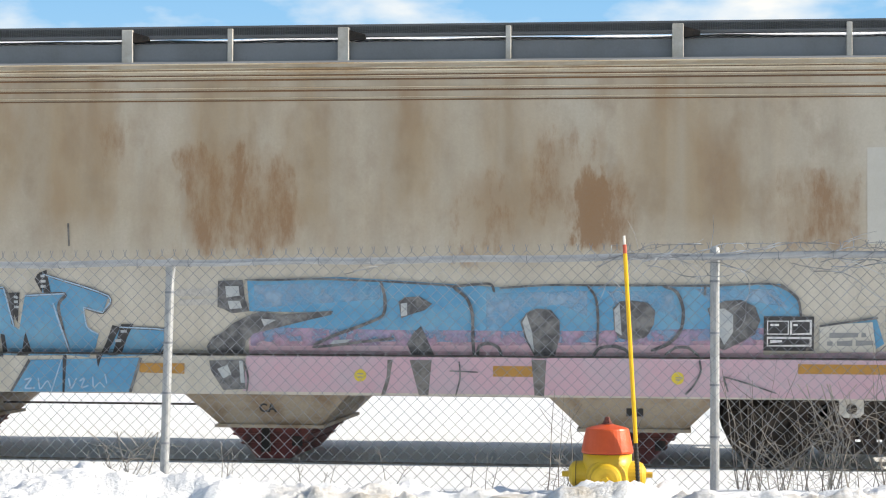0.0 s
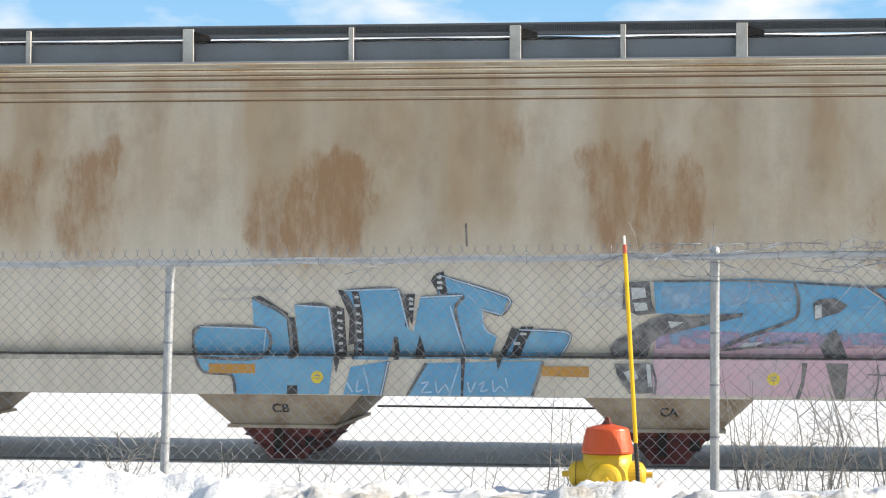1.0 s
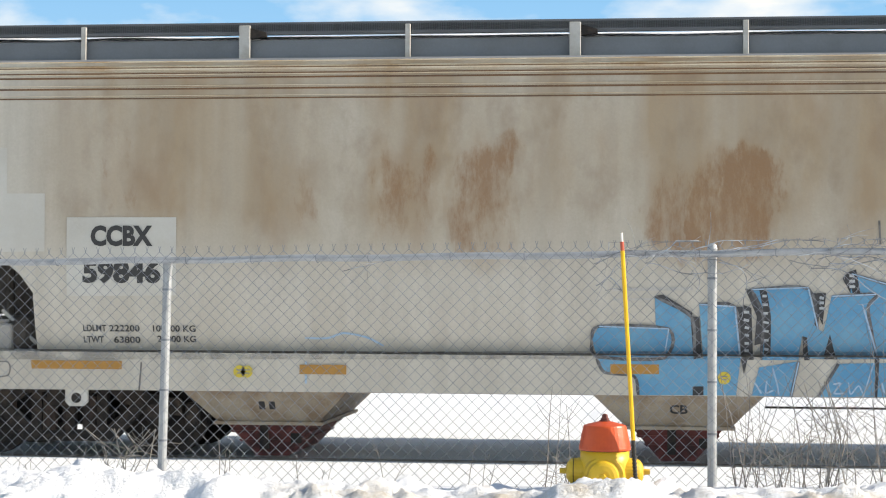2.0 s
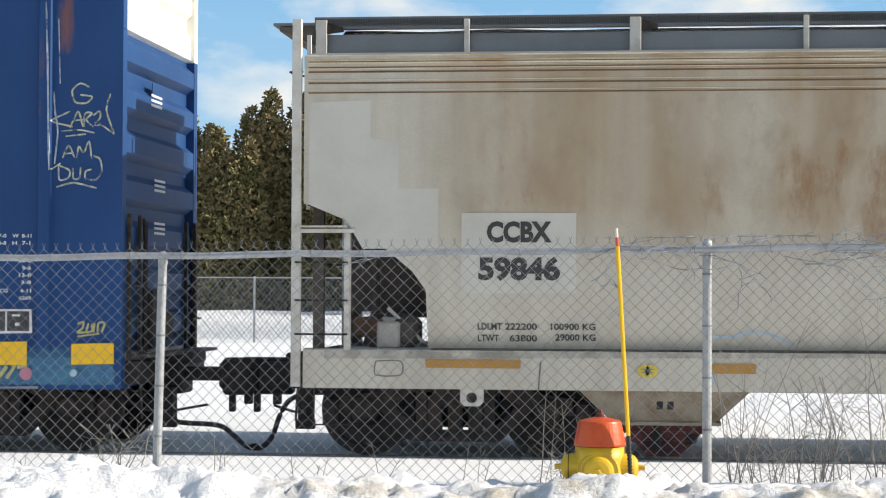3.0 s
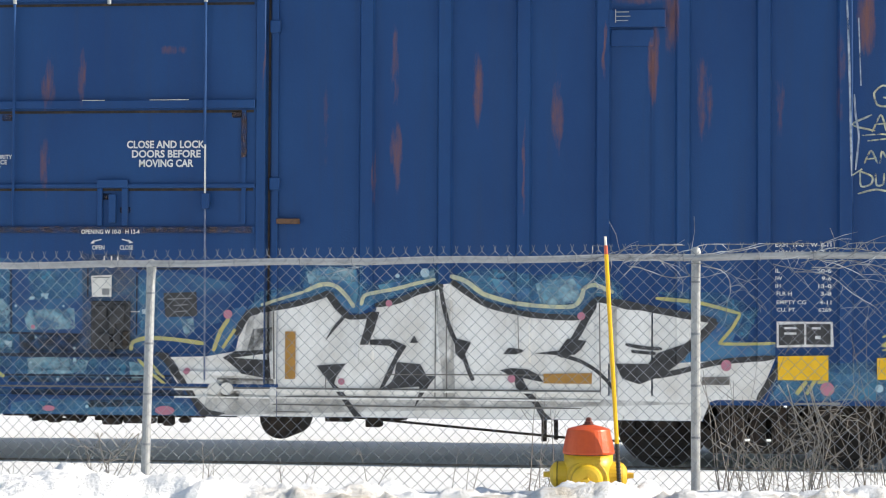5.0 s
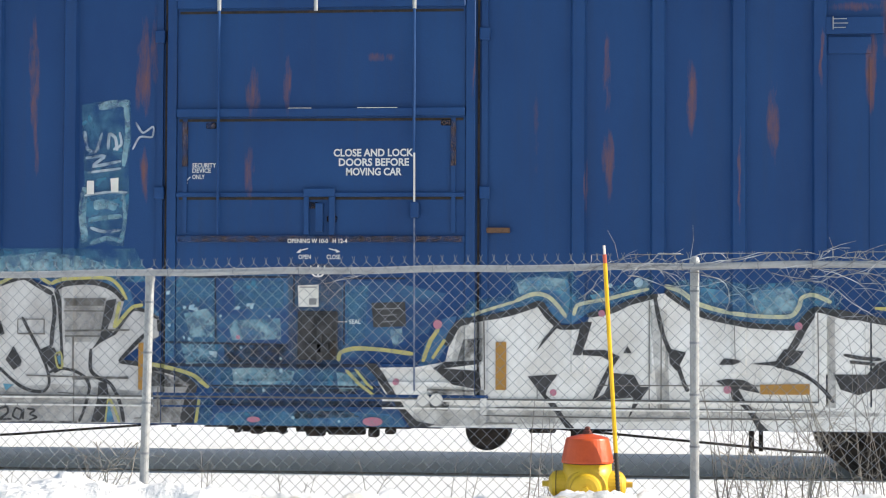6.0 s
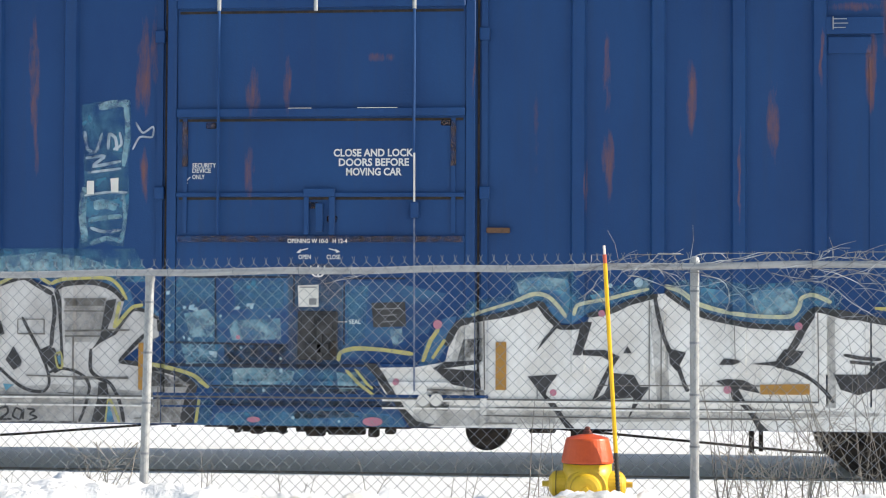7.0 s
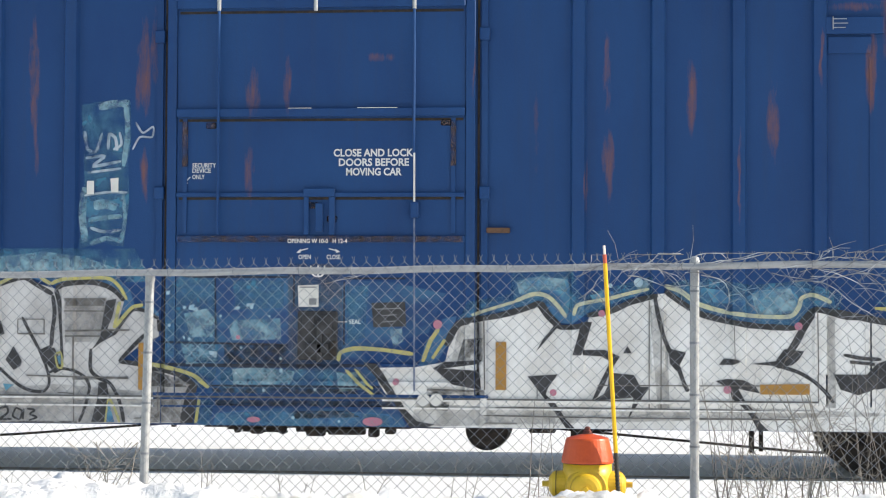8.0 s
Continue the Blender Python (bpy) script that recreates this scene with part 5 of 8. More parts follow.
box_side.paint("graffiti_glow", [
    [(1.22, 1.32), (1.33, 1.54), (1.57, 1.67), (1.83, 1.69), (1.86, 1.87), (1.97, 1.90), (2.10, 1.92), (2.23, 1.90), (2.34, 1.91), (2.39, 1.69), (2.52, 1.69), (2.68, 1.74), (2.97, 1.82), (3.00, 1.90), (3.09, 1.90), (3.11, 1.78), (2.84, 1.69), (2.55, 1.59), (2.39, 1.47), (2.23, 1.48), (2.08, 1.67), (1.68, 1.58), (1.41, 1.51)],
    [(3.25, 1.82), (3.57, 1.84), (3.67, 1.74), (3.99, 1.72), (4.09, 1.80), (4.40, 1.84), (4.55, 1.81), (4.79, 1.73), (4.81, 1.63), (4.61, 1.65), (4.45, 1.46), (4.09, 1.48), (3.62, 1.59), (3.36, 1.71)],
], MAT_SPRAY_BLUE, 0.0040, "blue spray-paint glow")
box_side.paint("graffiti_glow", [
    [(5.22, 1.63), (5.64, 1.62), (5.98, 1.50), (5.87, 1.24), (6.26, 1.21), (6.26, 1.08), (5.33, 1.03), (5.72, 1.41)],
    [(6.21, 0.72), (6.42, 1.01), (6.88, 0.94), (7.58, 0.99), (7.60, 0.70), (6.21, 0.69)],
], MAT_SPRAY_BLUE, 0.0040, "blue spray-paint glow")
box_side.paint("graffiti_glow", [
    [(-1.02, 0.43), (-1.00, 0.60), (-0.70, 0.64), (-0.26, 0.62), (0.28, 0.63), (0.66, 0.61), (0.79, 0.45)],
    [(-3.13, 1.85), (-2.91, 1.96), (-2.71, 1.97), (-2.57, 1.89), (-2.24, 1.93), (-1.99, 1.92), (-1.84, 1.76), (-1.79, 1.61), (-1.63, 1.63), (-1.55, 1.55), (-1.55, 1.33), (-1.67, 1.33), (-1.91, 1.39), (-1.95, 1.66), (-2.07, 1.81), (-2.57, 1.81), (-2.80, 1.88), (-3.13, 1.80)],
    [(0.93, 1.01), (1.01, 1.27), (1.17, 1.51), (1.31, 1.54), (1.22, 1.27), (1.11, 1.08)],
], MAT_SPRAY_BLUE, 0.0040, "blue spray-paint glow")
box_side.paint("graffiti_haze", [
    [(-0.87, 1.44), (-0.81, 1.49), (-0.37, 1.51), (-0.36, 1.31), (-0.83, 1.30)],
    [(-0.83, 1.03), (-0.53, 1.05), (-0.23, 1.01), (-0.26, 0.89), (-0.81, 0.88)],
    [(0.17, 1.00), (0.39, 1.01), (0.47, 0.85), (0.20, 0.82)],
    [(-1.30, 1.55), (-1.08, 1.60), (-0.97, 1.47), (-1.02, 1.33), (-1.24, 1.33)],
    [(-1.33, 1.27), (-1.00, 1.28), (-0.98, 1.09), (-1.27, 1.07)],
    [(1.86, 1.87), (2.10, 1.91), (2.31, 1.89), (2.34, 1.77), (2.13, 1.79), (1.89, 1.75)],
    [(4.04, 1.76), (4.19, 1.80), (4.40, 1.81), (4.48, 1.60), (4.27, 1.54), (4.09, 1.57)],
    [(2.98, 1.89), (3.08, 1.90), (3.10, 1.80), (2.99, 1.80)],
    [(0.67, 1.41), (0.79, 1.42), (0.81, 1.30), (0.71, 1.25)],
], MAT_HAZE_PALE, 0.0080, "patchy teal overspray")
box_side.paint("graffiti_haze", [
    [(-3.13, 2.09), (-2.69, 2.14), (-2.29, 2.09), (-1.90, 1.95), (-2.40, 1.90), (-3.13, 1.92)],
], MAT_HAZE_PALE, 0.0080, "patchy teal overspray")
box_side.paint("overspray", [
    [(1.25, 1.38), (1.41, 1.67), (1.81, 1.75), (1.81, 1.96), (2.39, 1.97), (2.47, 1.74), (2.95, 1.87), (3.13, 1.92), (3.15, 1.76), (2.52, 1.53), (2.10, 1.67), (1.41, 1.48)],
    [(3.23, 1.84), (3.57, 1.91), (4.04, 1.84), (4.50, 1.88), (4.86, 1.76), (4.86, 1.63), (4.50, 1.45), (3.62, 1.55)],
    [(-1.52, 0.85), (-1.49, 1.76), (-1.30, 1.92), (-1.00, 1.87), (-0.96, 1.11), (-1.02, 0.85)],
    [(5.17, 1.69), (5.74, 1.69), (6.11, 1.53), (6.00, 1.24), (5.72, 1.41)],
    [(6.26, 1.04), (6.88, 1.04), (7.60, 1.10), (7.60, 0.70), (6.21, 0.69)],
    [(-3.13, 2.17), (-1.80, 2.17), (-1.63, 1.85), (-1.90, 1.85), (-3.13, 1.90)],
], MAT_HAZE, 0.0060, "soft blue overspray")
box_side.paint("overspray", [
], MAT_HAZE, 0.0060, "soft blue overspray")
box_side.paint("graffiti_core", [
    [(1.88, 1.85), (1.97, 1.89), (2.09, 1.90), (2.23, 1.88), (2.34, 1.89), (2.37, 1.72), (2.34, 1.55), (2.26, 1.54), (2.17, 1.72), (2.08, 1.78), (1.92, 1.74)],
    [(4.05, 1.73), (4.12, 1.79), (4.26, 1.80), (4.39, 1.82), (4.47, 1.73), (4.44, 1.59), (4.29, 1.57), (4.12, 1.58)],
    [(2.98, 1.88), (3.07, 1.89), (3.10, 1.81), (3.01, 1.80)],
    [(3.62, 1.81), (3.78, 1.79), (3.88, 1.66), (3.69, 1.68)],
    [(2.55, 1.74), (2.76, 1.78), (2.78, 1.74), (2.58, 1.69)],
], MAT_SPRAY_TEAL, 0.0075, "cyan spray patches")
box_side.paint("graffiti_fill", [
    [(0.50, 1.05), (0.93, 1.06), (1.20, 1.11), (1.25, 1.32), (1.33, 1.48), (1.62, 1.53), (2.08, 1.65), (2.26, 1.44), (2.52, 1.45), (2.55, 1.57), (2.84, 1.65), (3.15, 1.75), (3.26, 1.76), (3.57, 1.57), (4.04, 1.45), (4.46, 1.44), (4.61, 1.60), (4.81, 1.58), (4.75, 1.59), (5.72, 1.41), (5.33, 1.03), (6.26, 1.08), (6.10, 0.69), (5.72, 0.69), (5.66, 0.67), (5.59, 0.48), (0.93, 0.47), (0.62, 0.83)],
], MAT_SILVER, 0.0120, "silver-white graffiti letter fill")
box_side.paint("graffiti_fill", [
    [(-4.26, 1.51), (-3.47, 1.70), (-3.13, 1.82), (-2.88, 1.89), (-2.74, 1.83), (-2.57, 1.78), (-2.41, 1.83), (-2.07, 1.81), (-1.90, 1.66), (-1.99, 1.35), (-1.79, 1.59), (-1.55, 1.52), (-1.55, 1.33), (-1.71, 1.27), (-1.93, 1.09), (-1.46, 1.02), (-1.18, 0.88), (-1.27, 0.51), (-1.89, 0.50), (-4.24, 0.47)],
], MAT_SILVER_DULL, 0.0120, "silver-white graffiti letter fill")
box_side.paint("grime_patch", [
    [(0.87, 0.46), (0.92, 0.72), (2.34, 0.66), (4.17, 0.70), (5.64, 0.65), (5.66, 0.52)],
    [(3.10, 1.65), (3.26, 1.60), (3.29, 0.69), (3.18, 0.69)],
    [(4.72, 1.55), (4.80, 1.55), (4.81, 0.71), (4.73, 0.71)],
    [(-3.46, 0.80), (-2.56, 0.87), (-1.29, 0.77), (-1.28, 0.48), (-3.45, 0.48)],
    [(-2.47, 1.69), (-2.07, 1.70), (-2.09, 1.28), (-2.46, 1.27)],
    [(-1.66, 1.03), (-1.24, 0.85), (-1.30, 0.52), (-1.67, 0.51)],
    [(1.33, 1.46), (1.55, 1.51), (1.55, 1.11), (1.25, 1.08)],
], MAT_HAZE_SOOT, 0.0150, "grimy streaks over the silver paint")
box_side.paint("grime_patch", [
    [(1.37, 1.32), (1.55, 1.34), (1.55, 1.13), (1.31, 1.11)],
    [(1.03, 0.85), (1.57, 0.84), (1.57, 0.79), (1.03, 0.80)],
    [(1.03, 0.79), (1.25, 0.78), (1.22, 0.65), (1.06, 0.66)],
    [(-1.67, 1.03), (-1.22, 0.90), (-1.23, 0.85), (-1.67, 0.86)],
    [(-2.40, 0.94), (-1.85, 0.95), (-1.85, 0.92), (-2.40, 0.91)],
    [(-3.13, 0.51), (-2.35, 0.52), (-2.35, 0.49), (-3.13, 0.48)],
], MAT_SOOT_HEAVY, 0.0168, "black grime over the silver paint")
box_side.paint("grime_patch", [
    [(-0.30, 2.03), (0.22, 2.02), (0.22, 1.03), (-0.29, 1.03)],
], MAT_HAZE_SOOT, 0.0090, "grime round the door gear")
box_side.strokes("rail_grime", [
    ([(-1.55, 1.07), (-0.64, 1.06), (0.47, 1.07)], 0.037),
    ([(-1.05, 0.87), (-0.26, 0.87), (0.60, 0.87)], 0.021),
    ([(-1.00, 0.68), (-0.04, 0.67), (0.79, 0.68)], 0.021),
    ([(-1.55, 1.28), (-0.91, 1.27), (-0.29, 1.26)], 0.021),
    ([(-1.30, 1.90), (-0.80, 1.90), (-0.30, 1.90)], 0.021),
    ([(0.24, 1.89), (0.82, 1.89)], 0.021),
    ([(-0.24, 1.92), (-0.24, 1.62)], 0.016),
    ([(-1.00, 1.92), (-0.99, 1.28)], 0.016),
    ([(0.24, 1.86), (0.24, 1.26)], 0.016),
], MAT_SEAM_BLUE, 0.0090, "dark grime lines on the door")
box_side.strokes("graffiti_outline", [
    ([(1.21, 1.26), (1.26, 1.37), (1.33, 1.47), (1.44, 1.50)], 0.069),
    ([(1.41, 1.50), (1.68, 1.54), (1.94, 1.61), (2.09, 1.67)], 0.058),
    ([(2.08, 1.67), (2.16, 1.55), (2.27, 1.44)], 0.074),
    ([(2.25, 1.44), (2.38, 1.44), (2.52, 1.46)], 0.053),
    ([(2.53, 1.55), (2.76, 1.60), (2.94, 1.68), (3.18, 1.74)], 0.058),
    ([(3.15, 1.74), (3.18, 1.57), (3.23, 1.37), (3.30, 1.20), (3.37, 1.07), (3.42, 0.93), (3.46, 0.85)], 0.042),
    ([(3.25, 1.78), (3.39, 1.68), (3.57, 1.57), (3.83, 1.50), (4.09, 1.46), (4.46, 1.44)], 0.058),
    ([(4.46, 1.44), (4.52, 1.52), (4.61, 1.61), (4.72, 1.60), (4.91, 1.55), (5.14, 1.54)], 0.058),
], MAT_SPRAY_BLACK, 0.0180, "black graffiti outlines")
box_side.strokes("graffiti_outline", [
    ([(4.60, 1.59), (4.52, 1.45), (4.44, 1.30), (4.35, 1.17), (4.27, 1.08)], 0.069),
    ([(4.27, 1.10), (4.46, 1.04), (4.60, 0.96), (4.71, 0.86), (4.79, 0.76)], 0.037),
], MAT_SPRAY_BLACK, 0.0180, "black graffiti outlines")
box_side.strokes("graffiti_outline", [
    ([(4.75, 1.60), (5.22, 1.51), (5.72, 1.42)], 0.066),
    ([(5.72, 1.42), (5.54, 1.24), (5.33, 1.08)], 0.090),
    ([(5.14, 0.90), (5.38, 0.95), (5.74, 1.04), (6.26, 1.09)], 0.055),
    ([(6.32, 1.04), (6.21, 0.87), (6.10, 0.69)], 0.062),
    ([(4.88, 1.20), (5.04, 1.17), (5.22, 1.16)], 0.036),
], MAT_SPRAY_BLACK, 0.0180, "black graffiti outlines")
box_side.paint("graffiti_shadow", [
    [(0.43, 1.10), (0.56, 1.09), (0.71, 0.85), (0.82, 0.66), (0.93, 0.55), (1.10, 0.52), (1.03, 0.45), (0.86, 0.47), (0.72, 0.71), (0.58, 0.92)],
    [(2.47, 1.49), (2.57, 1.49), (2.52, 1.32), (2.47, 1.18), (2.39, 1.18), (2.44, 1.35)],
    [(2.27, 1.46), (2.17, 1.35), (2.05, 1.21), (2.11, 1.32), (2.22, 1.46)],
    [(2.48, 1.23), (2.69, 1.23), (2.83, 1.17), (2.74, 1.03), (2.69, 0.91), (2.62, 0.79), (2.57, 0.76), (2.65, 0.94), (2.74, 1.12), (2.66, 1.17), (2.49, 1.18)],
    [(2.73, 1.02), (2.96, 1.00), (3.02, 0.89), (3.11, 0.89), (3.05, 0.81), (2.97, 0.69), (2.90, 0.58), (2.95, 0.73), (2.95, 0.79), (2.58, 0.76), (2.68, 0.82), (2.72, 0.90)],
], MAT_SPRAY_BLACK, 0.0220, "black graffiti shadow shapes")
box_side.paint("graffiti_shadow", [
    [(2.86, 1.20), (2.90, 1.27), (2.94, 1.20)],
    [(1.97, 0.98), (2.25, 1.00), (2.16, 0.87), (2.14, 0.81), (2.23, 0.73), (2.33, 0.58), (2.41, 0.50), (2.33, 0.50), (2.23, 0.64), (2.10, 0.81)],
    [(3.28, 1.25), (3.44, 1.21), (3.39, 1.11), (3.35, 1.04), (3.29, 1.11)],
    [(4.34, 1.25), (4.52, 1.23), (4.47, 1.15), (4.41, 1.10), (4.25, 1.08), (4.27, 1.15)],
    [(4.03, 1.11), (4.28, 1.14), (4.30, 1.09)],
    [(3.74, 1.10), (3.79, 1.16), (3.91, 1.15), (3.94, 1.13), (3.87, 1.10)],
], MAT_SPRAY_BLACK, 0.0220, "black graffiti shadow shapes")
box_side.paint("graffiti_shadow", [
    [(3.71, 0.95), (3.82, 0.97), (3.97, 0.96), (4.07, 0.91), (4.12, 0.84), (4.01, 0.86), (3.92, 0.88), (3.98, 0.77), (4.06, 0.68), (4.13, 0.56), (4.20, 0.47), (4.10, 0.47), (4.03, 0.63), (3.96, 0.71), (3.86, 0.79), (3.84, 0.88)],
    [(4.93, 1.15), (5.16, 1.13), (5.16, 1.10), (4.94, 1.12)],
    [(1.09, 1.05), (1.20, 1.11), (1.55, 1.13), (1.50, 1.09), (1.19, 1.05), (1.51, 1.03), (1.54, 0.85), (1.27, 0.90)],
    [(4.79, 1.02), (5.09, 1.02), (5.18, 1.12), (5.51, 1.24), (5.43, 1.07), (5.22, 0.91), (5.01, 0.83), (4.85, 0.88)],
], MAT_SPRAY_BLACK, 0.0220, "black graffiti shadow shapes")
box_side.strokes("graffiti_outline", [
    ([(-3.30, 1.73), (-3.13, 1.82), (-3.01, 1.86), (-2.88, 1.89), (-2.76, 1.82), (-2.60, 1.73)], 0.048),
    ([(-2.60, 1.72), (-2.58, 1.55), (-2.60, 1.38), (-2.61, 1.23)], 0.042),
    ([(-2.61, 1.23), (-2.72, 1.18)], 0.037),
    ([(-2.90, 1.51), (-2.82, 1.36), (-2.74, 1.22), (-2.67, 1.07), (-2.63, 0.94), (-2.63, 0.86), (-2.68, 0.80), (-2.79, 0.80), (-2.90, 0.84), (-3.01, 0.92), (-3.13, 1.03)], 0.032),
    ([(-3.14, 1.50), (-3.09, 1.34)], 0.042),
    ([(-2.57, 1.78), (-2.53, 1.63), (-2.51, 1.39), (-2.49, 1.06)], 0.048),
    ([(-2.57, 1.79), (-2.45, 1.83), (-2.24, 1.85), (-2.07, 1.81), (-1.96, 1.74), (-1.90, 1.67)], 0.053),
], MAT_SPRAY_BLACK, 0.0180, "black graffiti outlines")
box_side.strokes("graffiti_outline", [
    ([(-2.22, 1.21), (-2.22, 1.01), (-2.14, 0.93), (-2.03, 0.88), (-1.95, 0.75), (-1.91, 0.62), (-1.89, 0.51)], 0.037),
    ([(-2.63, 0.98), (-2.52, 1.02), (-2.39, 1.00), (-2.28, 0.94), (-2.23, 0.85), (-2.25, 0.73), (-2.29, 0.60), (-2.33, 0.51)], 0.032),
    ([(-1.99, 1.35), (-1.91, 1.47), (-1.82, 1.58), (-1.71, 1.58), (-1.55, 1.50)], 0.037),
    ([(-1.94, 1.09), (-1.82, 1.22), (-1.73, 1.31), (-1.64, 1.38)], 0.042),
    ([(-1.94, 1.09), (-1.78, 1.07), (-1.60, 1.03), (-1.40, 0.99), (-1.18, 0.88)], 0.048),
    ([(-1.22, 0.87), (-1.27, 0.73), (-1.32, 0.51)], 0.064),
    ([(-1.55, 1.49), (-1.54, 1.38)], 0.042),
], MAT_SPRAY_BLACK, 0.0180, "black graffiti outlines")
box_side.paint("graffiti_shadow", [
    [(-3.06, 1.10), (-2.98, 1.23), (-2.90, 1.09), (-2.91, 1.04), (-2.98, 1.00)],
    [(-2.71, 1.17), (-2.58, 1.22), (-2.49, 1.05), (-2.47, 1.02), (-2.57, 0.97), (-2.64, 1.05)],
    [(-2.07, 1.67), (-1.97, 1.69), (-2.01, 1.52), (-2.06, 1.40), (-1.97, 1.35), (-2.12, 1.27), (-2.21, 1.20), (-2.13, 1.32), (-2.10, 1.52)],
    [(-2.14, 0.89), (-2.06, 0.89), (-2.04, 0.78), (-2.08, 0.51), (-2.21, 0.51), (-2.15, 0.73)],
    [(-1.22, 0.88), (-1.16, 0.87), (-1.22, 0.51), (-1.32, 0.51)],
], MAT_SPRAY_BLACK, 0.0220, "black graffiti shadow shapes")
box_side.strokes("graffiti_highlight", [
    ([(-3.13, 1.83), (-3.01, 1.89), (-2.88, 1.93), (-2.77, 1.93), (-2.69, 1.87), (-2.62, 1.83)], 0.037),
    ([(-2.62, 1.83), (-2.51, 1.87), (-2.24, 1.89), (-2.04, 1.88), (-1.94, 1.80), (-1.87, 1.68)], 0.037),
    ([(-1.94, 1.66), (-1.99, 1.41)], 0.037),
    ([(-1.99, 1.41), (-1.89, 1.53), (-1.81, 1.61), (-1.71, 1.63)], 0.037),
    ([(-2.57, 1.16), (-2.50, 1.17), (-2.48, 1.04), (-2.54, 1.03), (-2.57, 1.15)], 0.021),
    ([(-1.66, 1.07), (-1.40, 1.03), (-1.19, 0.96), (-1.05, 0.85)], 0.042),
    ([(-1.15, 0.79), (-1.19, 0.51)], 0.032),
    ([(-2.04, 0.76), (-1.98, 0.64), (-1.93, 0.51)], 0.026),
    ([(-2.04, 0.76), (-2.07, 0.51)], 0.021),
], MAT_SPRAY_YELLOW, 0.0240, "yellow graffiti highlight lines")
box_side.strokes("graffiti_highlight", [
    ([(0.19, 1.11), (0.21, 1.19), (0.35, 1.23), (0.60, 1.22), (0.91, 1.18)], 0.042),
    ([(0.26, 1.03), (0.39, 0.90), (0.54, 0.78)], 0.032),
    ([(0.35, 1.04), (0.44, 0.93), (0.52, 0.85)], 0.026),
    ([(0.99, 1.11), (1.06, 1.30), (1.14, 1.42)], 0.042),
    ([(1.08, 1.14), (1.20, 1.32)], 0.032),
], MAT_SPRAY_YELLOW, 0.0240, "yellow graffiti highlight lines")
box_side.strokes("graffiti_highlight", [
    ([(1.45, 1.55), (1.63, 1.61), (1.86, 1.68)], 0.032),
    ([(1.85, 1.68), (1.99, 1.74), (2.08, 1.75), (2.17, 1.72), (2.26, 1.63), (2.33, 1.53)], 0.042),
    ([(2.40, 1.55), (2.43, 1.64), (2.52, 1.67), (2.73, 1.71), (2.92, 1.76), (3.10, 1.80)], 0.037),
    ([(3.24, 1.83), (3.39, 1.78), (3.56, 1.66), (3.83, 1.58)], 0.048),
    ([(3.83, 1.58), (4.11, 1.55), (4.39, 1.55), (4.47, 1.63), (4.50, 1.72), (4.60, 1.75), (4.77, 1.68)], 0.042),
], MAT_SPRAY_PALE_YELLOW, 0.0240, "pale yellow-green highlight lines")
box_side.strokes("graffiti_highlight", [
    ([(5.16, 1.63), (5.56, 1.59), (5.94, 1.49)], 0.037),
    ([(5.94, 1.49), (5.86, 1.35), (5.74, 1.21)], 0.032),
    ([(5.74, 1.21), (6.00, 1.21), (6.26, 1.22)], 0.030),
    ([(6.45, 0.75), (6.54, 0.87)], 0.040),
    ([(6.54, 0.75), (6.62, 0.88)], 0.035),
    ([(6.64, 0.86), (6.74, 0.87)], 0.030),
], MAT_SPRAY_YELLOW, 0.0240, "yellow graffiti highlight lines")
box_side.paint("graffiti_core", [
    [(-2.04, 0.71), (-1.98, 0.51), (-2.06, 0.51)],
    [(-2.55, 1.13), (-2.51, 1.15), (-2.50, 1.06), (-2.53, 1.06)],
    [(-3.08, 0.87), (-2.97, 0.86), (-3.05, 0.80)],
], MAT_SPRAY_TEAL, 0.0260, "")
box_side.strokes("panel_seam", [
    ([(-2.47, 1.68), (-2.08, 1.68)], 0.026),
    ([(-2.47, 1.57), (-2.09, 1.57)], 0.011),
    ([(-2.46, 1.38), (-1.84, 1.39)], 0.021),
    ([(-2.46, 1.33), (-2.12, 1.33)], 0.016),
    ([(-2.94, 1.49), (-2.68, 1.49)], 0.011),
    ([(-2.94, 1.35), (-2.67, 1.35)], 0.016),
    ([(-2.94, 1.49), (-2.94, 1.35)], 0.011),
    ([(-2.68, 1.49), (-2.68, 1.35)], 0.011),
    ([(-2.54, 0.79), (-2.38, 0.78)], 0.011),
    ([(-2.38, 1.33), (-2.38, 0.51)], 0.011),
    ([(-1.79, 0.55), (-1.55, 0.56)], 0.011),
    ([(-1.55, 0.85), (-1.55, 0.56)], 0.011),
], MAT_SEAM, 0.0260, "dirty panel seams")
box_side.strokes("panel_seam", [
    ([(-2.85, 0.95), (-1.85, 0.93)], 0.016),
    ([(1.56, 1.53), (1.57, 0.85)], 0.016),
    ([(1.56, 0.84), (1.03, 0.85)], 0.021),
    ([(1.67, 0.68), (2.62, 0.68), (4.29, 0.67)], 0.032),
    ([(1.56, 0.61), (2.83, 0.60), (4.47, 0.60)], 0.016),
    ([(3.10, 1.69), (3.10, 0.69)], 0.011),
    ([(3.21, 1.53), (3.21, 0.69)], 0.011),
    ([(4.64, 1.58), (4.65, 0.73)], 0.011),
    ([(2.62, 0.90), (4.55, 0.91)], 0.011),
    ([(1.57, 0.54), (1.87, 0.54)], 0.011),
    ([(3.88, 1.50), (3.89, 1.11)], 0.008),
    ([(2.06, 0.90), (2.06, 0.73)], 0.008),
], MAT_SEAM, 0.0260, "dirty panel seams")
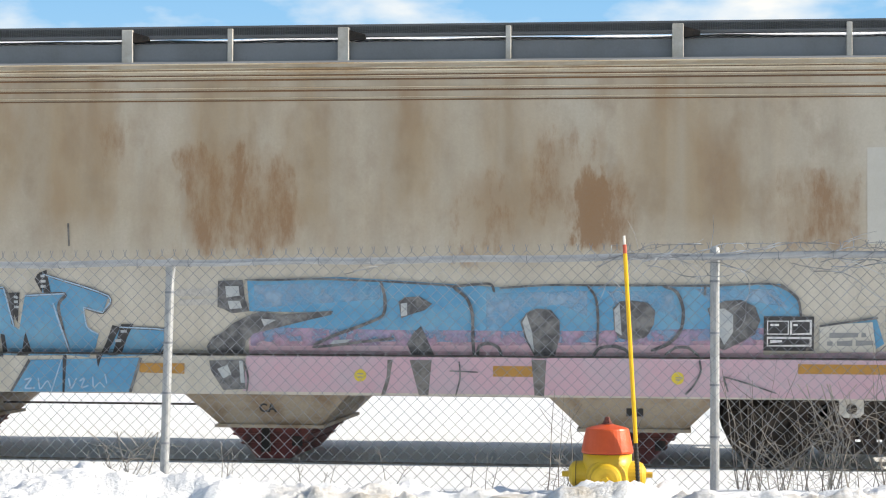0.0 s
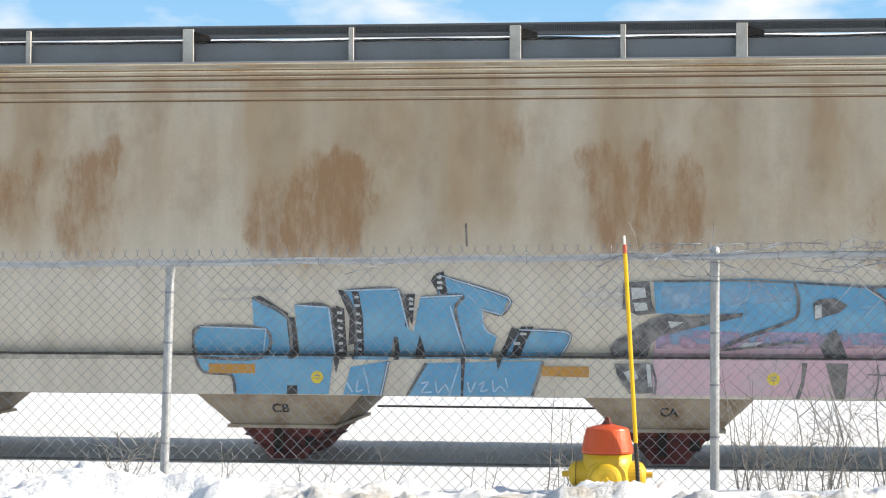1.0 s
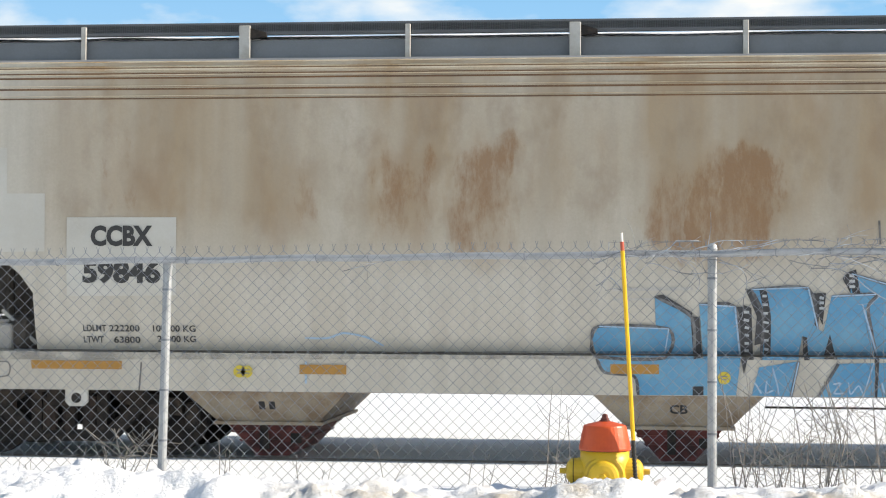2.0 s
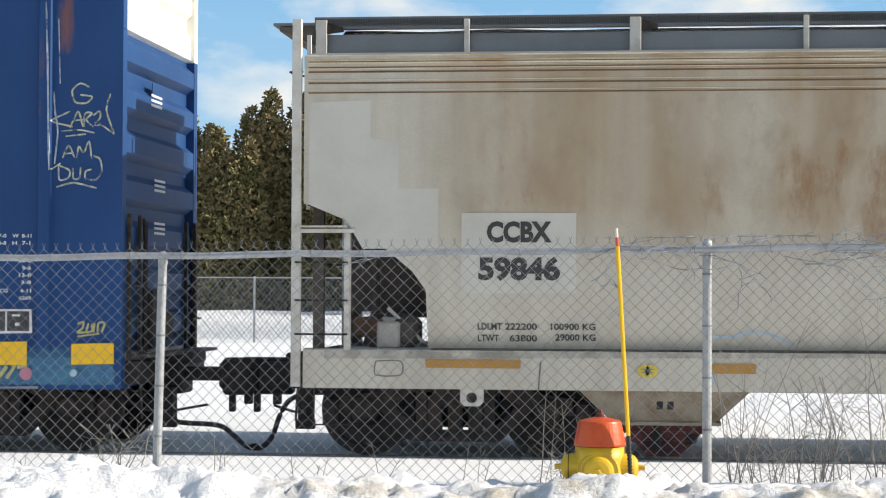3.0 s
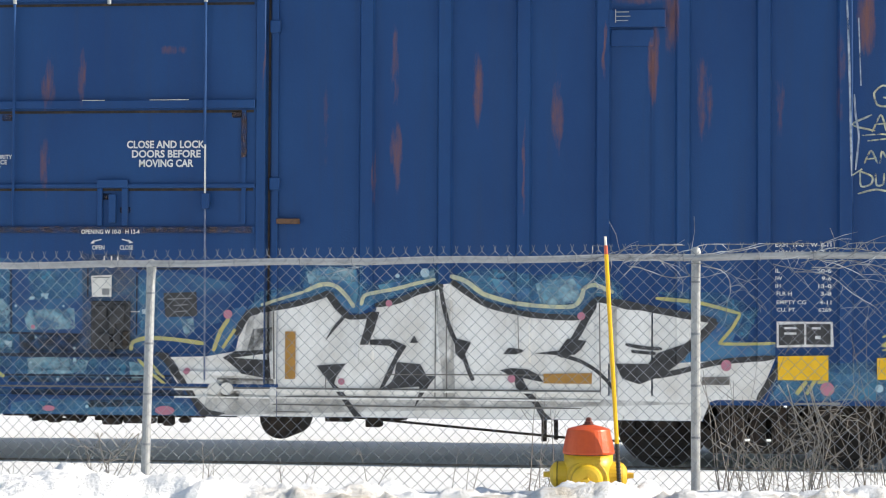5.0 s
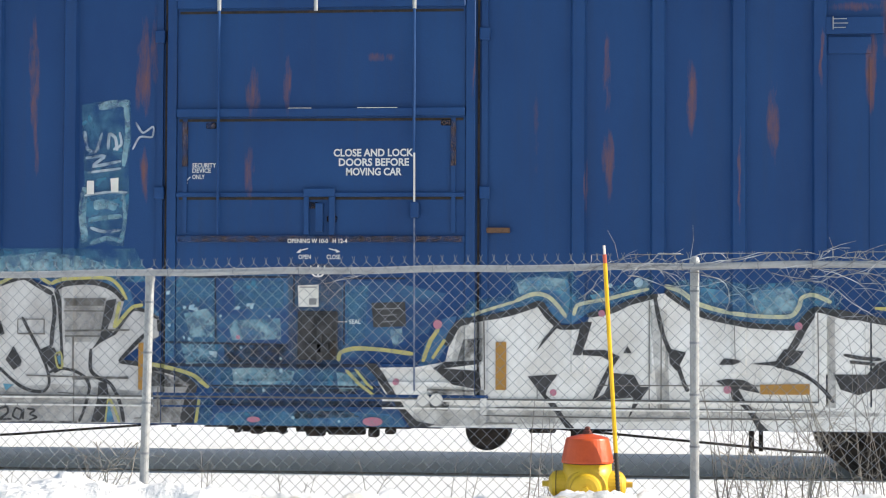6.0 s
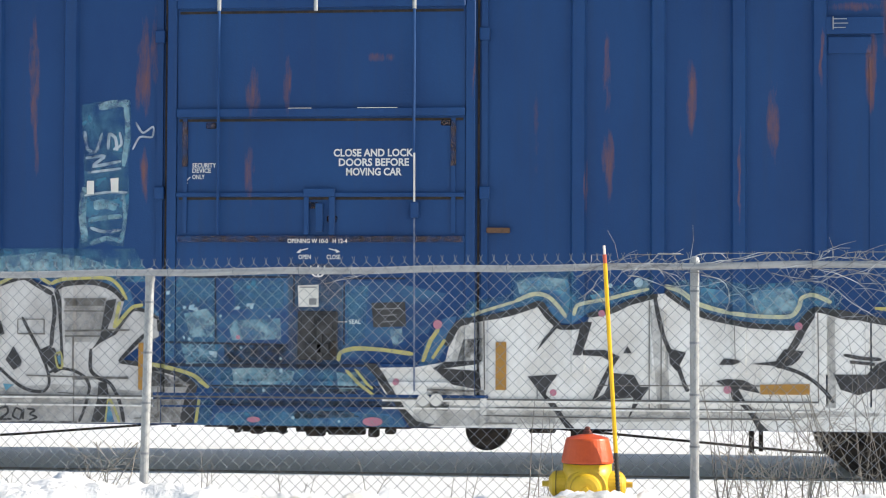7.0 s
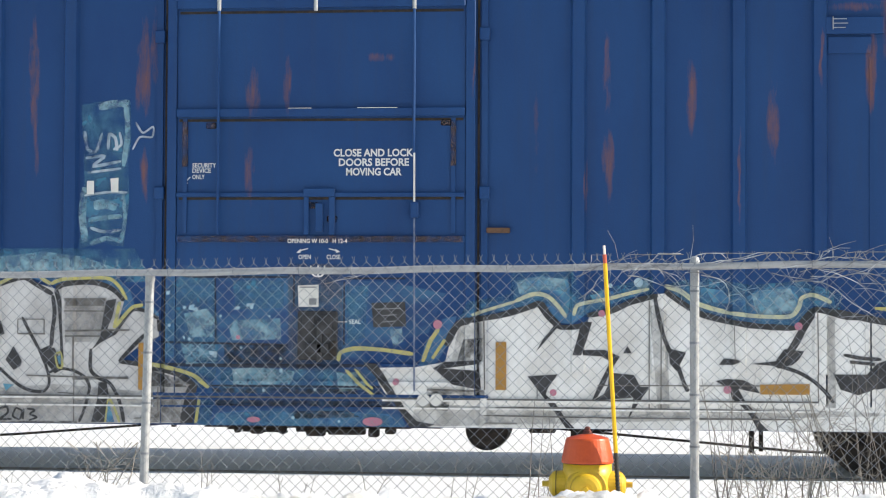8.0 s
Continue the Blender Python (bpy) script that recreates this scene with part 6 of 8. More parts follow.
box_side.paint("door_overspray", [
    [(-1.00, 0.60), (-0.53, 0.63), (-0.04, 0.61), (0.39, 0.62), (0.71, 0.59), (0.77, 0.45), (-1.00, 0.44)],
    [(-1.52, 0.85), (-1.02, 0.79), (-1.04, 0.46), (-1.16, 0.46), (-1.22, 0.79)],
    [(-0.94, 1.03), (0.17, 1.03), (0.44, 0.90), (0.39, 0.85), (-0.94, 0.85)],
    [(-0.83, 1.87), (-0.34, 1.86), (-0.34, 1.61), (-0.80, 1.59)],
    [(0.26, 1.83), (0.47, 1.83), (0.44, 1.33), (0.27, 1.29)],
], MAT_HAZE, 0.0065, "soft blue overspray")
box_side.paint("door_grime", [
    [(-1.02, 0.85), (0.60, 0.85), (0.71, 0.68), (-1.00, 0.66)],
    [(-0.91, 1.26), (-0.29, 1.26), (-0.29, 1.07), (-0.90, 1.07)],
    [(-0.26, 0.63), (0.28, 0.64), (0.39, 0.58), (-0.23, 0.56)],
], MAT_SOOT_HEAVY, 0.0105, "black grime on the lower door")
box_side.paint("paint_speck", [
    [(-0.80, 1.62), (-0.75, 1.62), (-0.76, 1.59), (-0.81, 1.59)],
    [(-0.69, 1.65), (-0.61, 1.65), (-0.63, 1.62), (-0.69, 1.62)],
    [(0.09, 1.41), (0.13, 1.40), (0.12, 1.37), (0.09, 1.38)],
    [(-1.24, 1.63), (-1.19, 1.64), (-1.20, 1.58), (-1.25, 1.59)],
    [(-1.46, 1.76), (-1.42, 1.77), (-1.43, 1.73), (-1.46, 1.73)],
    [(-1.31, 1.34), (-1.28, 1.33), (-1.29, 1.30)],
    [(-1.05, 1.20), (-0.97, 1.19), (-0.98, 1.15), (-1.04, 1.16)],
    [(-0.37, 1.03), (-0.34, 1.04), (-0.34, 1.00), (-0.37, 1.00)],
], MAT_SPRAY_PALE, 0.0300, "pale paint specks")
box_side.paint("graffiti_dot", [
    oval(2.66, 1.57, 0.032, 0.032),
    oval(4.47, 1.46, 0.037, 0.037),
    oval(5.81, 1.01, 0.048, 0.053),
    oval(6.73, 0.80, 0.064, 0.064),
    oval(0.74, 0.92, 0.032, 0.032),
    oval(0.51, 0.54, 0.096, 0.043),
    oval(-0.63, 0.55, 0.064, 0.027),
    oval(1.13, 1.46, 0.043, 0.043),
    oval(2.21, 0.83, 0.032, 0.032),
    oval(3.82, 0.87, 0.037, 0.037),
    oval(-0.77, 1.33, 0.021, 0.021),
], MAT_SPRAY_PINK, 0.028, "pink spray dots")
box_side.paint("paint_speck", [
    oval(-1.29, 1.61, 0.016, 0.016),
    oval(-1.18, 1.59, 0.021, 0.021),
    oval(-1.43, 1.44, 0.016, 0.016),
    oval(-0.94, 1.53, 0.013, 0.013),
    oval(-0.64, 1.61, 0.016, 0.016),
    oval(-0.47, 1.53, 0.011, 0.011),
    oval(-0.99, 1.15, 0.016, 0.016),
    oval(-0.74, 1.23, 0.013, 0.013),
    oval(-0.52, 0.83, 0.016, 0.016),
    oval(-0.25, 0.57, 0.016, 0.016),
    oval(-0.03, 0.84, 0.013, 0.013),
    oval(-1.24, 1.31, 0.016, 0.016),
    oval(-1.07, 0.75, 0.016, 0.016),
    oval(0.19, 0.54, 0.013, 0.013),
    oval(2.74, 1.83, 0.021, 0.021),
    oval(3.00, 1.86, 0.043, 0.043),
    oval(-0.79, 0.99, 0.013, 0.013),
    oval(-0.36, 1.13, 0.013, 0.013),
    oval(7.20, 0.81, 0.037, 0.037),
], MAT_SPRAY_PALE, 0.030, "pale paint specks")
box_side.paint("stencil_plate", [
    [(5.59, 0.90), (5.84, 0.91), (5.84, 0.83), (5.59, 0.83)],
    [(-2.45, 1.67), (-2.09, 1.67), (-2.09, 1.62), (-2.45, 1.62)],
], MAT_SEAM, 0.028, "")
box_side.strokes("spray_tag", [
    ([(6.91, 4.39), (6.93, 3.76), (6.95, 2.76)], 0.021),
    ([(7.02, 4.23), (7.04, 3.60)], 0.012),
    ([(6.98, 3.52), (6.99, 3.34), (7.02, 3.13), (6.99, 2.82)], 0.019),
], MAT_TAG_WHITE, 0.008, "thin white spray line")
box_side.strokes("spray_tag", [
    ([(7.34, 3.56), (7.24, 3.60), (7.16, 3.53), (7.19, 3.42), (7.30, 3.41), (7.36, 3.47), (7.24, 3.49)], 0.019),
    ([(7.14, 3.33), (6.96, 3.24), (7.17, 3.18)], 0.019),
    ([(7.14, 3.17), (7.22, 3.33), (7.27, 3.18)], 0.019),
    ([(7.17, 3.24), (7.27, 3.25)], 0.016),
    ([(7.28, 3.18), (7.29, 3.31), (7.36, 3.31), (7.30, 3.25), (7.37, 3.18)], 0.019),
    ([(7.37, 3.29), (7.43, 3.33), (7.44, 3.27), (7.38, 3.20), (7.46, 3.20)], 0.019),
    ([(7.54, 3.50), (7.50, 3.34), (7.58, 3.11)], 0.019),
], MAT_TAG, 0.008, "pale yellow spray-can tag")
box_side.strokes("spray_tag", [
    ([(7.58, 3.11), (7.42, 3.22)], 0.016),
    ([(7.05, 3.14), (7.24, 3.15), (7.39, 3.12)], 0.016),
    ([(7.10, 3.09), (7.30, 3.11)], 0.016),
    ([(7.07, 2.88), (7.13, 3.00), (7.19, 2.88)], 0.019),
    ([(7.09, 2.92), (7.18, 2.93)], 0.015),
    ([(7.21, 2.88), (7.23, 2.99), (7.28, 2.93), (7.33, 3.04), (7.36, 2.87)], 0.019),
    ([(7.03, 2.81), (7.04, 2.67), (7.13, 2.69), (7.14, 2.76), (7.03, 2.81)], 0.019),
    ([(7.17, 2.79), (7.18, 2.68), (7.24, 2.69), (7.25, 2.79)], 0.019),
    ([(7.36, 2.77), (7.30, 2.75), (7.30, 2.68), (7.40, 2.67), (7.46, 2.75), (7.44, 2.87), (7.37, 2.90)], 0.019),
    ([(7.01, 2.60), (7.18, 2.64), (7.41, 2.59)], 0.019),
    ([(6.96, 2.77), (7.05, 2.83)], 0.016),
], MAT_TAG, 0.008, "pale yellow spray-can tag")
box_side.strokes("spray_tag", [
    ([(7.23, 1.28), (7.29, 1.30), (7.28, 1.24), (7.23, 1.20), (7.31, 1.20)], 0.021),
    ([(7.34, 1.29), (7.32, 1.20), (7.38, 1.22), (7.37, 1.28)], 0.021),
    ([(7.40, 1.29), (7.39, 1.20)], 0.021),
    ([(7.43, 1.20), (7.44, 1.29), (7.50, 1.29), (7.47, 1.20)], 0.021),
    ([(7.23, 1.16), (7.45, 1.19)], 0.016),
], MAT_SPRAY_YELLOW, 0.008, "yellow dated tag")
box_side.strokes("spray_tag", [
    ([(-3.13, 0.62), (-3.04, 0.65), (-3.03, 0.59), (-3.10, 0.53), (-2.99, 0.53)], 0.027),
    ([(-2.95, 0.64), (-2.98, 0.56), (-2.91, 0.53), (-2.89, 0.61), (-2.95, 0.64)], 0.021),
    ([(-2.87, 0.63), (-2.88, 0.53)], 0.021),
    ([(-2.84, 0.63), (-2.76, 0.62), (-2.81, 0.58), (-2.74, 0.55), (-2.82, 0.52)], 0.021),
], MAT_SPRAY_BLACK, 0.030, "black dated tag")
box_side.paint("graffiti_haze", [
    [(-2.34, 3.55), (-2.13, 3.59), (-1.86, 3.60), (-1.84, 3.29), (-1.87, 2.96), (-1.86, 2.63), (-1.91, 2.19), (-2.13, 2.21), (-2.35, 2.17), (-2.33, 2.47), (-2.30, 2.80), (-2.32, 3.18)],
], MAT_HAZE, 0.0060, "soft blue overspray")
box_side.strokes("graffiti_haze", [
    ([(-2.17, 3.53), (-2.02, 3.56), (-1.87, 3.57)], 0.085),
    ([(-1.90, 3.56), (-1.88, 3.29), (-1.92, 2.96)], 0.058),
    ([(-2.30, 2.76), (-2.32, 2.50), (-2.29, 2.23)], 0.074),
    ([(-1.92, 2.69), (-1.90, 2.44), (-1.94, 2.23)], 0.042),
    ([(-2.21, 2.58), (-2.10, 2.60), (-1.98, 2.57)], 0.095),
    ([(-2.26, 2.44), (-2.07, 2.47), (-1.93, 2.48)], 0.053),
    ([(-2.24, 2.22), (-2.07, 2.27), (-1.93, 2.24)], 0.048),
], MAT_HAZE_PALE, 0.0080, "patchy teal overspray")
box_side.strokes("spray_tag", [
    ([(-2.30, 3.30), (-2.28, 3.14), (-2.19, 3.10), (-2.13, 3.28)], 0.032),
    ([(-2.07, 3.12), (-2.06, 3.27), (-2.00, 3.23), (-1.98, 3.11)], 0.032),
    ([(-1.96, 3.29), (-1.94, 3.17), (-2.02, 3.12)], 0.026),
    ([(-2.29, 3.04), (-2.10, 3.06), (-2.22, 2.96), (-1.94, 3.01)], 0.032),
    ([(-2.27, 2.90), (-2.10, 2.92), (-1.94, 2.94)], 0.026),
    ([(-2.30, 2.68), (-2.08, 2.71), (-1.88, 2.71)], 0.026),
    ([(-2.24, 2.37), (-2.10, 2.33), (-1.94, 2.35)], 0.032),
    ([(-1.80, 3.38), (-1.73, 3.28), (-1.63, 3.34), (-1.64, 3.24), (-1.76, 3.24), (-1.83, 3.12)], 0.021),
], MAT_TAG_WHITE, 0.0140, "pale faded spray tag")
box_side.paint("white_sticker", [
    [(-2.27, 2.82), (-2.20, 2.82), (-2.20, 2.69), (-2.27, 2.69)],
    [(-2.04, 2.84), (-1.96, 2.85), (-1.96, 2.71), (-2.03, 2.71)],
    [(-0.20, 1.82), (-0.00, 1.83), (0.00, 1.62), (-0.19, 1.62)],
], MAT_WHITE, 0.034, "white paper stickers")
box_side.paint("sticker_print", [
    [(-0.09, 1.70), (-0.02, 1.70), (-0.02, 1.64), (-0.09, 1.64)],
    [(-0.18, 1.81), (-0.02, 1.81), (-0.02, 1.80), (-0.18, 1.80)],
], MAT_GREY_PRINT, 0.040, "")
box_side.paint("chalk_board", [
    [(0.50, 1.66), (0.82, 1.67), (0.83, 1.44), (0.52, 1.43)],
], MAT_SPRAY_BLACK, 0.010, "black painted chalk patch")
box_side.strokes("chalk_mark", [
    ([(0.54, 1.60), (0.78, 1.61)], 0.011),
    ([(0.60, 1.54), (0.74, 1.55)], 0.011),
    ([(0.61, 1.48), (0.73, 1.49)], 0.011),
], MAT_GREY_PRINT, 0.014, "")
box_side.paint("reflector", [
    [(1.67, 1.30), (1.77, 1.30), (1.77, 0.85), (1.67, 0.85)],
], MAT_ORANGE, 0.032, "upright amber reflector strip")
box_side.paint("reflector", [
    [(4.12, 0.92), (4.57, 0.93), (4.57, 0.83), (4.12, 0.83)],
], MAT_ORANGE, 0.032, "amber reflector strip")
box_side.paint("reflector", [
    [(-1.75, 1.27), (-1.67, 1.27), (-1.66, 0.82), (-1.75, 0.82)],
], MAT_ORANGE, 0.032, "upright amber reflector strip")
box_side.paint("yellow_placard", [
    [(6.28, 1.10), (6.74, 1.11), (6.74, 0.88), (6.28, 0.88)],
], MAT_YELLOW_SIGN, 0.034, "bright yellow square placard")
box_side.paint("yellow_placard", [
    [(7.18, 1.09), (7.60, 1.10), (7.60, 0.90), (7.18, 0.89)],
], MAT_YELLOW_SIGN, 0.034, "bright yellow square placard")
box_side.paint("data_panel", [
    [(6.27, 1.42), (6.78, 1.42), (6.79, 1.19), (6.27, 1.18)],
], MAT_LETTER_WHITE, 0.026, "white-framed black data panel")
box_side.paint("data_field", [
    [(6.29, 1.39), (6.52, 1.40), (6.52, 1.21), (6.29, 1.20)],
    [(6.54, 1.40), (6.76, 1.40), (6.76, 1.21), (6.54, 1.21)],
], MAT_SPRAY_BLACK, 0.030, "")
box_side.paint("data_field_print", [
    [(6.34, 1.37), (6.45, 1.37), (6.45, 1.35), (6.34, 1.35)],
    [(6.34, 1.32), (6.45, 1.32), (6.45, 1.30), (6.34, 1.30)],
    [(6.59, 1.37), (6.67, 1.37), (6.67, 1.35), (6.59, 1.35)],
    [(6.62, 1.29), (6.67, 1.29), (6.67, 1.26), (6.62, 1.26)],
], MAT_LETTER_WHITE, 0.034, "")
box_side.paint("stencil_line", [
    [(6.43, 0.67), (6.85, 0.68), (6.85, 0.64), (6.43, 0.63)],
], MAT_GREY_PRINT, 0.020, "")
box_side.letter("data_lettering", "EXH  17-0", 6.260, 2.110, 0.260, 0.037, MAT_LETTER_WHITE, 0.016)
box_side.letter("data_lettering", "W  8-11", 6.580, 2.110, 0.190, 0.037, MAT_LETTER_WHITE, 0.016)
box_side.letter("data_lettering", "EXW 10-8", 6.260, 2.040, 0.260, 0.037, MAT_LETTER_WHITE, 0.016)
box_side.letter("data_lettering", "H  7-1", 6.580, 2.040, 0.180, 0.037, MAT_LETTER_WHITE, 0.016)
box_side.letter("data_lettering", "IL", 6.260, 1.870, 0.040, 0.037, MAT_LETTER_WHITE, 0.016)
box_side.letter("data_lettering", "50-6", 6.640, 1.870, 0.130, 0.037, MAT_LETTER_WHITE, 0.016)
box_side.letter("data_lettering", "IW", 6.260, 1.800, 0.060, 0.037, MAT_LETTER_WHITE, 0.016)
box_side.letter("data_lettering", "9-6", 6.680, 1.800, 0.090, 0.037, MAT_LETTER_WHITE, 0.016)
box_side.letter("data_lettering", "IH", 6.260, 1.730, 0.050, 0.037, MAT_LETTER_WHITE, 0.016)
box_side.letter("data_lettering", "13-0", 6.650, 1.730, 0.120, 0.037, MAT_LETTER_WHITE, 0.016)
box_side.letter("data_lettering", "FLR H", 6.270, 1.660, 0.140, 0.037, MAT_LETTER_WHITE, 0.016)
box_side.letter("data_lettering", "3-8", 6.670, 1.660, 0.100, 0.037, MAT_LETTER_WHITE, 0.016)
box_side.letter("data_lettering", "EMPTY CG", 6.270, 1.580, 0.270, 0.037, MAT_LETTER_WHITE, 0.016)
box_side.letter("data_lettering", "4-11", 6.660, 1.580, 0.110, 0.037, MAT_LETTER_WHITE, 0.016)
box_side.letter("data_lettering", "CU. FT.", 6.270, 1.510, 0.180, 0.037, MAT_LETTER_WHITE, 0.016)
box_side.letter("data_lettering", "6269", 6.650, 1.510, 0.120, 0.037, MAT_LETTER_WHITE, 0.016)
box_side.letter("door_lettering", "CLOSE AND LOCK", 0.130, 3.040, 0.760, 0.074, MAT_LETTER_WHITE, 0.006, bold=0.030)
box_side.letter("door_lettering", "DOORS BEFORE", 0.180, 2.950, 0.670, 0.074, MAT_LETTER_WHITE, 0.006, bold=0.030)
box_side.letter("door_lettering", "MOVING CAR", 0.250, 2.860, 0.530, 0.074, MAT_LETTER_WHITE, 0.006, bold=0.030)
box_side.letter("door_lettering", "SECURITY", -1.230, 2.940, 0.230, 0.043, MAT_LETTER_WHITE, 0.006)
box_side.letter("door_lettering", "DEVICE", -1.230, 2.890, 0.180, 0.043, MAT_LETTER_WHITE, 0.006)
box_side.letter("door_lettering", "ONLY", -1.230, 2.830, 0.120, 0.043, MAT_LETTER_WHITE, 0.006)
box_side.strokes("door_arrow", [
    ([(-1.25, 2.85), (-1.30, 2.80)], 0.011),
], MAT_LETTER_WHITE, 0.008, "")
box_side.paint("door_arrow", [
    [(-1.32, 2.79), (-1.31, 2.83), (-1.27, 2.79)],
    [(-0.22, 2.13), (-0.18, 2.17), (-0.18, 2.13)],
    [(0.20, 2.14), (0.15, 2.17), (0.16, 2.13)],
], MAT_LETTER_WHITE, 0.008, "")
box_side.strokes("door_arrow", [
    ([(-0.19, 2.15), (-0.11, 2.17)], 0.011),
    ([(0.17, 2.15), (0.09, 2.17)], 0.011),
    ([(0.18, 1.48), (0.27, 1.48)], 0.011),
], MAT_LETTER_WHITE, 0.008, "")
box_side.letter("door_lettering", "OPENING W 10-0   H 12-4", -0.300, 2.220, 0.570, 0.043, MAT_LETTER_WHITE, 0.040)
box_side.letter("door_lettering", "OPEN", -0.200, 2.070, 0.120, 0.043, MAT_LETTER_WHITE, 0.010)
box_side.letter("door_lettering", "CLOSE", 0.070, 2.070, 0.130, 0.043, MAT_LETTER_WHITE, 0.010)
box_side.letter("door_lettering", "SEAL", 0.290, 1.460, 0.110, 0.043, MAT_LETTER_WHITE, 0.010)
box_side.strokes("door_symbol", [
    ([(-0.08, 2.01), (-0.08, 1.95), (-0.04, 1.91), (0.02, 1.91), (0.05, 1.95), (0.05, 2.01)], 0.016),
    ([(-0.01, 2.01), (-0.01, 1.91)], 0.016),
], MAT_LETTER_WHITE, 0.010, "")


# ================= graffiti and lettering on the hopper car =================
hop_side = Side(hopper, hopper_side, [], CURVE_Z, lambda x: 0.694)
hop_side.paint("repaint_patch", [
    [(-9.07, 3.40), (-8.48, 3.42), (-8.48, 3.06), (-8.21, 3.02), (-8.21, 2.58), (-7.83, 2.58), (-7.83, 2.02), (-8.55, 2.01), (-8.71, 2.28), (-9.07, 2.43)],
    [(7.65, 3.02), (8.99, 3.03), (8.99, 2.14), (7.65, 2.13)],
], MAT_CLEAN, 0.004, "cleaner repainted grey patches")
hop_side.paint("number_panel", [
    [(-7.61, 2.35), (-6.53, 2.35), (-6.53, 1.60), (-7.61, 1.59)],
], MAT_CLEAN, 0.006, "pale painted panel behind the lettering")
hop_side.letter("reporting_letters", "CCBX", -7.370, 2.070, 0.610, 0.202, MAT_LETTER_BLACK, 0.012, bold=0.045)
hop_side.letter("car_number", "59846", -7.450, 1.710, 0.770, 0.229, MAT_LETTER_BLACK, 0.012, bold=0.045)
hop_side.letter("load_lettering", "LDLMT", -7.460, 1.250, 0.230, 0.064, MAT_LETTER_BLACK, 0.008)
hop_side.letter("load_lettering", "222200", -7.200, 1.250, 0.300, 0.064, MAT_LETTER_BLACK, 0.008)
hop_side.letter("load_lettering", "100900 KG", -6.770, 1.250, 0.420, 0.064, MAT_LETTER_BLACK, 0.008)
hop_side.letter("load_lettering", "LTWT", -7.460, 1.140, 0.200, 0.064, MAT_LETTER_BLACK, 0.008)
hop_side.letter("load_lettering", "63800", -7.160, 1.140, 0.260, 0.064, MAT_LETTER_BLACK, 0.008)
hop_side.letter("load_lettering", "29000 KG", -6.730, 1.150, 0.380, 0.064, MAT_LETTER_BLACK, 0.008)
hop_side.paint("reflector", [
    [(0.80, 0.98), (1.24, 0.98), (1.24, 0.88), (0.80, 0.89)],
], MAT_ORANGE, 0.016, "dull amber reflector strip")
hop_side.paint("reflector", [
    [(4.20, 0.98), (4.64, 0.98), (4.64, 0.88), (4.20, 0.88)],
], MAT_ORANGE, 0.016, "dull amber reflector strip")
hop_side.paint("reflector", [
    [(7.02, 1.02), (7.82, 1.02), (7.82, 0.93), (7.02, 0.93)],
], MAT_ORANGE, 0.016, "dull amber reflector strip")
hop_side.paint("reflector", [
    [(-2.38, 0.98), (-1.93, 0.98), (-1.93, 0.89), (-2.38, 0.89)],
], MAT_ORANGE, 0.016, "dull amber reflector strip")
hop_side.paint("reflector", [
    [(-5.32, 0.95), (-4.87, 0.95), (-4.87, 0.86), (-5.32, 0.86)],
], MAT_ORANGE, 0.016, "dull amber reflector strip")
hop_side.paint("reflector", [
    [(-7.95, 0.97), (-7.05, 0.97), (-7.05, 0.89), (-7.94, 0.89)],
], MAT_ORANGE, 0.016, "dull amber reflector strip")
hop_side.paint("yellow_sticker", [
    oval(2.94, 0.88, 0.059, 0.059),
], MAT_YELLOW_DOT, 0.018, "round yellow inspection sticker")
hop_side.paint("sticker_print", [
    [(2.91, 0.90), (2.97, 0.90), (2.97, 0.89), (2.91, 0.89)],
    [(2.92, 0.87), (2.96, 0.87), (2.96, 0.86), (2.92, 0.86)],
], MAT_GREY_PRINT, 0.022, "")
hop_side.paint("yellow_sticker", [
    oval(5.92, 0.88, 0.059, 0.059),
], MAT_YELLOW_DOT, 0.018, "round yellow inspection sticker")
hop_side.paint("sticker_print", [
    [(5.90, 0.89), (5.95, 0.89), (5.95, 0.88), (5.90, 0.88)],
    [(5.90, 0.87), (5.94, 0.87), (5.94, 0.86), (5.90, 0.86)],
], MAT_GREY_PRINT, 0.022, "")
hop_side.paint("yellow_sticker", [
    oval(-5.83, 0.88, 0.059, 0.059),
], MAT_YELLOW_DOT, 0.018, "round yellow inspection sticker")
hop_side.paint("sticker_print", [
    [(-5.86, 0.90), (-5.80, 0.90), (-5.80, 0.89), (-5.86, 0.89)],
    [(-5.85, 0.87), (-5.81, 0.87), (-5.81, 0.86), (-5.85, 0.86)],
], MAT_GREY_PRINT, 0.022, "")
hop_side.paint("yellow_sticker", [
    oval(-1.33, 0.86, 0.059, 0.059),
], MAT_YELLOW_DOT, 0.018, "round yellow inspection sticker")
hop_side.paint("sticker_print", [
    [(-1.36, 0.88), (-1.30, 0.88), (-1.30, 0.87), (-1.36, 0.87)],
    [(-1.35, 0.85), (-1.31, 0.85), (-1.31, 0.84), (-1.35, 0.84)],
], MAT_GREY_PRINT, 0.022, "")
hop_side.paint("yellow_sticker", [
    oval(-5.90, 0.88, 0.059, 0.059),
], MAT_YELLOW_DOT, 0.018, "round yellow inspection sticker")
hop_side.paint("sticker_print", [
    [(-5.93, 0.90), (-5.87, 0.90), (-5.87, 0.89), (-5.93, 0.89)],
    [(-5.92, 0.87), (-5.88, 0.87), (-5.88, 0.86), (-5.92, 0.86)],
], MAT_GREY_PRINT, 0.022, "")
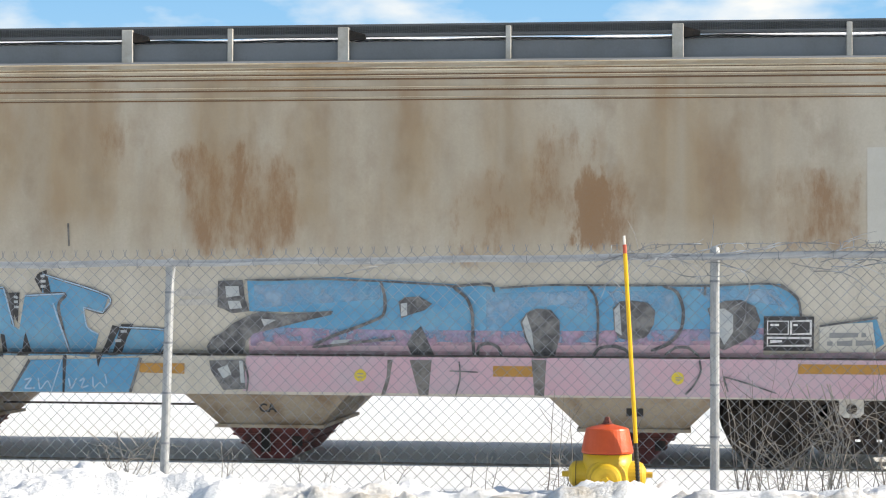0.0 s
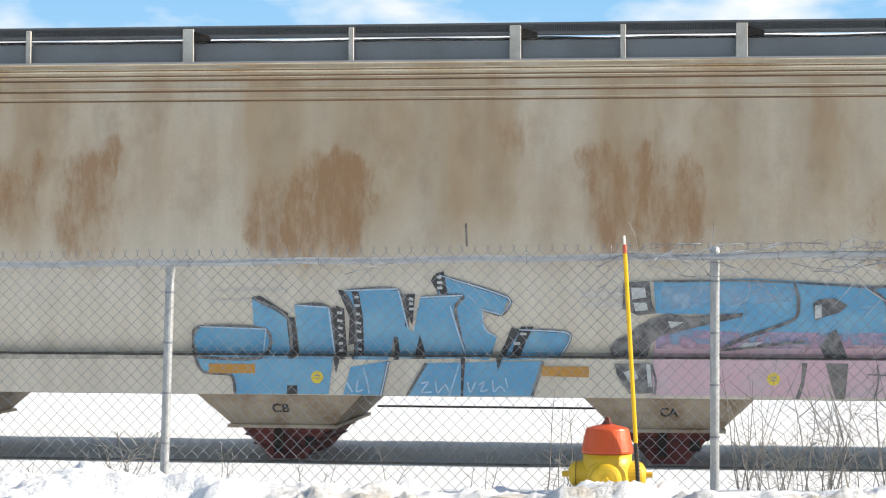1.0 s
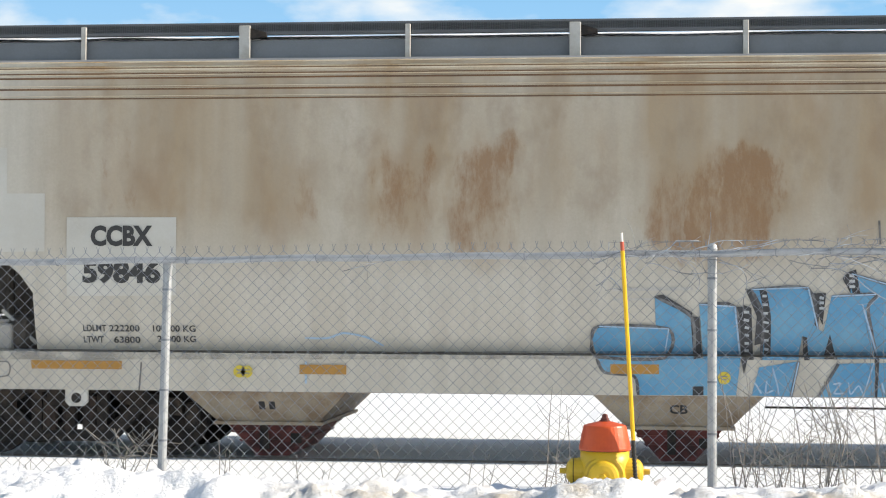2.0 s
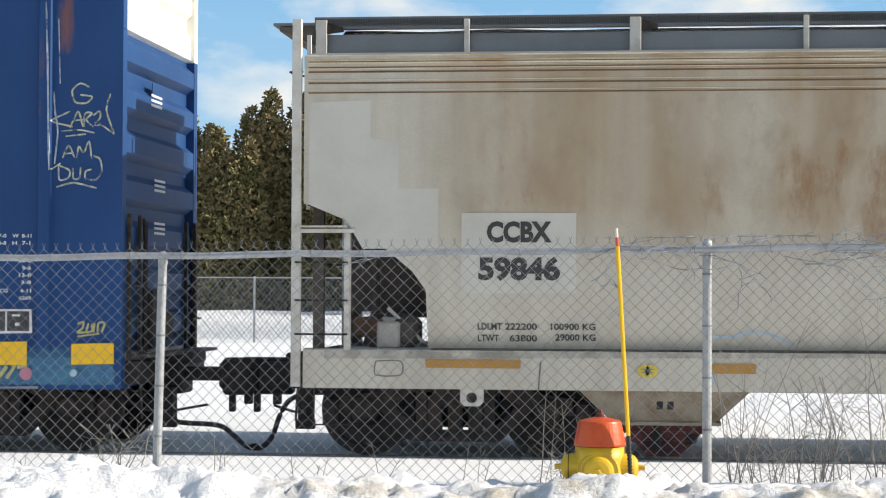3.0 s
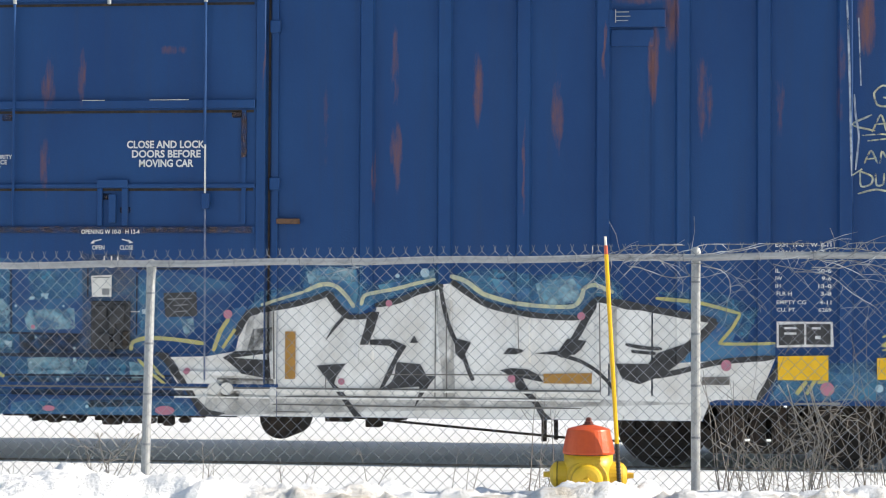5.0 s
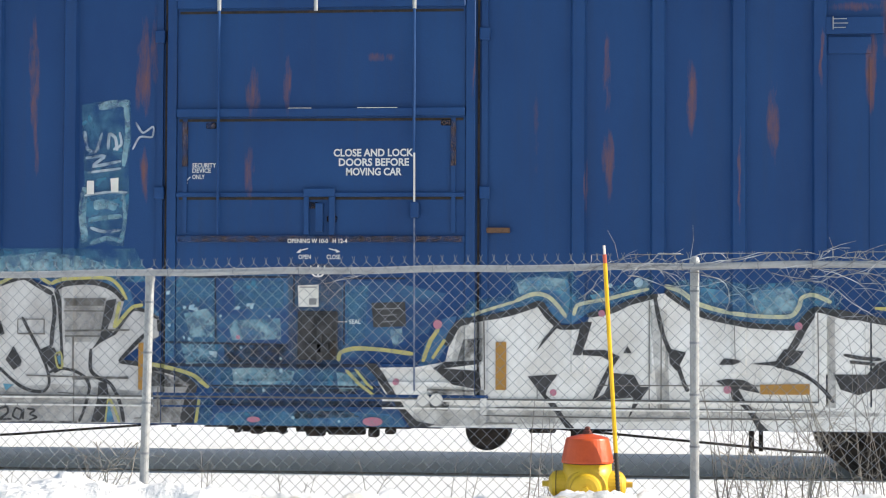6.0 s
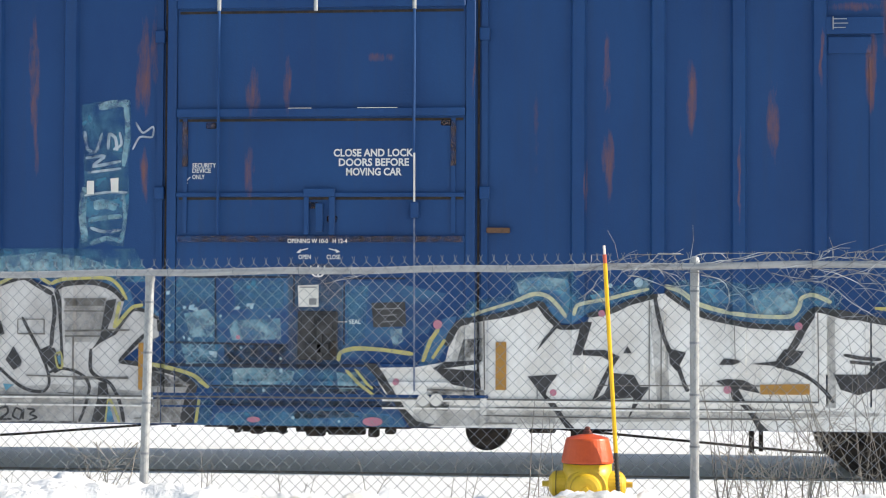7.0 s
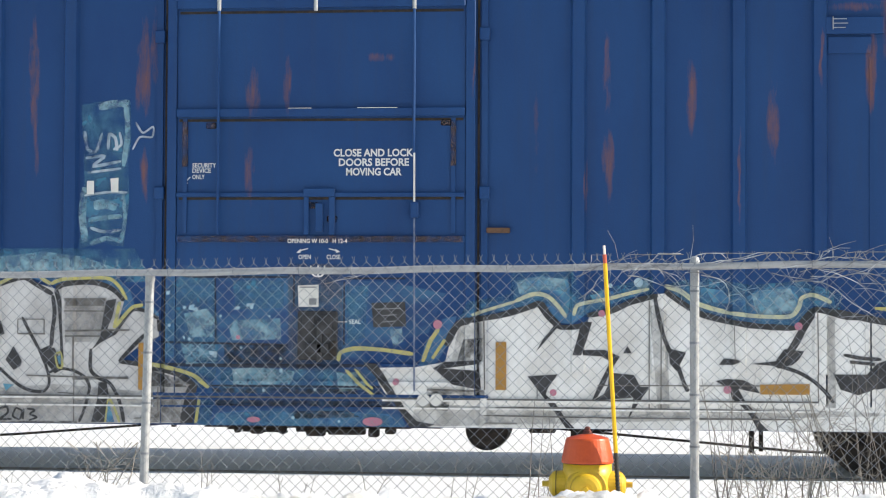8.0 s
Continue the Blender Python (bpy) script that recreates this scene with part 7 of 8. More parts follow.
hop_side.paint("data_panel", [
    [(6.71, 1.46), (7.17, 1.46), (7.17, 1.14), (6.71, 1.14)],
], MAT_SPRAY_BLACK, 0.022, "black data panel with white frames")
hop_side.paint("data_frame", [
    [(6.74, 1.42), (6.94, 1.42), (6.94, 1.29), (6.74, 1.29)],
    [(6.95, 1.42), (7.15, 1.43), (7.15, 1.29), (6.95, 1.29)],
    [(6.74, 1.27), (7.15, 1.27), (7.15, 1.18), (6.74, 1.18)],
], MAT_LETTER_WHITE, 0.026, "")
hop_side.paint("data_field", [
    [(6.75, 1.41), (6.93, 1.41), (6.93, 1.30), (6.75, 1.30)],
    [(6.97, 1.41), (7.13, 1.41), (7.13, 1.31), (6.97, 1.30)],
    [(6.75, 1.25), (7.13, 1.25), (7.13, 1.20), (6.75, 1.19)],
], MAT_SPRAY_BLACK, 0.030, "")
hop_side.paint("data_bar", [
    [(6.77, 1.39), (6.85, 1.39), (6.85, 1.37), (6.77, 1.37)],
    [(6.98, 1.39), (7.02, 1.39), (7.02, 1.37), (6.98, 1.37)],
    [(6.77, 1.24), (6.88, 1.24), (6.88, 1.22), (6.77, 1.21)],
], MAT_LETTER_WHITE, 0.034, "")
hop_side.paint("stencil_panel", [
    [(7.22, 1.38), (7.70, 1.41), (7.74, 1.13), (7.22, 1.14)],
], MAT_CLEAN, 0.022, "pale stencil panel")
hop_side.paint("stencil_bar", [
    [(7.31, 1.31), (7.57, 1.31), (7.57, 1.27), (7.31, 1.26)],
    [(7.60, 1.31), (7.64, 1.31), (7.64, 1.27), (7.60, 1.27)],
    [(7.29, 1.23), (7.34, 1.23), (7.34, 1.19), (7.29, 1.19)],
    [(7.38, 1.23), (7.52, 1.24), (7.52, 1.19), (7.38, 1.19)],
    [(7.55, 1.24), (7.71, 1.24), (7.71, 1.20), (7.55, 1.19)],
], MAT_GREY_PRINT, 0.026, "")
hop_side.paint("stencil_bar", [
    [(1.13, 1.69), (1.55, 1.70), (1.55, 1.63), (1.13, 1.62)],
    [(1.17, 1.59), (1.55, 1.60), (1.55, 1.54), (1.17, 1.53)],
    [(-2.36, 1.69), (-1.62, 1.70), (-1.62, 1.67), (-2.36, 1.66)],
    [(-2.36, 1.59), (-1.89, 1.60), (-1.89, 1.58), (-2.36, 1.57)],
], MAT_FADED, 0.008, "faded painted-out lettering")
hop_side.paint("graffiti_fill", [
    [(-2.56, 1.21), (-2.49, 1.33), (-1.84, 1.31), (-1.88, 1.04), (-2.51, 1.05)],
    [(-1.97, 1.61), (-1.63, 1.42), (-1.60, 1.04), (-1.88, 1.04), (-1.84, 1.31), (-1.96, 1.33)],
    [(-1.56, 1.54), (-1.23, 1.52), (-1.18, 1.06), (-1.52, 1.03)],
    [(-2.51, 1.03), (-1.88, 1.04), (-1.60, 1.04), (-1.18, 1.05), (-1.22, 0.70), (-2.12, 0.69), (-2.16, 0.87), (-2.43, 0.90)],
    [(-1.08, 1.68), (-0.56, 1.69), (-0.47, 1.32), (-0.42, 1.29), (-0.35, 1.62), (0.05, 1.64), (-0.02, 1.51), (0.07, 1.05), (-0.31, 1.04), (-0.36, 1.24), (-0.42, 1.04), (-0.58, 1.05), (-0.61, 1.26), (-0.65, 1.03), (-0.99, 1.03), (-0.97, 1.43)],
], MAT_GRAF_BLUE, 0.010, "sky-blue graffiti letters")
hop_side.paint("graffiti_fill", [
    [(-0.17, 1.83), (0.48, 1.62), (0.42, 1.46), (0.23, 1.51), (0.26, 1.32), (0.37, 1.25), (0.30, 1.03), (0.08, 1.05), (-0.07, 1.55), (0.05, 1.64), (-0.18, 1.65)],
    [(0.58, 1.32), (1.01, 1.30), (1.06, 1.23), (0.96, 1.06), (0.42, 1.03)],
    [(-1.08, 0.70), (-1.01, 0.96), (-0.65, 1.02), (-0.72, 0.68)],
    [(-0.47, 0.69), (-0.29, 1.00), (0.81, 1.03), (0.71, 0.70)],
], MAT_GRAF_BLUE, 0.010, "sky-blue graffiti letters")
hop_side.paint("graffiti_shadow", [
    [(-1.64, 1.43), (-1.56, 1.42), (-1.53, 1.05), (-1.61, 1.03)],
    [(-0.51, 1.65), (-0.45, 1.64), (-0.47, 1.32), (-0.50, 1.35)],
    [(-1.14, 1.69), (-1.08, 1.68), (-0.97, 1.43), (-0.98, 1.18), (-1.05, 1.16), (-1.03, 1.43)],
    [(-1.22, 1.52), (-1.16, 1.52), (-1.11, 1.06), (-1.15, 0.89), (-1.18, 1.06)],
    [(-0.42, 1.04), (-0.36, 1.27), (-0.30, 1.04)],
    [(-0.61, 1.25), (-0.57, 1.24), (-0.55, 1.03), (-0.60, 1.03)],
    [(0.37, 1.05), (0.44, 1.17), (0.51, 1.34), (0.59, 1.32), (0.42, 1.03), (0.39, 0.93)],
    [(-0.22, 1.83), (-0.16, 1.83), (-0.18, 1.65), (-0.25, 1.78)],
    [(-1.96, 1.62), (-1.89, 1.63), (-1.62, 1.46), (-1.63, 1.42)],
    [(-1.62, 0.78), (-1.52, 0.78), (-1.52, 0.70), (-1.62, 0.69)],
], MAT_SPRAY_BLACK, 0.014, "black graffiti shading")
hop_side.paint("graffiti_shadow", [
    [(0.04, 1.05), (0.08, 1.05), (0.06, 0.69), (0.04, 0.69)],
], MAT_SPRAY_BLACK, 0.014, "black graffiti shading")
hop_side.paint("graffiti_shadow", [
    [(-1.16, 1.54), (-1.08, 1.51), (-1.06, 1.03), (-1.12, 1.03)],
    [(-1.01, 1.68), (-0.94, 1.67), (-0.90, 1.43), (-0.90, 1.07), (-0.96, 1.07), (-0.96, 1.43)],
    [(-0.48, 1.65), (-0.40, 1.65), (-0.43, 1.35), (-0.46, 1.43)],
    [(-0.21, 1.84), (-0.13, 1.87), (-0.09, 1.65), (-0.16, 1.65)],
    [(0.60, 1.35), (0.72, 1.35), (0.65, 1.22), (0.58, 1.05), (0.49, 1.05)],
], MAT_SPRAY_BLACK, 0.0155, "black graffiti shading")
hop_side.strokes("graffiti_gleam", [
    ([(-1.15, 1.47), (-1.10, 1.47)], 0.026),
    ([(-1.15, 1.40), (-1.10, 1.39)], 0.026),
    ([(-1.14, 1.33), (-1.10, 1.32)], 0.026),
    ([(-1.14, 1.26), (-1.10, 1.25)], 0.026),
    ([(-1.14, 1.18), (-1.10, 1.18)], 0.026),
    ([(-1.14, 1.11), (-1.10, 1.11)], 0.026),
    ([(-0.98, 1.62), (-0.94, 1.62)], 0.026),
    ([(-0.98, 1.54), (-0.93, 1.54)], 0.026),
    ([(-0.97, 1.46), (-0.93, 1.46)], 0.026),
    ([(-0.97, 1.38), (-0.92, 1.37)], 0.026),
    ([(-0.97, 1.30), (-0.92, 1.29)], 0.026),
    ([(-0.96, 1.21), (-0.92, 1.21)], 0.026),
    ([(-0.96, 1.13), (-0.92, 1.12)], 0.026),
    ([(-0.46, 1.61), (-0.42, 1.60)], 0.026),
    ([(-0.46, 1.56), (-0.42, 1.56)], 0.026),
    ([(-0.46, 1.51), (-0.41, 1.51)], 0.026),
    ([(-0.19, 1.81), (-0.15, 1.81)], 0.026),
], MAT_FADED_WHITE, 0.0175, "pale brick-like dabs")
hop_side.strokes("graffiti_gleam", [
    ([(-0.19, 1.76), (-0.14, 1.76)], 0.026),
    ([(-0.19, 1.71), (-0.14, 1.71)], 0.026),
    ([(0.53, 1.19), (0.59, 1.19)], 0.032),
    ([(0.59, 1.28), (0.65, 1.28)], 0.026),
], MAT_FADED_WHITE, 0.0175, "pale brick-like dabs")
hop_side.strokes("graffiti_outline", [
    ([(-2.49, 1.33), (-1.84, 1.31)], 0.014),
    ([(-1.56, 1.54), (-1.23, 1.52)], 0.014),
    ([(-1.08, 1.68), (-0.56, 1.70)], 0.014),
    ([(-0.35, 1.62), (0.05, 1.64)], 0.014),
    ([(-0.07, 1.55), (0.00, 1.31), (0.08, 1.05)], 0.018),
    ([(-0.17, 1.83), (0.48, 1.62), (0.42, 1.46)], 0.014),
    ([(0.23, 1.51), (0.42, 1.46)], 0.014),
    ([(0.23, 1.51), (0.26, 1.32), (0.37, 1.25)], 0.014),
    ([(-1.84, 1.31), (-1.88, 1.05)], 0.014),
    ([(-1.23, 1.52), (-1.18, 1.05)], 0.018),
    ([(0.58, 1.32), (1.01, 1.30), (1.06, 1.23), (0.96, 1.06)], 0.014),
    ([(-0.65, 1.01), (-0.72, 0.68)], 0.014),
    ([(0.03, 1.01), (-0.07, 0.69)], 0.014),
    ([(-0.47, 1.32), (-0.56, 1.69)], 0.014),
    ([(-1.05, 0.82), (-0.99, 0.72)], 0.018),
    ([(-0.94, 0.84), (-0.95, 0.73), (-0.88, 0.75)], 0.018),
], MAT_PALE_BLUE, 0.018, "pale blue edge lines")
hop_side.strokes("graffiti_outline", [
    ([(-0.89, 0.96), (-0.85, 0.82), (-0.83, 0.71)], 0.018),
    ([(-0.34, 0.81), (-0.27, 0.82), (-0.33, 0.73), (-0.23, 0.73)], 0.018),
    ([(-0.20, 0.83), (-0.18, 0.72), (-0.11, 0.80), (-0.07, 0.73)], 0.014),
    ([(0.10, 0.83), (0.13, 0.73), (0.18, 0.83)], 0.018),
    ([(0.21, 0.80), (0.26, 0.83), (0.23, 0.74), (0.30, 0.76)], 0.018),
    ([(0.34, 0.85), (0.35, 0.74), (0.41, 0.79), (0.46, 0.74)], 0.014),
    ([(0.46, 0.87), (0.48, 0.78)], 0.014),
], MAT_PALE_BLUE, 0.018, "pale blue edge lines")
hop_side.strokes("graffiti_outline", [
    ([(-2.56, 1.21), (-2.49, 1.33), (-1.84, 1.31), (-1.88, 1.04), (-2.51, 1.05), (-2.56, 1.21)], 0.032),
], MAT_GRAF_DARK, 0.015, "dark graffiti outlines")
hop_side.strokes("graffiti_outline", [
    ([(-1.97, 1.61), (-1.63, 1.42), (-1.60, 1.04)], 0.032),
], MAT_GRAF_DARK, 0.015, "dark graffiti outlines")
hop_side.strokes("graffiti_outline", [
    ([(-1.56, 1.54), (-1.23, 1.52), (-1.18, 1.06)], 0.032),
], MAT_GRAF_DARK, 0.015, "dark graffiti outlines")
hop_side.strokes("graffiti_outline", [
    ([(-2.51, 1.03), (-2.43, 0.90), (-2.16, 0.87), (-2.12, 0.69)], 0.032),
], MAT_GRAF_DARK, 0.015, "dark graffiti outlines")
hop_side.strokes("graffiti_outline", [
    ([(-1.08, 1.68), (-0.56, 1.69), (-0.47, 1.32)], 0.032),
], MAT_GRAF_DARK, 0.015, "dark graffiti outlines")
hop_side.strokes("graffiti_outline", [
    ([(-0.35, 1.62), (0.05, 1.64), (-0.02, 1.51), (0.07, 1.05)], 0.032),
], MAT_GRAF_DARK, 0.015, "dark graffiti outlines")
hop_side.strokes("graffiti_outline", [
    ([(-0.17, 1.83), (0.48, 1.62), (0.42, 1.46), (0.23, 1.51)], 0.032),
], MAT_GRAF_DARK, 0.015, "dark graffiti outlines")
hop_side.strokes("graffiti_outline", [
    ([(0.58, 1.32), (1.01, 1.30), (1.06, 1.23), (0.96, 1.06)], 0.032),
], MAT_GRAF_DARK, 0.015, "dark graffiti outlines")
hop_side.strokes("graffiti_outline", [
    ([(-0.65, 1.02), (-0.72, 0.68)], 0.032),
], MAT_GRAF_DARK, 0.015, "dark graffiti outlines")
hop_side.strokes("graffiti_outline", [
    ([(-0.29, 1.00), (-0.47, 0.69)], 0.032),
], MAT_GRAF_DARK, 0.015, "dark graffiti outlines")
hop_side.strokes("graffiti_outline", [
    ([(0.81, 1.03), (0.71, 0.70)], 0.032),
], MAT_GRAF_DARK, 0.015, "dark graffiti outlines")
hop_side.strokes("graffiti_outline", [
    ([(-1.08, 1.68), (-0.97, 1.43), (-0.99, 1.03)], 0.032),
], MAT_GRAF_DARK, 0.015, "dark graffiti outlines")
hop_side.paint("graffiti_fill", [
    [(1.84, 1.78), (2.73, 1.81), (3.27, 1.78), (4.24, 1.72), (5.14, 1.74), (6.86, 1.76), (7.02, 1.62), (7.05, 1.45), (6.71, 1.24), (4.87, 1.20), (2.73, 1.20), (2.02, 1.19), (1.81, 1.26), (2.02, 1.37), (2.68, 1.47), (1.86, 1.48)],
    [(7.22, 1.37), (7.73, 1.46), (7.81, 1.21), (7.72, 1.15), (7.22, 1.14)],
], MAT_GRAF_BLUE, 0.010, "sky-blue graffiti letters")
hop_side.paint("graffiti_fill", [
    [(1.85, 1.22), (2.02, 1.19), (2.73, 1.20), (4.87, 1.20), (6.71, 1.24), (6.71, 1.10), (7.82, 1.14), (8.59, 1.15), (8.59, 1.10), (1.84, 1.05)],
    [(1.84, 1.05), (8.59, 1.10), (8.59, 0.70), (1.81, 0.72)],
], MAT_GRAF_PINK, 0.013, "dusty pink graffiti base")
hop_side.paint("overspray", [
    [(1.86, 1.33), (3.27, 1.31), (4.87, 1.31), (6.71, 1.35), (6.71, 1.19), (1.86, 1.15)],
], MAT_HAZE_PINK, 0.015, "pink overspray fading into the blue")
hop_side.paint("overspray", [
    [(1.91, 1.73), (2.73, 1.76), (3.16, 1.73), (3.11, 1.60), (1.91, 1.51)],
    [(4.13, 1.66), (5.08, 1.69), (5.08, 1.45), (4.82, 1.56), (4.50, 1.53), (4.13, 1.23)],
    [(5.27, 1.69), (5.87, 1.69), (5.92, 1.40), (5.66, 1.56), (5.35, 1.53)],
    [(6.08, 1.71), (6.80, 1.71), (6.93, 1.54), (6.65, 1.59), (6.29, 1.56)],
], MAT_HAZE_WHITE, 0.015, "pale overspray on the blue letters")
hop_side.paint("graffiti_shadow", [
    [(1.56, 1.77), (1.80, 1.78), (1.82, 1.60), (1.86, 1.48), (1.69, 1.46), (1.61, 1.50), (1.55, 1.52)],
    [(1.43, 1.14), (1.49, 1.23), (1.60, 1.28), (1.69, 1.36), (1.85, 1.44), (1.97, 1.48), (2.18, 1.45), (2.39, 1.47), (2.67, 1.49), (2.65, 1.45), (2.39, 1.39), (2.07, 1.31), (1.90, 1.27), (1.82, 1.20), (1.78, 1.07), (1.46, 1.05)],
    [(1.48, 1.01), (1.81, 1.02), (1.84, 0.74), (1.62, 0.73), (1.56, 0.82), (1.50, 0.91)],
    [(3.30, 1.58), (3.36, 1.62), (3.50, 1.63), (3.62, 1.56), (3.55, 1.50), (3.42, 1.46), (3.32, 1.42)],
], MAT_GRAF_DARK, 0.0170, "dark grey graffiti shading")
hop_side.paint("graffiti_shadow", [
    [(3.37, 1.18), (3.44, 1.29), (3.51, 1.35), (3.56, 1.24), (3.63, 1.07), (3.42, 1.06), (3.39, 1.13)],
    [(4.45, 1.39), (4.51, 1.48), (4.60, 1.52), (4.74, 1.51), (4.82, 1.41), (4.82, 1.25), (4.77, 1.06), (4.59, 1.05), (4.50, 1.22)],
    [(5.32, 1.53), (5.38, 1.59), (5.50, 1.60), (5.64, 1.58), (5.71, 1.51), (5.70, 1.38), (5.63, 1.26), (5.50, 1.22), (5.37, 1.25), (5.33, 1.33)],
    [(6.19, 1.53), (6.35, 1.60), (6.50, 1.61), (6.63, 1.55), (6.68, 1.42), (6.63, 1.29), (6.51, 1.22), (6.35, 1.14), (6.30, 1.16), (6.25, 1.35)],
], MAT_GRAF_DARK, 0.0170, "dark grey graffiti shading")
hop_side.paint("graffiti_shadow", [
    [(3.41, 1.03), (3.62, 1.03), (3.59, 0.70), (3.50, 0.70)],
    [(4.56, 1.04), (4.70, 1.04), (4.68, 0.70), (4.59, 0.71)],
    [(3.20, 1.03), (3.25, 1.03), (3.22, 0.84), (3.18, 0.70), (3.14, 0.70), (3.19, 0.86)],
], MAT_SEAM, 0.0170, "faded grey graffiti shading")
hop_side.paint("graffiti_gleam", [
    [(3.32, 1.56), (3.38, 1.57), (3.38, 1.45), (3.32, 1.44)],
    [(4.47, 1.39), (4.51, 1.46), (4.56, 1.30), (4.58, 1.10), (4.51, 1.24)],
    [(5.33, 1.51), (5.38, 1.57), (5.40, 1.27), (5.34, 1.31)],
    [(6.21, 1.52), (6.35, 1.53), (6.43, 1.47), (6.43, 1.31), (6.35, 1.19), (6.27, 1.34)],
    [(1.63, 1.72), (1.76, 1.72), (1.77, 1.63), (1.64, 1.61)],
    [(1.65, 1.58), (1.77, 1.58), (1.79, 1.51), (1.67, 1.50)],
    [(1.97, 1.41), (2.12, 1.40), (2.00, 1.34)],
    [(1.56, 0.93), (1.66, 0.97), (1.70, 0.88), (1.62, 0.84)],
    [(1.77, 1.01), (1.81, 1.01), (1.83, 0.80), (1.79, 0.80)],
    [(2.67, 1.21), (2.85, 1.22), (2.77, 1.18), (2.63, 1.17)],
], MAT_FADED_WHITE, 0.0210, "pale gleam shapes")
hop_side.strokes("graffiti_outline", [
    ([(1.82, 1.78), (2.13, 1.78), (2.56, 1.79), (3.15, 1.77)], 0.021),
    ([(3.15, 1.77), (3.52, 1.75), (3.82, 1.73)], 0.021),
    ([(3.79, 1.72), (3.98, 1.74), (4.17, 1.75), (4.21, 1.67)], 0.026),
    ([(4.26, 1.71), (4.69, 1.74), (5.11, 1.74), (5.78, 1.74)], 0.021),
    ([(5.78, 1.74), (6.24, 1.74), (6.76, 1.76), (6.97, 1.68)], 0.021),
    ([(3.13, 1.77), (3.17, 1.61), (3.15, 1.45), (2.99, 1.37), (2.69, 1.26), (2.47, 1.16)], 0.032),
    ([(2.46, 1.14), (2.67, 1.16), (2.98, 1.20), (3.25, 1.23)], 0.026),
    ([(3.82, 1.72), (3.95, 1.61), (4.00, 1.46), (4.00, 1.24), (4.01, 1.07)], 0.032),
], MAT_GRAF_DARK, 0.0250, "dark grey graffiti outlines")
hop_side.strokes("graffiti_outline", [
    ([(5.08, 1.74), (5.16, 1.62), (5.18, 1.41), (5.17, 1.17)], 0.026),
    ([(5.78, 1.74), (5.91, 1.68), (5.97, 1.52), (5.95, 1.33), (5.84, 1.20), (5.67, 1.13)], 0.032),
    ([(6.17, 1.74), (6.17, 1.65)], 0.026),
    ([(4.04, 1.07), (4.06, 1.16), (4.15, 1.19), (4.24, 1.15), (4.27, 1.07)], 0.032),
    ([(5.13, 1.07), (5.19, 1.15), (5.32, 1.17), (5.43, 1.14), (5.50, 1.07)], 0.032),
    ([(5.80, 1.09), (5.90, 1.16), (6.02, 1.16), (6.12, 1.08)], 0.026),
    ([(6.12, 1.05), (6.13, 0.94), (6.07, 0.82), (5.99, 0.73)], 0.021),
], MAT_GRAF_DARK, 0.0250, "dark grey graffiti outlines")
hop_side.strokes("graffiti_outline", [
    ([(3.88, 1.02), (3.89, 0.87), (3.85, 0.70)], 0.016),
    ([(6.34, 0.90), (6.55, 0.84), (6.82, 0.75)], 0.016),
    ([(6.34, 0.90), (6.38, 0.76)], 0.016),
    ([(3.79, 0.93), (4.06, 0.92)], 0.013),
    ([(1.82, 1.01), (1.86, 0.86), (1.85, 0.72)], 0.021),
    ([(7.22, 1.37), (7.75, 1.45)], 0.021),
    ([(6.86, 1.76), (7.02, 1.62), (7.05, 1.45)], 0.027),
], MAT_GRAF_DARK, 0.0250, "dark grey graffiti outlines")
hop_side.strokes("graffiti_outline", [
    ([(-5.29, 1.20), (-5.07, 1.20), (-4.91, 1.25), (-4.69, 1.21), (-4.53, 1.13)], 0.021),
    ([(-5.26, 0.98), (-5.26, 0.77)], 0.021),
], MAT_PALE_BLUE, 0.008, "thin blue spray scribble")
# veil carries the painted shadow line up the wall, mixed with grime
hop_side.paint("grime_patch", [
    [(-8.91, 1.05), (-0.59, 1.11), (4.87, 1.11), (8.89, 1.13), (8.89, 1.09), (4.87, 1.06), (-0.59, 1.04), (-8.91, 0.97)],
], MAT_HAZE_SOOT, 0.030, "dark veil above the sill, grime plus painted shadow line")
hop_side.strokes("drip_streak", [
    ([(0.08, 2.32), (0.09, 2.10)], 0.021),
    ([(-6.86, 0.96), (-6.88, 0.69)], 0.016),
    ([(-8.42, 0.95), (-8.18, 0.95), (-8.18, 0.82), (-8.42, 0.82), (-8.42, 0.95)], 0.013),
], MAT_SEAM, 0.010, "")


# ================= far side of the tracks =================
def build_far_fence():
    f = thing("far_fence", pose(0, 57.0, 0), "grey chain-link fence across a snowy field", "fence")
    xs = [-30 + 3.05 * k for k in range(18)]
    shift = -5.95 - min(xs, key=lambda v: abs(v + 5.95))
    for x in xs:
        part("post", lathe(bmesh.new(), [(0.035, 0.0), (0.035, 2.02)], (x + shift, 0, 0), sides=8), MAT_GALV, f)
    bm = bmesh.new()
    tube(bm, [(-30, 0, 1.98), (24, 0, 1.98)], 0.022, 6)
    part("top_rail", bm, MAT_GALV, f)
    bm = bmesh.new()
    step, top, low = 0.14, 1.97, 0.12
    k = 0
    while k * step < 54:
        x = -30 + k * step
        for s in (-1, 1):
            tube(bm, [(x, 0, low), (x + s * (top - low) * 0.75, 0, top)], 0.006, 3, cap=False)
        k += 1
    w = part("wire_mesh", bm, MAT_WIRE, f)
    w["kind"] = "stuff"


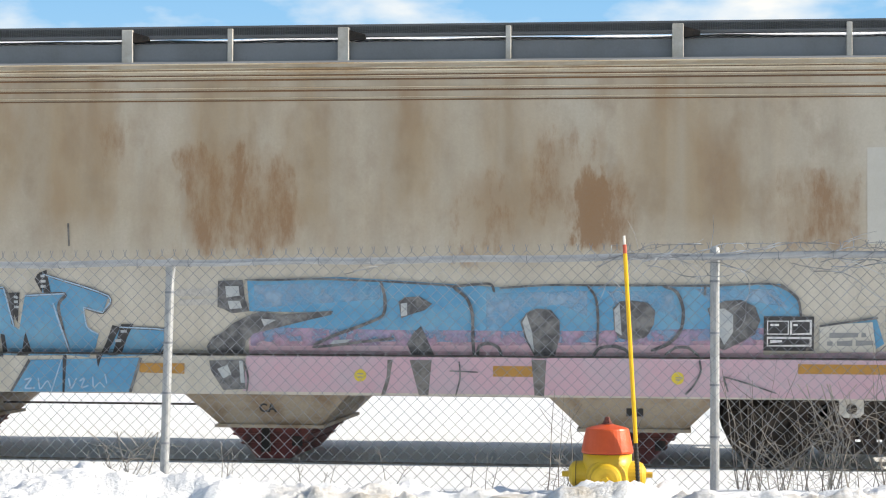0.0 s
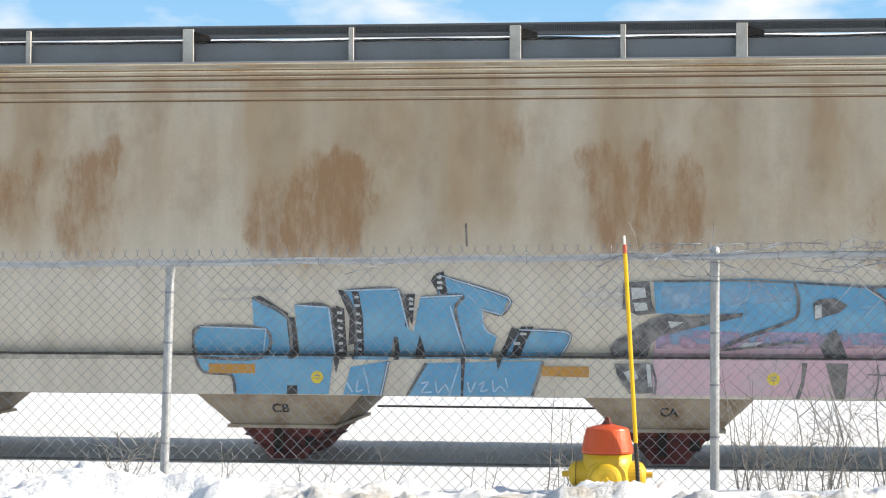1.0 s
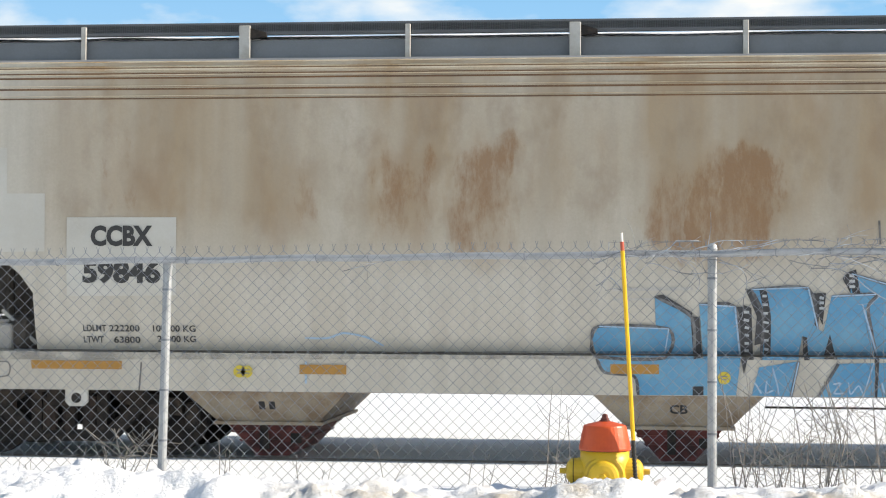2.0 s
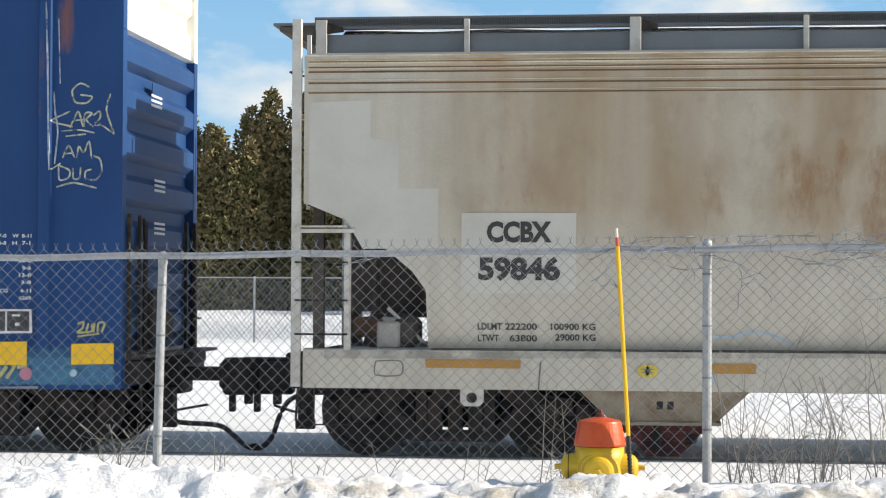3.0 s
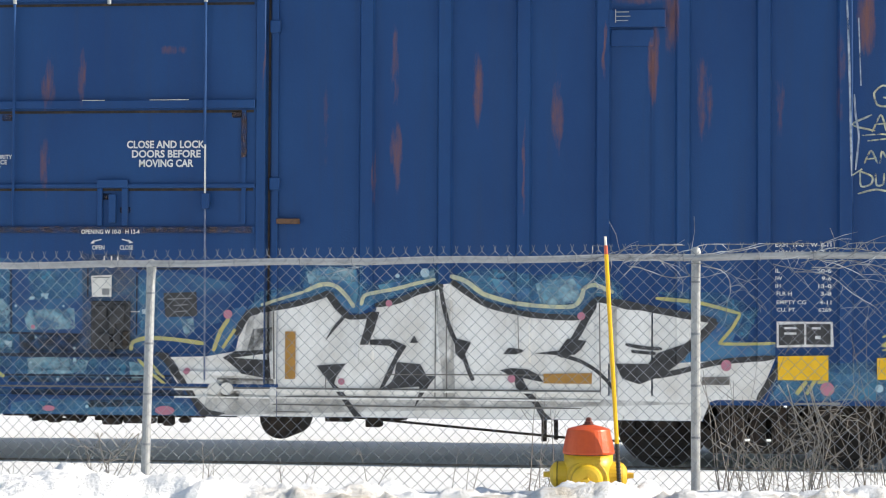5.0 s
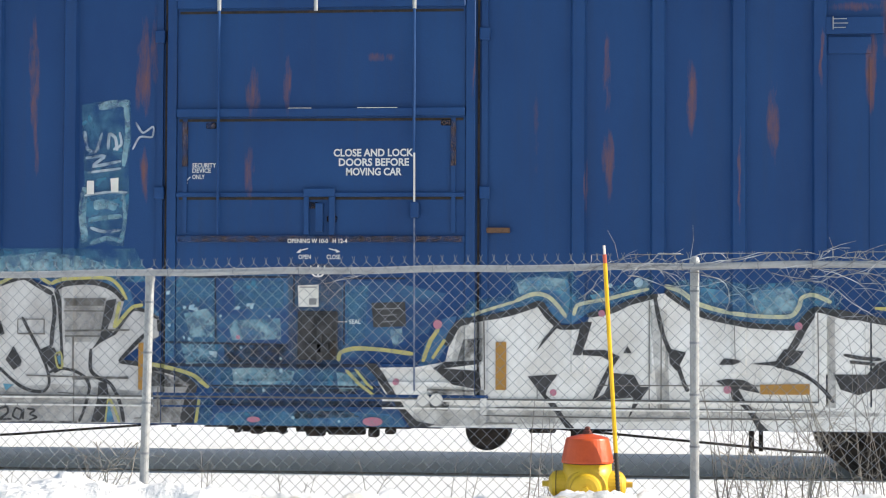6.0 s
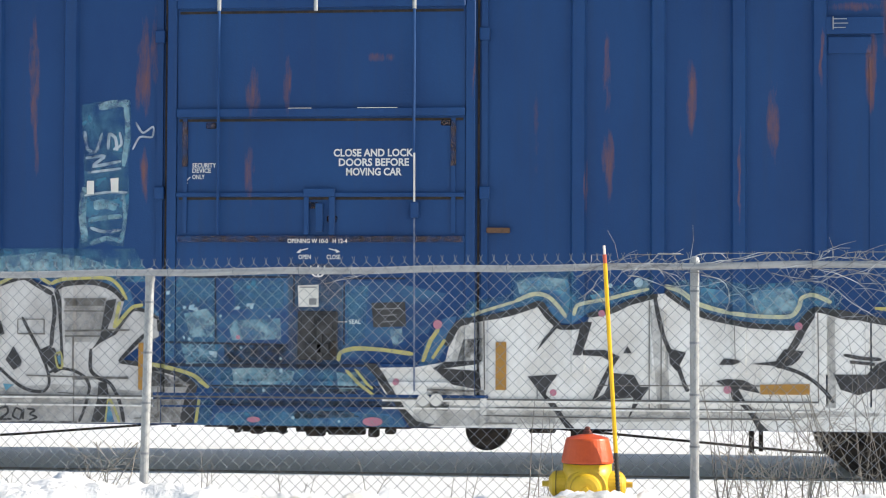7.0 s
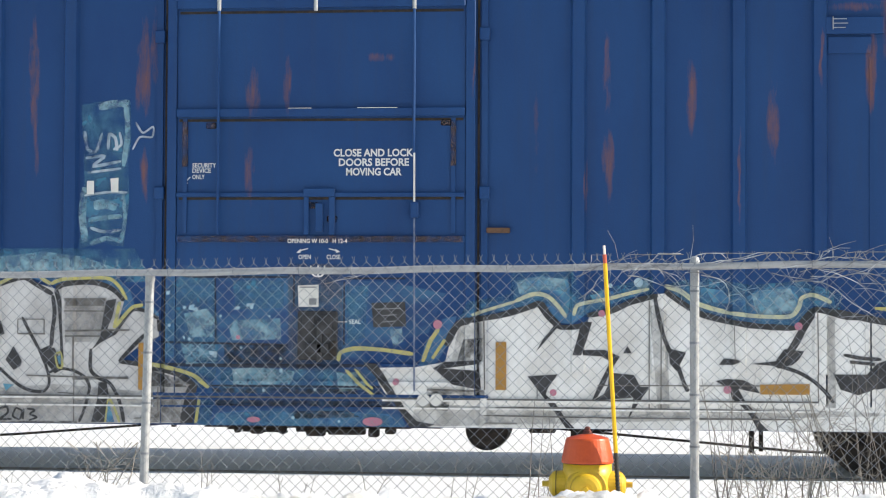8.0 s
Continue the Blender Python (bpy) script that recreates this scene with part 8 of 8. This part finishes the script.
def foliage_cards(verts, faces, rng, centre, size):
    """A small spray of scale leaves: two crossed slim blades."""
    c = Vector(centre)
    for _ in range(2):
        d = Vector((rng.uniform(-1, 1), rng.uniform(-1, 1), rng.uniform(-0.2, 1.2))).normalized()
        n = d.cross(Vector((rng.uniform(-1, 1), rng.uniform(-1, 1), rng.uniform(-1, 1)))).normalized()
        k = len(verts)
        verts += [c - n * size * 0.35, c + d * size - n * size * 0.15, c + d * size * 1.1 + n * size * 0.15, c + n * size * 0.35]
        faces.append((k, k + 1, k + 2, k + 3))


def build_cedar(x, y, height, radius, seed):
    rng = random.Random(seed)
    z0 = ground_height(x, y) - 0.05
    tree = thing("cedar_tree", pose(x, y, z0), "dense dark olive cedar in a hedge row on snow", "tree", "cedar hedge row")
    bm = bmesh.new()
    tube(bm, [(0, 0, 0), (0.05, 0, height * 0.5), (0, 0, height * 0.96)], [0.16, 0.09, 0.02], 7)
    part("trunk", bm, MAT_BARK, tree)
    verts, faces = [], []
    twin = [(rng.uniform(-0.8, 0.8) * radius, rng.uniform(0.78, 1.0)) for _ in range(5)]
    for _ in range(6000):
        h = rng.random() ** 0.9
        ox, top = rng.choice(twin)
        a = rng.uniform(0, 2 * math.pi)
        r = radius * (1.0 - h ** 2.8) * (0.75 + 0.25 * math.sin(a * 3 + seed)) * (0.80 + 0.35 * noise.noise(Vector((a * 1.3, h * 7, seed)))) + 0.12
        r *= 1 - 0.3 * rng.random() ** 2
        foliage_cards(verts, faces, rng, (ox * h + r * math.cos(a), r * math.sin(a), 0.05 + h * height * top), rng.uniform(0.08, 0.20))
    me = bpy.data.meshes.new("crown")
    me.from_pydata([tuple(v) for v in verts], [], faces)
    me.materials.append(MAT_CEDAR)
    ob = new("crown", me)
    ob.parent = tree


def grow(bm, rng, p, d, length, r, depth, up=0.25):
    pts, q = [p], p.copy()
    n = 4
    for k in range(n):
        d = (d + Vector((rng.uniform(-1, 1), rng.uniform(-1, 1), rng.uniform(-0.4, 1)) ) * 0.13 + Vector((0, 0, up * 0.2))).normalized()
        q = q + d * length / n
        pts.append(q.copy())
    tube(bm, pts, [r * (1 - 0.55 * k / n) for k in range(n + 1)], 4 if depth > 1 else 3, cap=False)
    if depth <= 0:
        return
    for k in range(rng.randint(4, 6)):
        i = rng.randint(1, n)
        side = Vector((rng.uniform(-1, 1), rng.uniform(-1, 1), rng.uniform(0.1, 0.9))).normalized()
        grow(bm, rng, pts[i], (d * 0.7 + side * 0.75).normalized(), length * rng.uniform(0.42, 0.68), r * 0.5, depth - 1, up)


def build_bare_tree(x, y, height, seed):
    rng = random.Random(seed)
    tree = thing("bare_tree", pose(x, y, ground_height(x, y) - 0.1), "leafless grey-brown young tree with thin twigs", "tree", "bare trees by the houses")
    bm = bmesh.new()
    for k in range(3):
        grow(bm, rng, Vector((rng.uniform(-0.3, 0.3), rng.uniform(-0.3, 0.3), 0)), Vector((rng.uniform(-0.25, 0.25), rng.uniform(-0.2, 0.2), 1)).normalized(), height * rng.uniform(0.62, 0.8), 0.034, 3, 0.6)
    part("trunk", bm, MAT_BARK, tree)


def build_shrub(x, y, height, seed):
    rng = random.Random(seed)
    tree = thing("bare_shrub", pose(x, y, ground_height(x, y) - 0.1), "dense leafless brown shrub behind the far fence", "shrub", "shrub row behind the far fence")
    bm = bmesh.new()
    for k in range(24):
        grow(bm, rng, Vector((rng.uniform(-0.55, 0.55), rng.uniform(-0.3, 0.3), 0)), Vector((rng.uniform(-0.5, 0.5), rng.uniform(-0.3, 0.3), 1)).normalized(), height * rng.uniform(0.45, 0.85), 0.017, 2, 0.3)
    part("branches_mass", bm, MAT_BARK, tree)["kind"] = "stuff"


def build_far_brush(x, y, height, seed):
    rng = random.Random(seed)
    w = thing("dry_weeds", pose(x, y, ground_height(x, y) - 0.08), "grey-brown dry weeds in front of a snow bank", "weeds", "dry weeds by the far fence")
    bm = bmesh.new()
    for _ in range(46):
        p = Vector((rng.uniform(-0.5, 0.5), rng.uniform(-0.12, 0.12), 0))
        d = Vector((rng.uniform(-0.3, 0.3), rng.uniform(-0.2, 0.2), 1)) * height * rng.uniform(0.5, 1.0)
        q = p + d * 0.55 + Vector((rng.uniform(-0.05, 0.05), 0, 0))
        tube(bm, [p, q, p + d], [0.011, 0.009, 0.005], 3, cap=False)
        for s in range(2):
            e = Vector((rng.uniform(-0.2, 0.2), rng.uniform(-0.1, 0.1), rng.uniform(0.1, 0.3)))
            tube(bm, [q, q + e], [0.007, 0.004], 3, cap=False)
    part("stems", bm, MAT_BARK, w)["kind"] = "stuff"


def build_house(x, y, width, depth, wall, ridge, ridge_along_x, label, windows, wing=0.0, gable=None):
    z0 = ground_height(x, y) - 0.1
    h = thing("house", pose(x, y, z0), label, "house", "houses behind the trees")
    w2, d2 = width / 2, depth / 2
    part("wall", boxes((-w2, w2, -d2, d2, 0, wall)), MAT_HOUSE, h)
    bm = bmesh.new()
    o = 0.35
    if ridge_along_x:
        prof = [(-d2 - o, wall - 0.15), (0, ridge), (d2 + o, wall - 0.15), (d2 + o, wall), (0, ridge + 0.18), (-d2 - o, wall)]
        extrude_x(bm, prof, -w2 - o, w2 + o)
    else:
        prof = [(-w2 - o, wall - 0.15), (0, ridge), (w2 + o, wall - 0.15), (w2 + o, wall), (0, ridge + 0.18), (-w2 - o, wall)]
        extrude_y(bm, prof, -d2 - o, d2 + o)
        g = bmesh.new()
        extrude_y(g, [(-w2, wall), (w2, wall), (0, ridge)], -d2 + 0.005, d2 - 0.005)
        part("gable", g, gable or MAT_HOUSE, h)
    roof = part("roof", bm, MAT_ROOF, h, "grey shingle roof with snow")
    if not ridge_along_x:
        snow = bmesh.new()
        rise = (ridge - wall) / (w2 + o)
        extrude_y(snow, [(w2 * 0.15, ridge + 0.2 - rise * w2 * 0.15), (w2 + o, wall + 0.03), (w2 + o, wall + 0.16), (w2 * 0.15, ridge + 0.34 - rise * w2 * 0.15)], -d2 - o, d2 + o)
        part("roof_snow", snow, MAT_SNOW, h, "snow lying on the roof")
    for wx, wz, ww, wh in windows:
        win = part("window", boxes((wx - ww / 2 - 0.07, wx + ww / 2 + 0.07, -d2 - 0.05, -d2 + 0.03, wz - 0.07, wz + wh + 0.07)), MAT_WHITE, h)
        part("pane", boxes((wx - ww / 2, wx + ww / 2, -d2 - 0.058, -d2 - 0.045, wz, wz + wh)), MAT_GLASS_DARK, win)
    if wing:
        # rear wing whose ridge runs across, a little lower than the gable
        bm = bmesh.new()
        extrude_x(bm, [(0.5, wall - 0.1), (d2, ridge - 0.35), (2 * d2, wall - 0.1), (2 * d2, wall + 0.05), (d2, ridge - 0.15), (0.5, wall + 0.1)], -0.2, w2 + wing)
        part("wing_roof", bm, MAT_ROOF, h, "grey shingle roof of the rear wing")
        part("wing_wall", boxes((w2 - 0.1, w2 + wing - 0.3, 0.9, 2 * d2 - 0.4, 0, wall)), MAT_HOUSE, h)
    return h, roof


build_far_fence()
_rng = random.Random(11)
_x = -27.0
_i = 0
while _x < 1.2:
    tall = 7.1 + 0.6 * math.sin(_x * 1.3) + _rng.uniform(-0.6, 0.6)
    if _x > -8.4:
        tall = 6.5 + _rng.uniform(-0.5, 0.5)
    if _x > -0.3:
        tall *= 0.8
    build_cedar(_x, 67.5 + _rng.uniform(-0.8, 0.8), tall - 0.1, 1.45, 20 + _i)
    _x += 0.82 + _rng.uniform(-0.15, 0.2)
    _i += 1
for _k in range(34):
    build_shrub(1.0 + 0.8 * (_k % 17) + 0.4 * (_k // 17) + _rng.uniform(-0.2, 0.2), 64.3 + 0.9 * (_k // 17) + _rng.uniform(-0.6, 0.6), 1.75 + _rng.uniform(-0.3, 0.4), 400 + _k)
for _k in range(18):
    build_bare_tree(-3.6 + 0.85 * _k + _rng.uniform(-0.4, 0.4), 62.5 + _rng.uniform(-1.5, 3.0), (4.5 if _k < 6 else 6.1) + _rng.uniform(-0.7, 0.6), 300 + _k)
for _k in range(20):
    build_shrub(-6.5 + 0.42 * _k + _rng.uniform(-0.2, 0.2), 63.6 + _rng.uniform(-0.6, 0.8), 3.0 + _rng.uniform(-0.7, 0.7), 700 + _k)
for _k in range(16):
    build_far_brush(2.0 + 0.9 * _k + _rng.uniform(-0.2, 0.2), 57.5 + _rng.uniform(-0.2, 0.3), 0.95 + _rng.uniform(-0.25, 0.3), 450 + _k)
build_house(6.0, 95, 6.2, 8.0, 3.2, 5.65, False, "pale-sided house with a steep gable behind bare trees", [], 3.4)
build_house(13.0, 92, 8.6, 8.0, 5.4, 11.0, False, "larger pale house with a steep dark roof", [(-2.6, 3.0, 1.0, 1.4), (0.0, 3.0, 1.0, 1.4)], 0.0, MAT_GABLE)
build_house(-0.5, 98, 6.0, 6.0, 2.8, 5.2, True, "low house with a brown-grey roof", [])


def build_sky_backdrop():
    """Blue sky with soft white cloud, far behind everything."""
    m = bpy.data.materials.new("sky_backdrop")
    m.use_nodes = True
    nt = m.node_tree
    nt.nodes.clear()
    out = nt.nodes.new("ShaderNodeOutputMaterial")
    em = nt.nodes.new("ShaderNodeEmission")
    vec = coords(nt, 0.0062, 0.0062, 0.015)
    cloud = noise_fac(nt, vec, 1.0, 6, 0.44, 0.66, 0.5)
    sep = nt.nodes.new("ShaderNodeSeparateXYZ")
    nt.links.new(coords(nt), sep.inputs[0])
    low = nt.nodes.new("ShaderNodeMapRange")
    low.inputs[1].default_value, low.inputs[2].default_value = 280.0, 20.0
    nt.links.new(sep.outputs[2], low.inputs[0])
    blue = mix_col(nt, low.outputs[0], SKY_HIGH, SKY_LOW)
    nt.links.new(mix_col(nt, cloud, blue, (0.86, 0.91, 0.97)), em.inputs["Color"])
    em.inputs["Strength"].default_value = SKY_GLOW
    nt.links.new(em.outputs[0], out.inputs["Surface"])
    bm = bmesh.new()
    rows = []
    for k in range(25):
        a = radians(-42 + 84 * k / 24)
        rows.append([bm.verts.new((1800 * math.sin(a), 1800 * math.cos(a), z)) for z in (-60, 420)])
    for a, b in zip(rows, rows[1:]):
        bm.faces.new((a[0], b[0], b[1], a[1]))
    ob = part("backdrop", bm, m)
    tagged(ob, "blue winter sky with thin white cloud", "sky", kind="structure")


build_sky_backdrop()


# ================= dry weeds and vines along the fence =================
def build_weed(x, y, height, seed, stems, spread_x=0.15, material=None, branchy=2):
    rng = random.Random(seed)
    w = thing("dry_weed", pose(x, y, ground_height(x, y) - 0.03), "dry brown weed stems standing in snow by the fence", "weed", "dry weeds along the fence")
    for _ in range(stems):
        p = Vector((rng.uniform(-spread_x, spread_x), rng.uniform(-0.08, 0.08), 0))
        d = Vector((rng.uniform(-0.28, 0.28), rng.uniform(-0.1, 0.1), 1)).normalized()
        L = height * rng.uniform(0.55, 1.0)
        pts, q = [p], p.copy()
        for k in range(6):
            d = (d + Vector((rng.uniform(-1, 1) * 0.10, rng.uniform(-1, 1) * 0.05, 0))).normalized()
            q = q + d * L / 6
            pts.append(q.copy())
        bm = bmesh.new()
        r = rng.uniform(0.0018, 0.0038)
        tube(bm, pts, [r * (1 - 0.1 * k) for k in range(7)], 4, cap=False)
        for _k in range(branchy):
            i = rng.randint(2, 5)
            s = rng.choice((-1, 1))
            b = pts[i]
            t = Vector((s * rng.uniform(0.3, 0.9), rng.uniform(-0.3, 0.3), rng.uniform(0.4, 1))).normalized() * L * rng.uniform(0.1, 0.3)
            tube(bm, [b, b + t * 0.5 + Vector((0, 0, -0.005)), b + t], [r * 0.7, r * 0.55, r * 0.4], 3, cap=False)
        part("stem", bm, material or MAT_STEM, w)


def build_brush(x, y, height, seed, count=90, wide=0.28):
    """A tangle of fine dead twigs."""
    rng = random.Random(seed)
    w = thing("dead_brush", pose(x, y, ground_height(x, y) - 0.02), "tangled pale dead brush against the fence", "brush", "dry weeds along the fence")
    bm = bmesh.new()
    for _ in range(count):
        a = Vector((rng.gauss(0, wide * 0.5), rng.uniform(-0.1, 0.1), rng.uniform(0, height * 0.8)))
        d = Vector((rng.uniform(-1, 1), rng.uniform(-0.4, 0.4), rng.uniform(-0.3, 1))).normalized()
        L = rng.uniform(0.06, 0.22)
        n = Vector((-d.z, 0, d.x)) * rng.uniform(-0.05, 0.05)
        tube(bm, [a, a + d * L * 0.5 + n, a + d * L], rng.uniform(0.0010, 0.0018), 3, cap=False)
    for _ in range(8):
        p = Vector((rng.uniform(-wide, wide) * 0.4, 0, 0))
        tube(bm, [p, p + Vector((rng.uniform(-0.1, 0.1), 0, height * 0.5)), p + Vector((rng.uniform(-0.25, 0.25), 0, height))], 0.0028, 4, cap=False)
    t = part("tangle", bm, MAT_BRUSH, w)
    t["kind"] = "stuff"


def build_vine(x, z, length, seed, curls=3):
    """A bare vine that runs along the top of the fence."""
    rng = random.Random(seed)
    v = thing("dry_vine", pose(x, FENCE_Y - 0.03, z), "bare tangled vine hanging over the fence rail", "vine", "dry vines on the fence")
    for c in range(curls):
        bm = bmesh.new()
        p = Vector((rng.uniform(0, length * 0.6), rng.uniform(-0.03, 0.02), rng.uniform(-0.12, 0.03)))
        d = rng.uniform(-0.5, 0.7)
        pts = [p.copy()]
        bend = rng.uniform(-0.5, 0.5)
        for k in range(12):
            d += bend * 0.35 + rng.uniform(-0.35, 0.35)
            bend *= 0.9
            p = p + Vector((math.cos(d), rng.uniform(-0.15, 0.15), math.sin(d) * 0.75)) * length / 14
            p.z = max(-0.55, min(0.07, p.z))
            pts.append(p.copy())
        r = rng.uniform(0.0017, 0.0036)
        tube(bm, pts, [r * (1 - 0.04 * k) for k in range(len(pts))], 4, cap=False)
        for _ in range(3):
            q = pts[rng.randint(2, 10)]
            e = Vector((rng.uniform(-1, 1), rng.uniform(-0.3, 0.3), rng.uniform(-1, 0.4))).normalized() * rng.uniform(0.06, 0.2)
            tube(bm, [q, q + e * 0.5 + Vector((0.01, 0, 0.01)), q + e], [r * 0.7, r * 0.5, r * 0.35], 3, cap=False)
        part("stem", bm, MAT_VINE, v)


def place_weeds():
    rng = random.Random(77)
    for k in range(14):
        build_weed(0.36 + 0.115 * k + rng.uniform(-0.05, 0.05), 10.95 + rng.uniform(-0.05, 0.15), rng.uniform(0.5, 1.15), 500 + k, rng.randint(3, 5))
    build_weed(-0.68, 10.95, 0.85, 520, 2, 0.06)
    build_weed(-0.55, 10.98, 0.65, 521, 2, 0.05)
    build_weed(-0.22, 10.98, 0.75, 522, 3, 0.12)
    for k, (x, h) in enumerate(((-3.7, 0.22), (-3.15, 0.45), (-2.45, 0.36), (-2.0, 0.25), (-1.6, 0.3), (-1.05, 0.28))):
        build_weed(x, 10.95, h, 540 + k, rng.randint(2, 4), 0.09)
    build_brush(0.98, 10.98, 0.62, 560, 110, 0.30)
    build_brush(0.62, 11.0, 0.30, 561, 36, 0.22)
    build_brush(-3.12, 10.98, 0.36, 562, 34, 0.26)
    build_brush(-0.5, 11.0, 0.2, 563, 30, 0.2)
    for k in range(14):
        x = -0.75 + 0.2 * k
        build_vine(x, fence_top(x) - 0.03, 0.7, 600 + k, 3 if x > 0.2 else 2)
    build_vine(-1.8, fence_top(-1.8) + 0.0, 0.35, 640, 1)
    build_vine(-0.45, fence_top(-0.4) - 0.10, 0.4, 641, 2)


place_weeds()


# ================= movement of the train =================
SPEED, STOP = 3.857, 5.52


SWAY_TIMES = [0.0, 0.5, 1.0, 1.5, 2.2, 3.0, 3.5, 4.0, 4.5, 5.0, 5.3]
SWAY = [0.0, -0.035, 0.0, -0.03, 0.0, 0.005, -0.025, -0.05, 0.005, -0.005, 0.0]


def run(t):
    """How far the train has rolled: an even pace with the slack of the couplings, then a stop."""
    return float(np.interp(t, SWAY_TIMES, SWAY)) + even_run(t)


def even_run(t):
    return SPEED * t if t <= STOP - 0.06 else SPEED * min(STOP, (STOP - 0.06) + 0.06 * (1 - math.exp(-(t - STOP + 0.06) / 0.05)))


def motions():
    times = [0.0, 0.5, 1.0, 1.5, 2.2, 3.0, 3.5, 4.0, 4.5, 5.0, 5.3, 5.46, 5.53, 5.63, 6.0, 8.0]
    for car, start in ((hopper, HOPPER_START), (box_car, BOX_START)):
        walk(car, [(t, pose(start + run(t), TRACK_Y, 0)) for t in times])
    steps = [0.13 * k for k in range(43)] + [5.63, 6.0, 8.0]
    for w, x in WHEELS:
        walk(w, [(t, pose(x, 0, WHEEL_R, 0, math.degrees(run(t) / WHEEL_R), 0)) for t in steps])


motions()
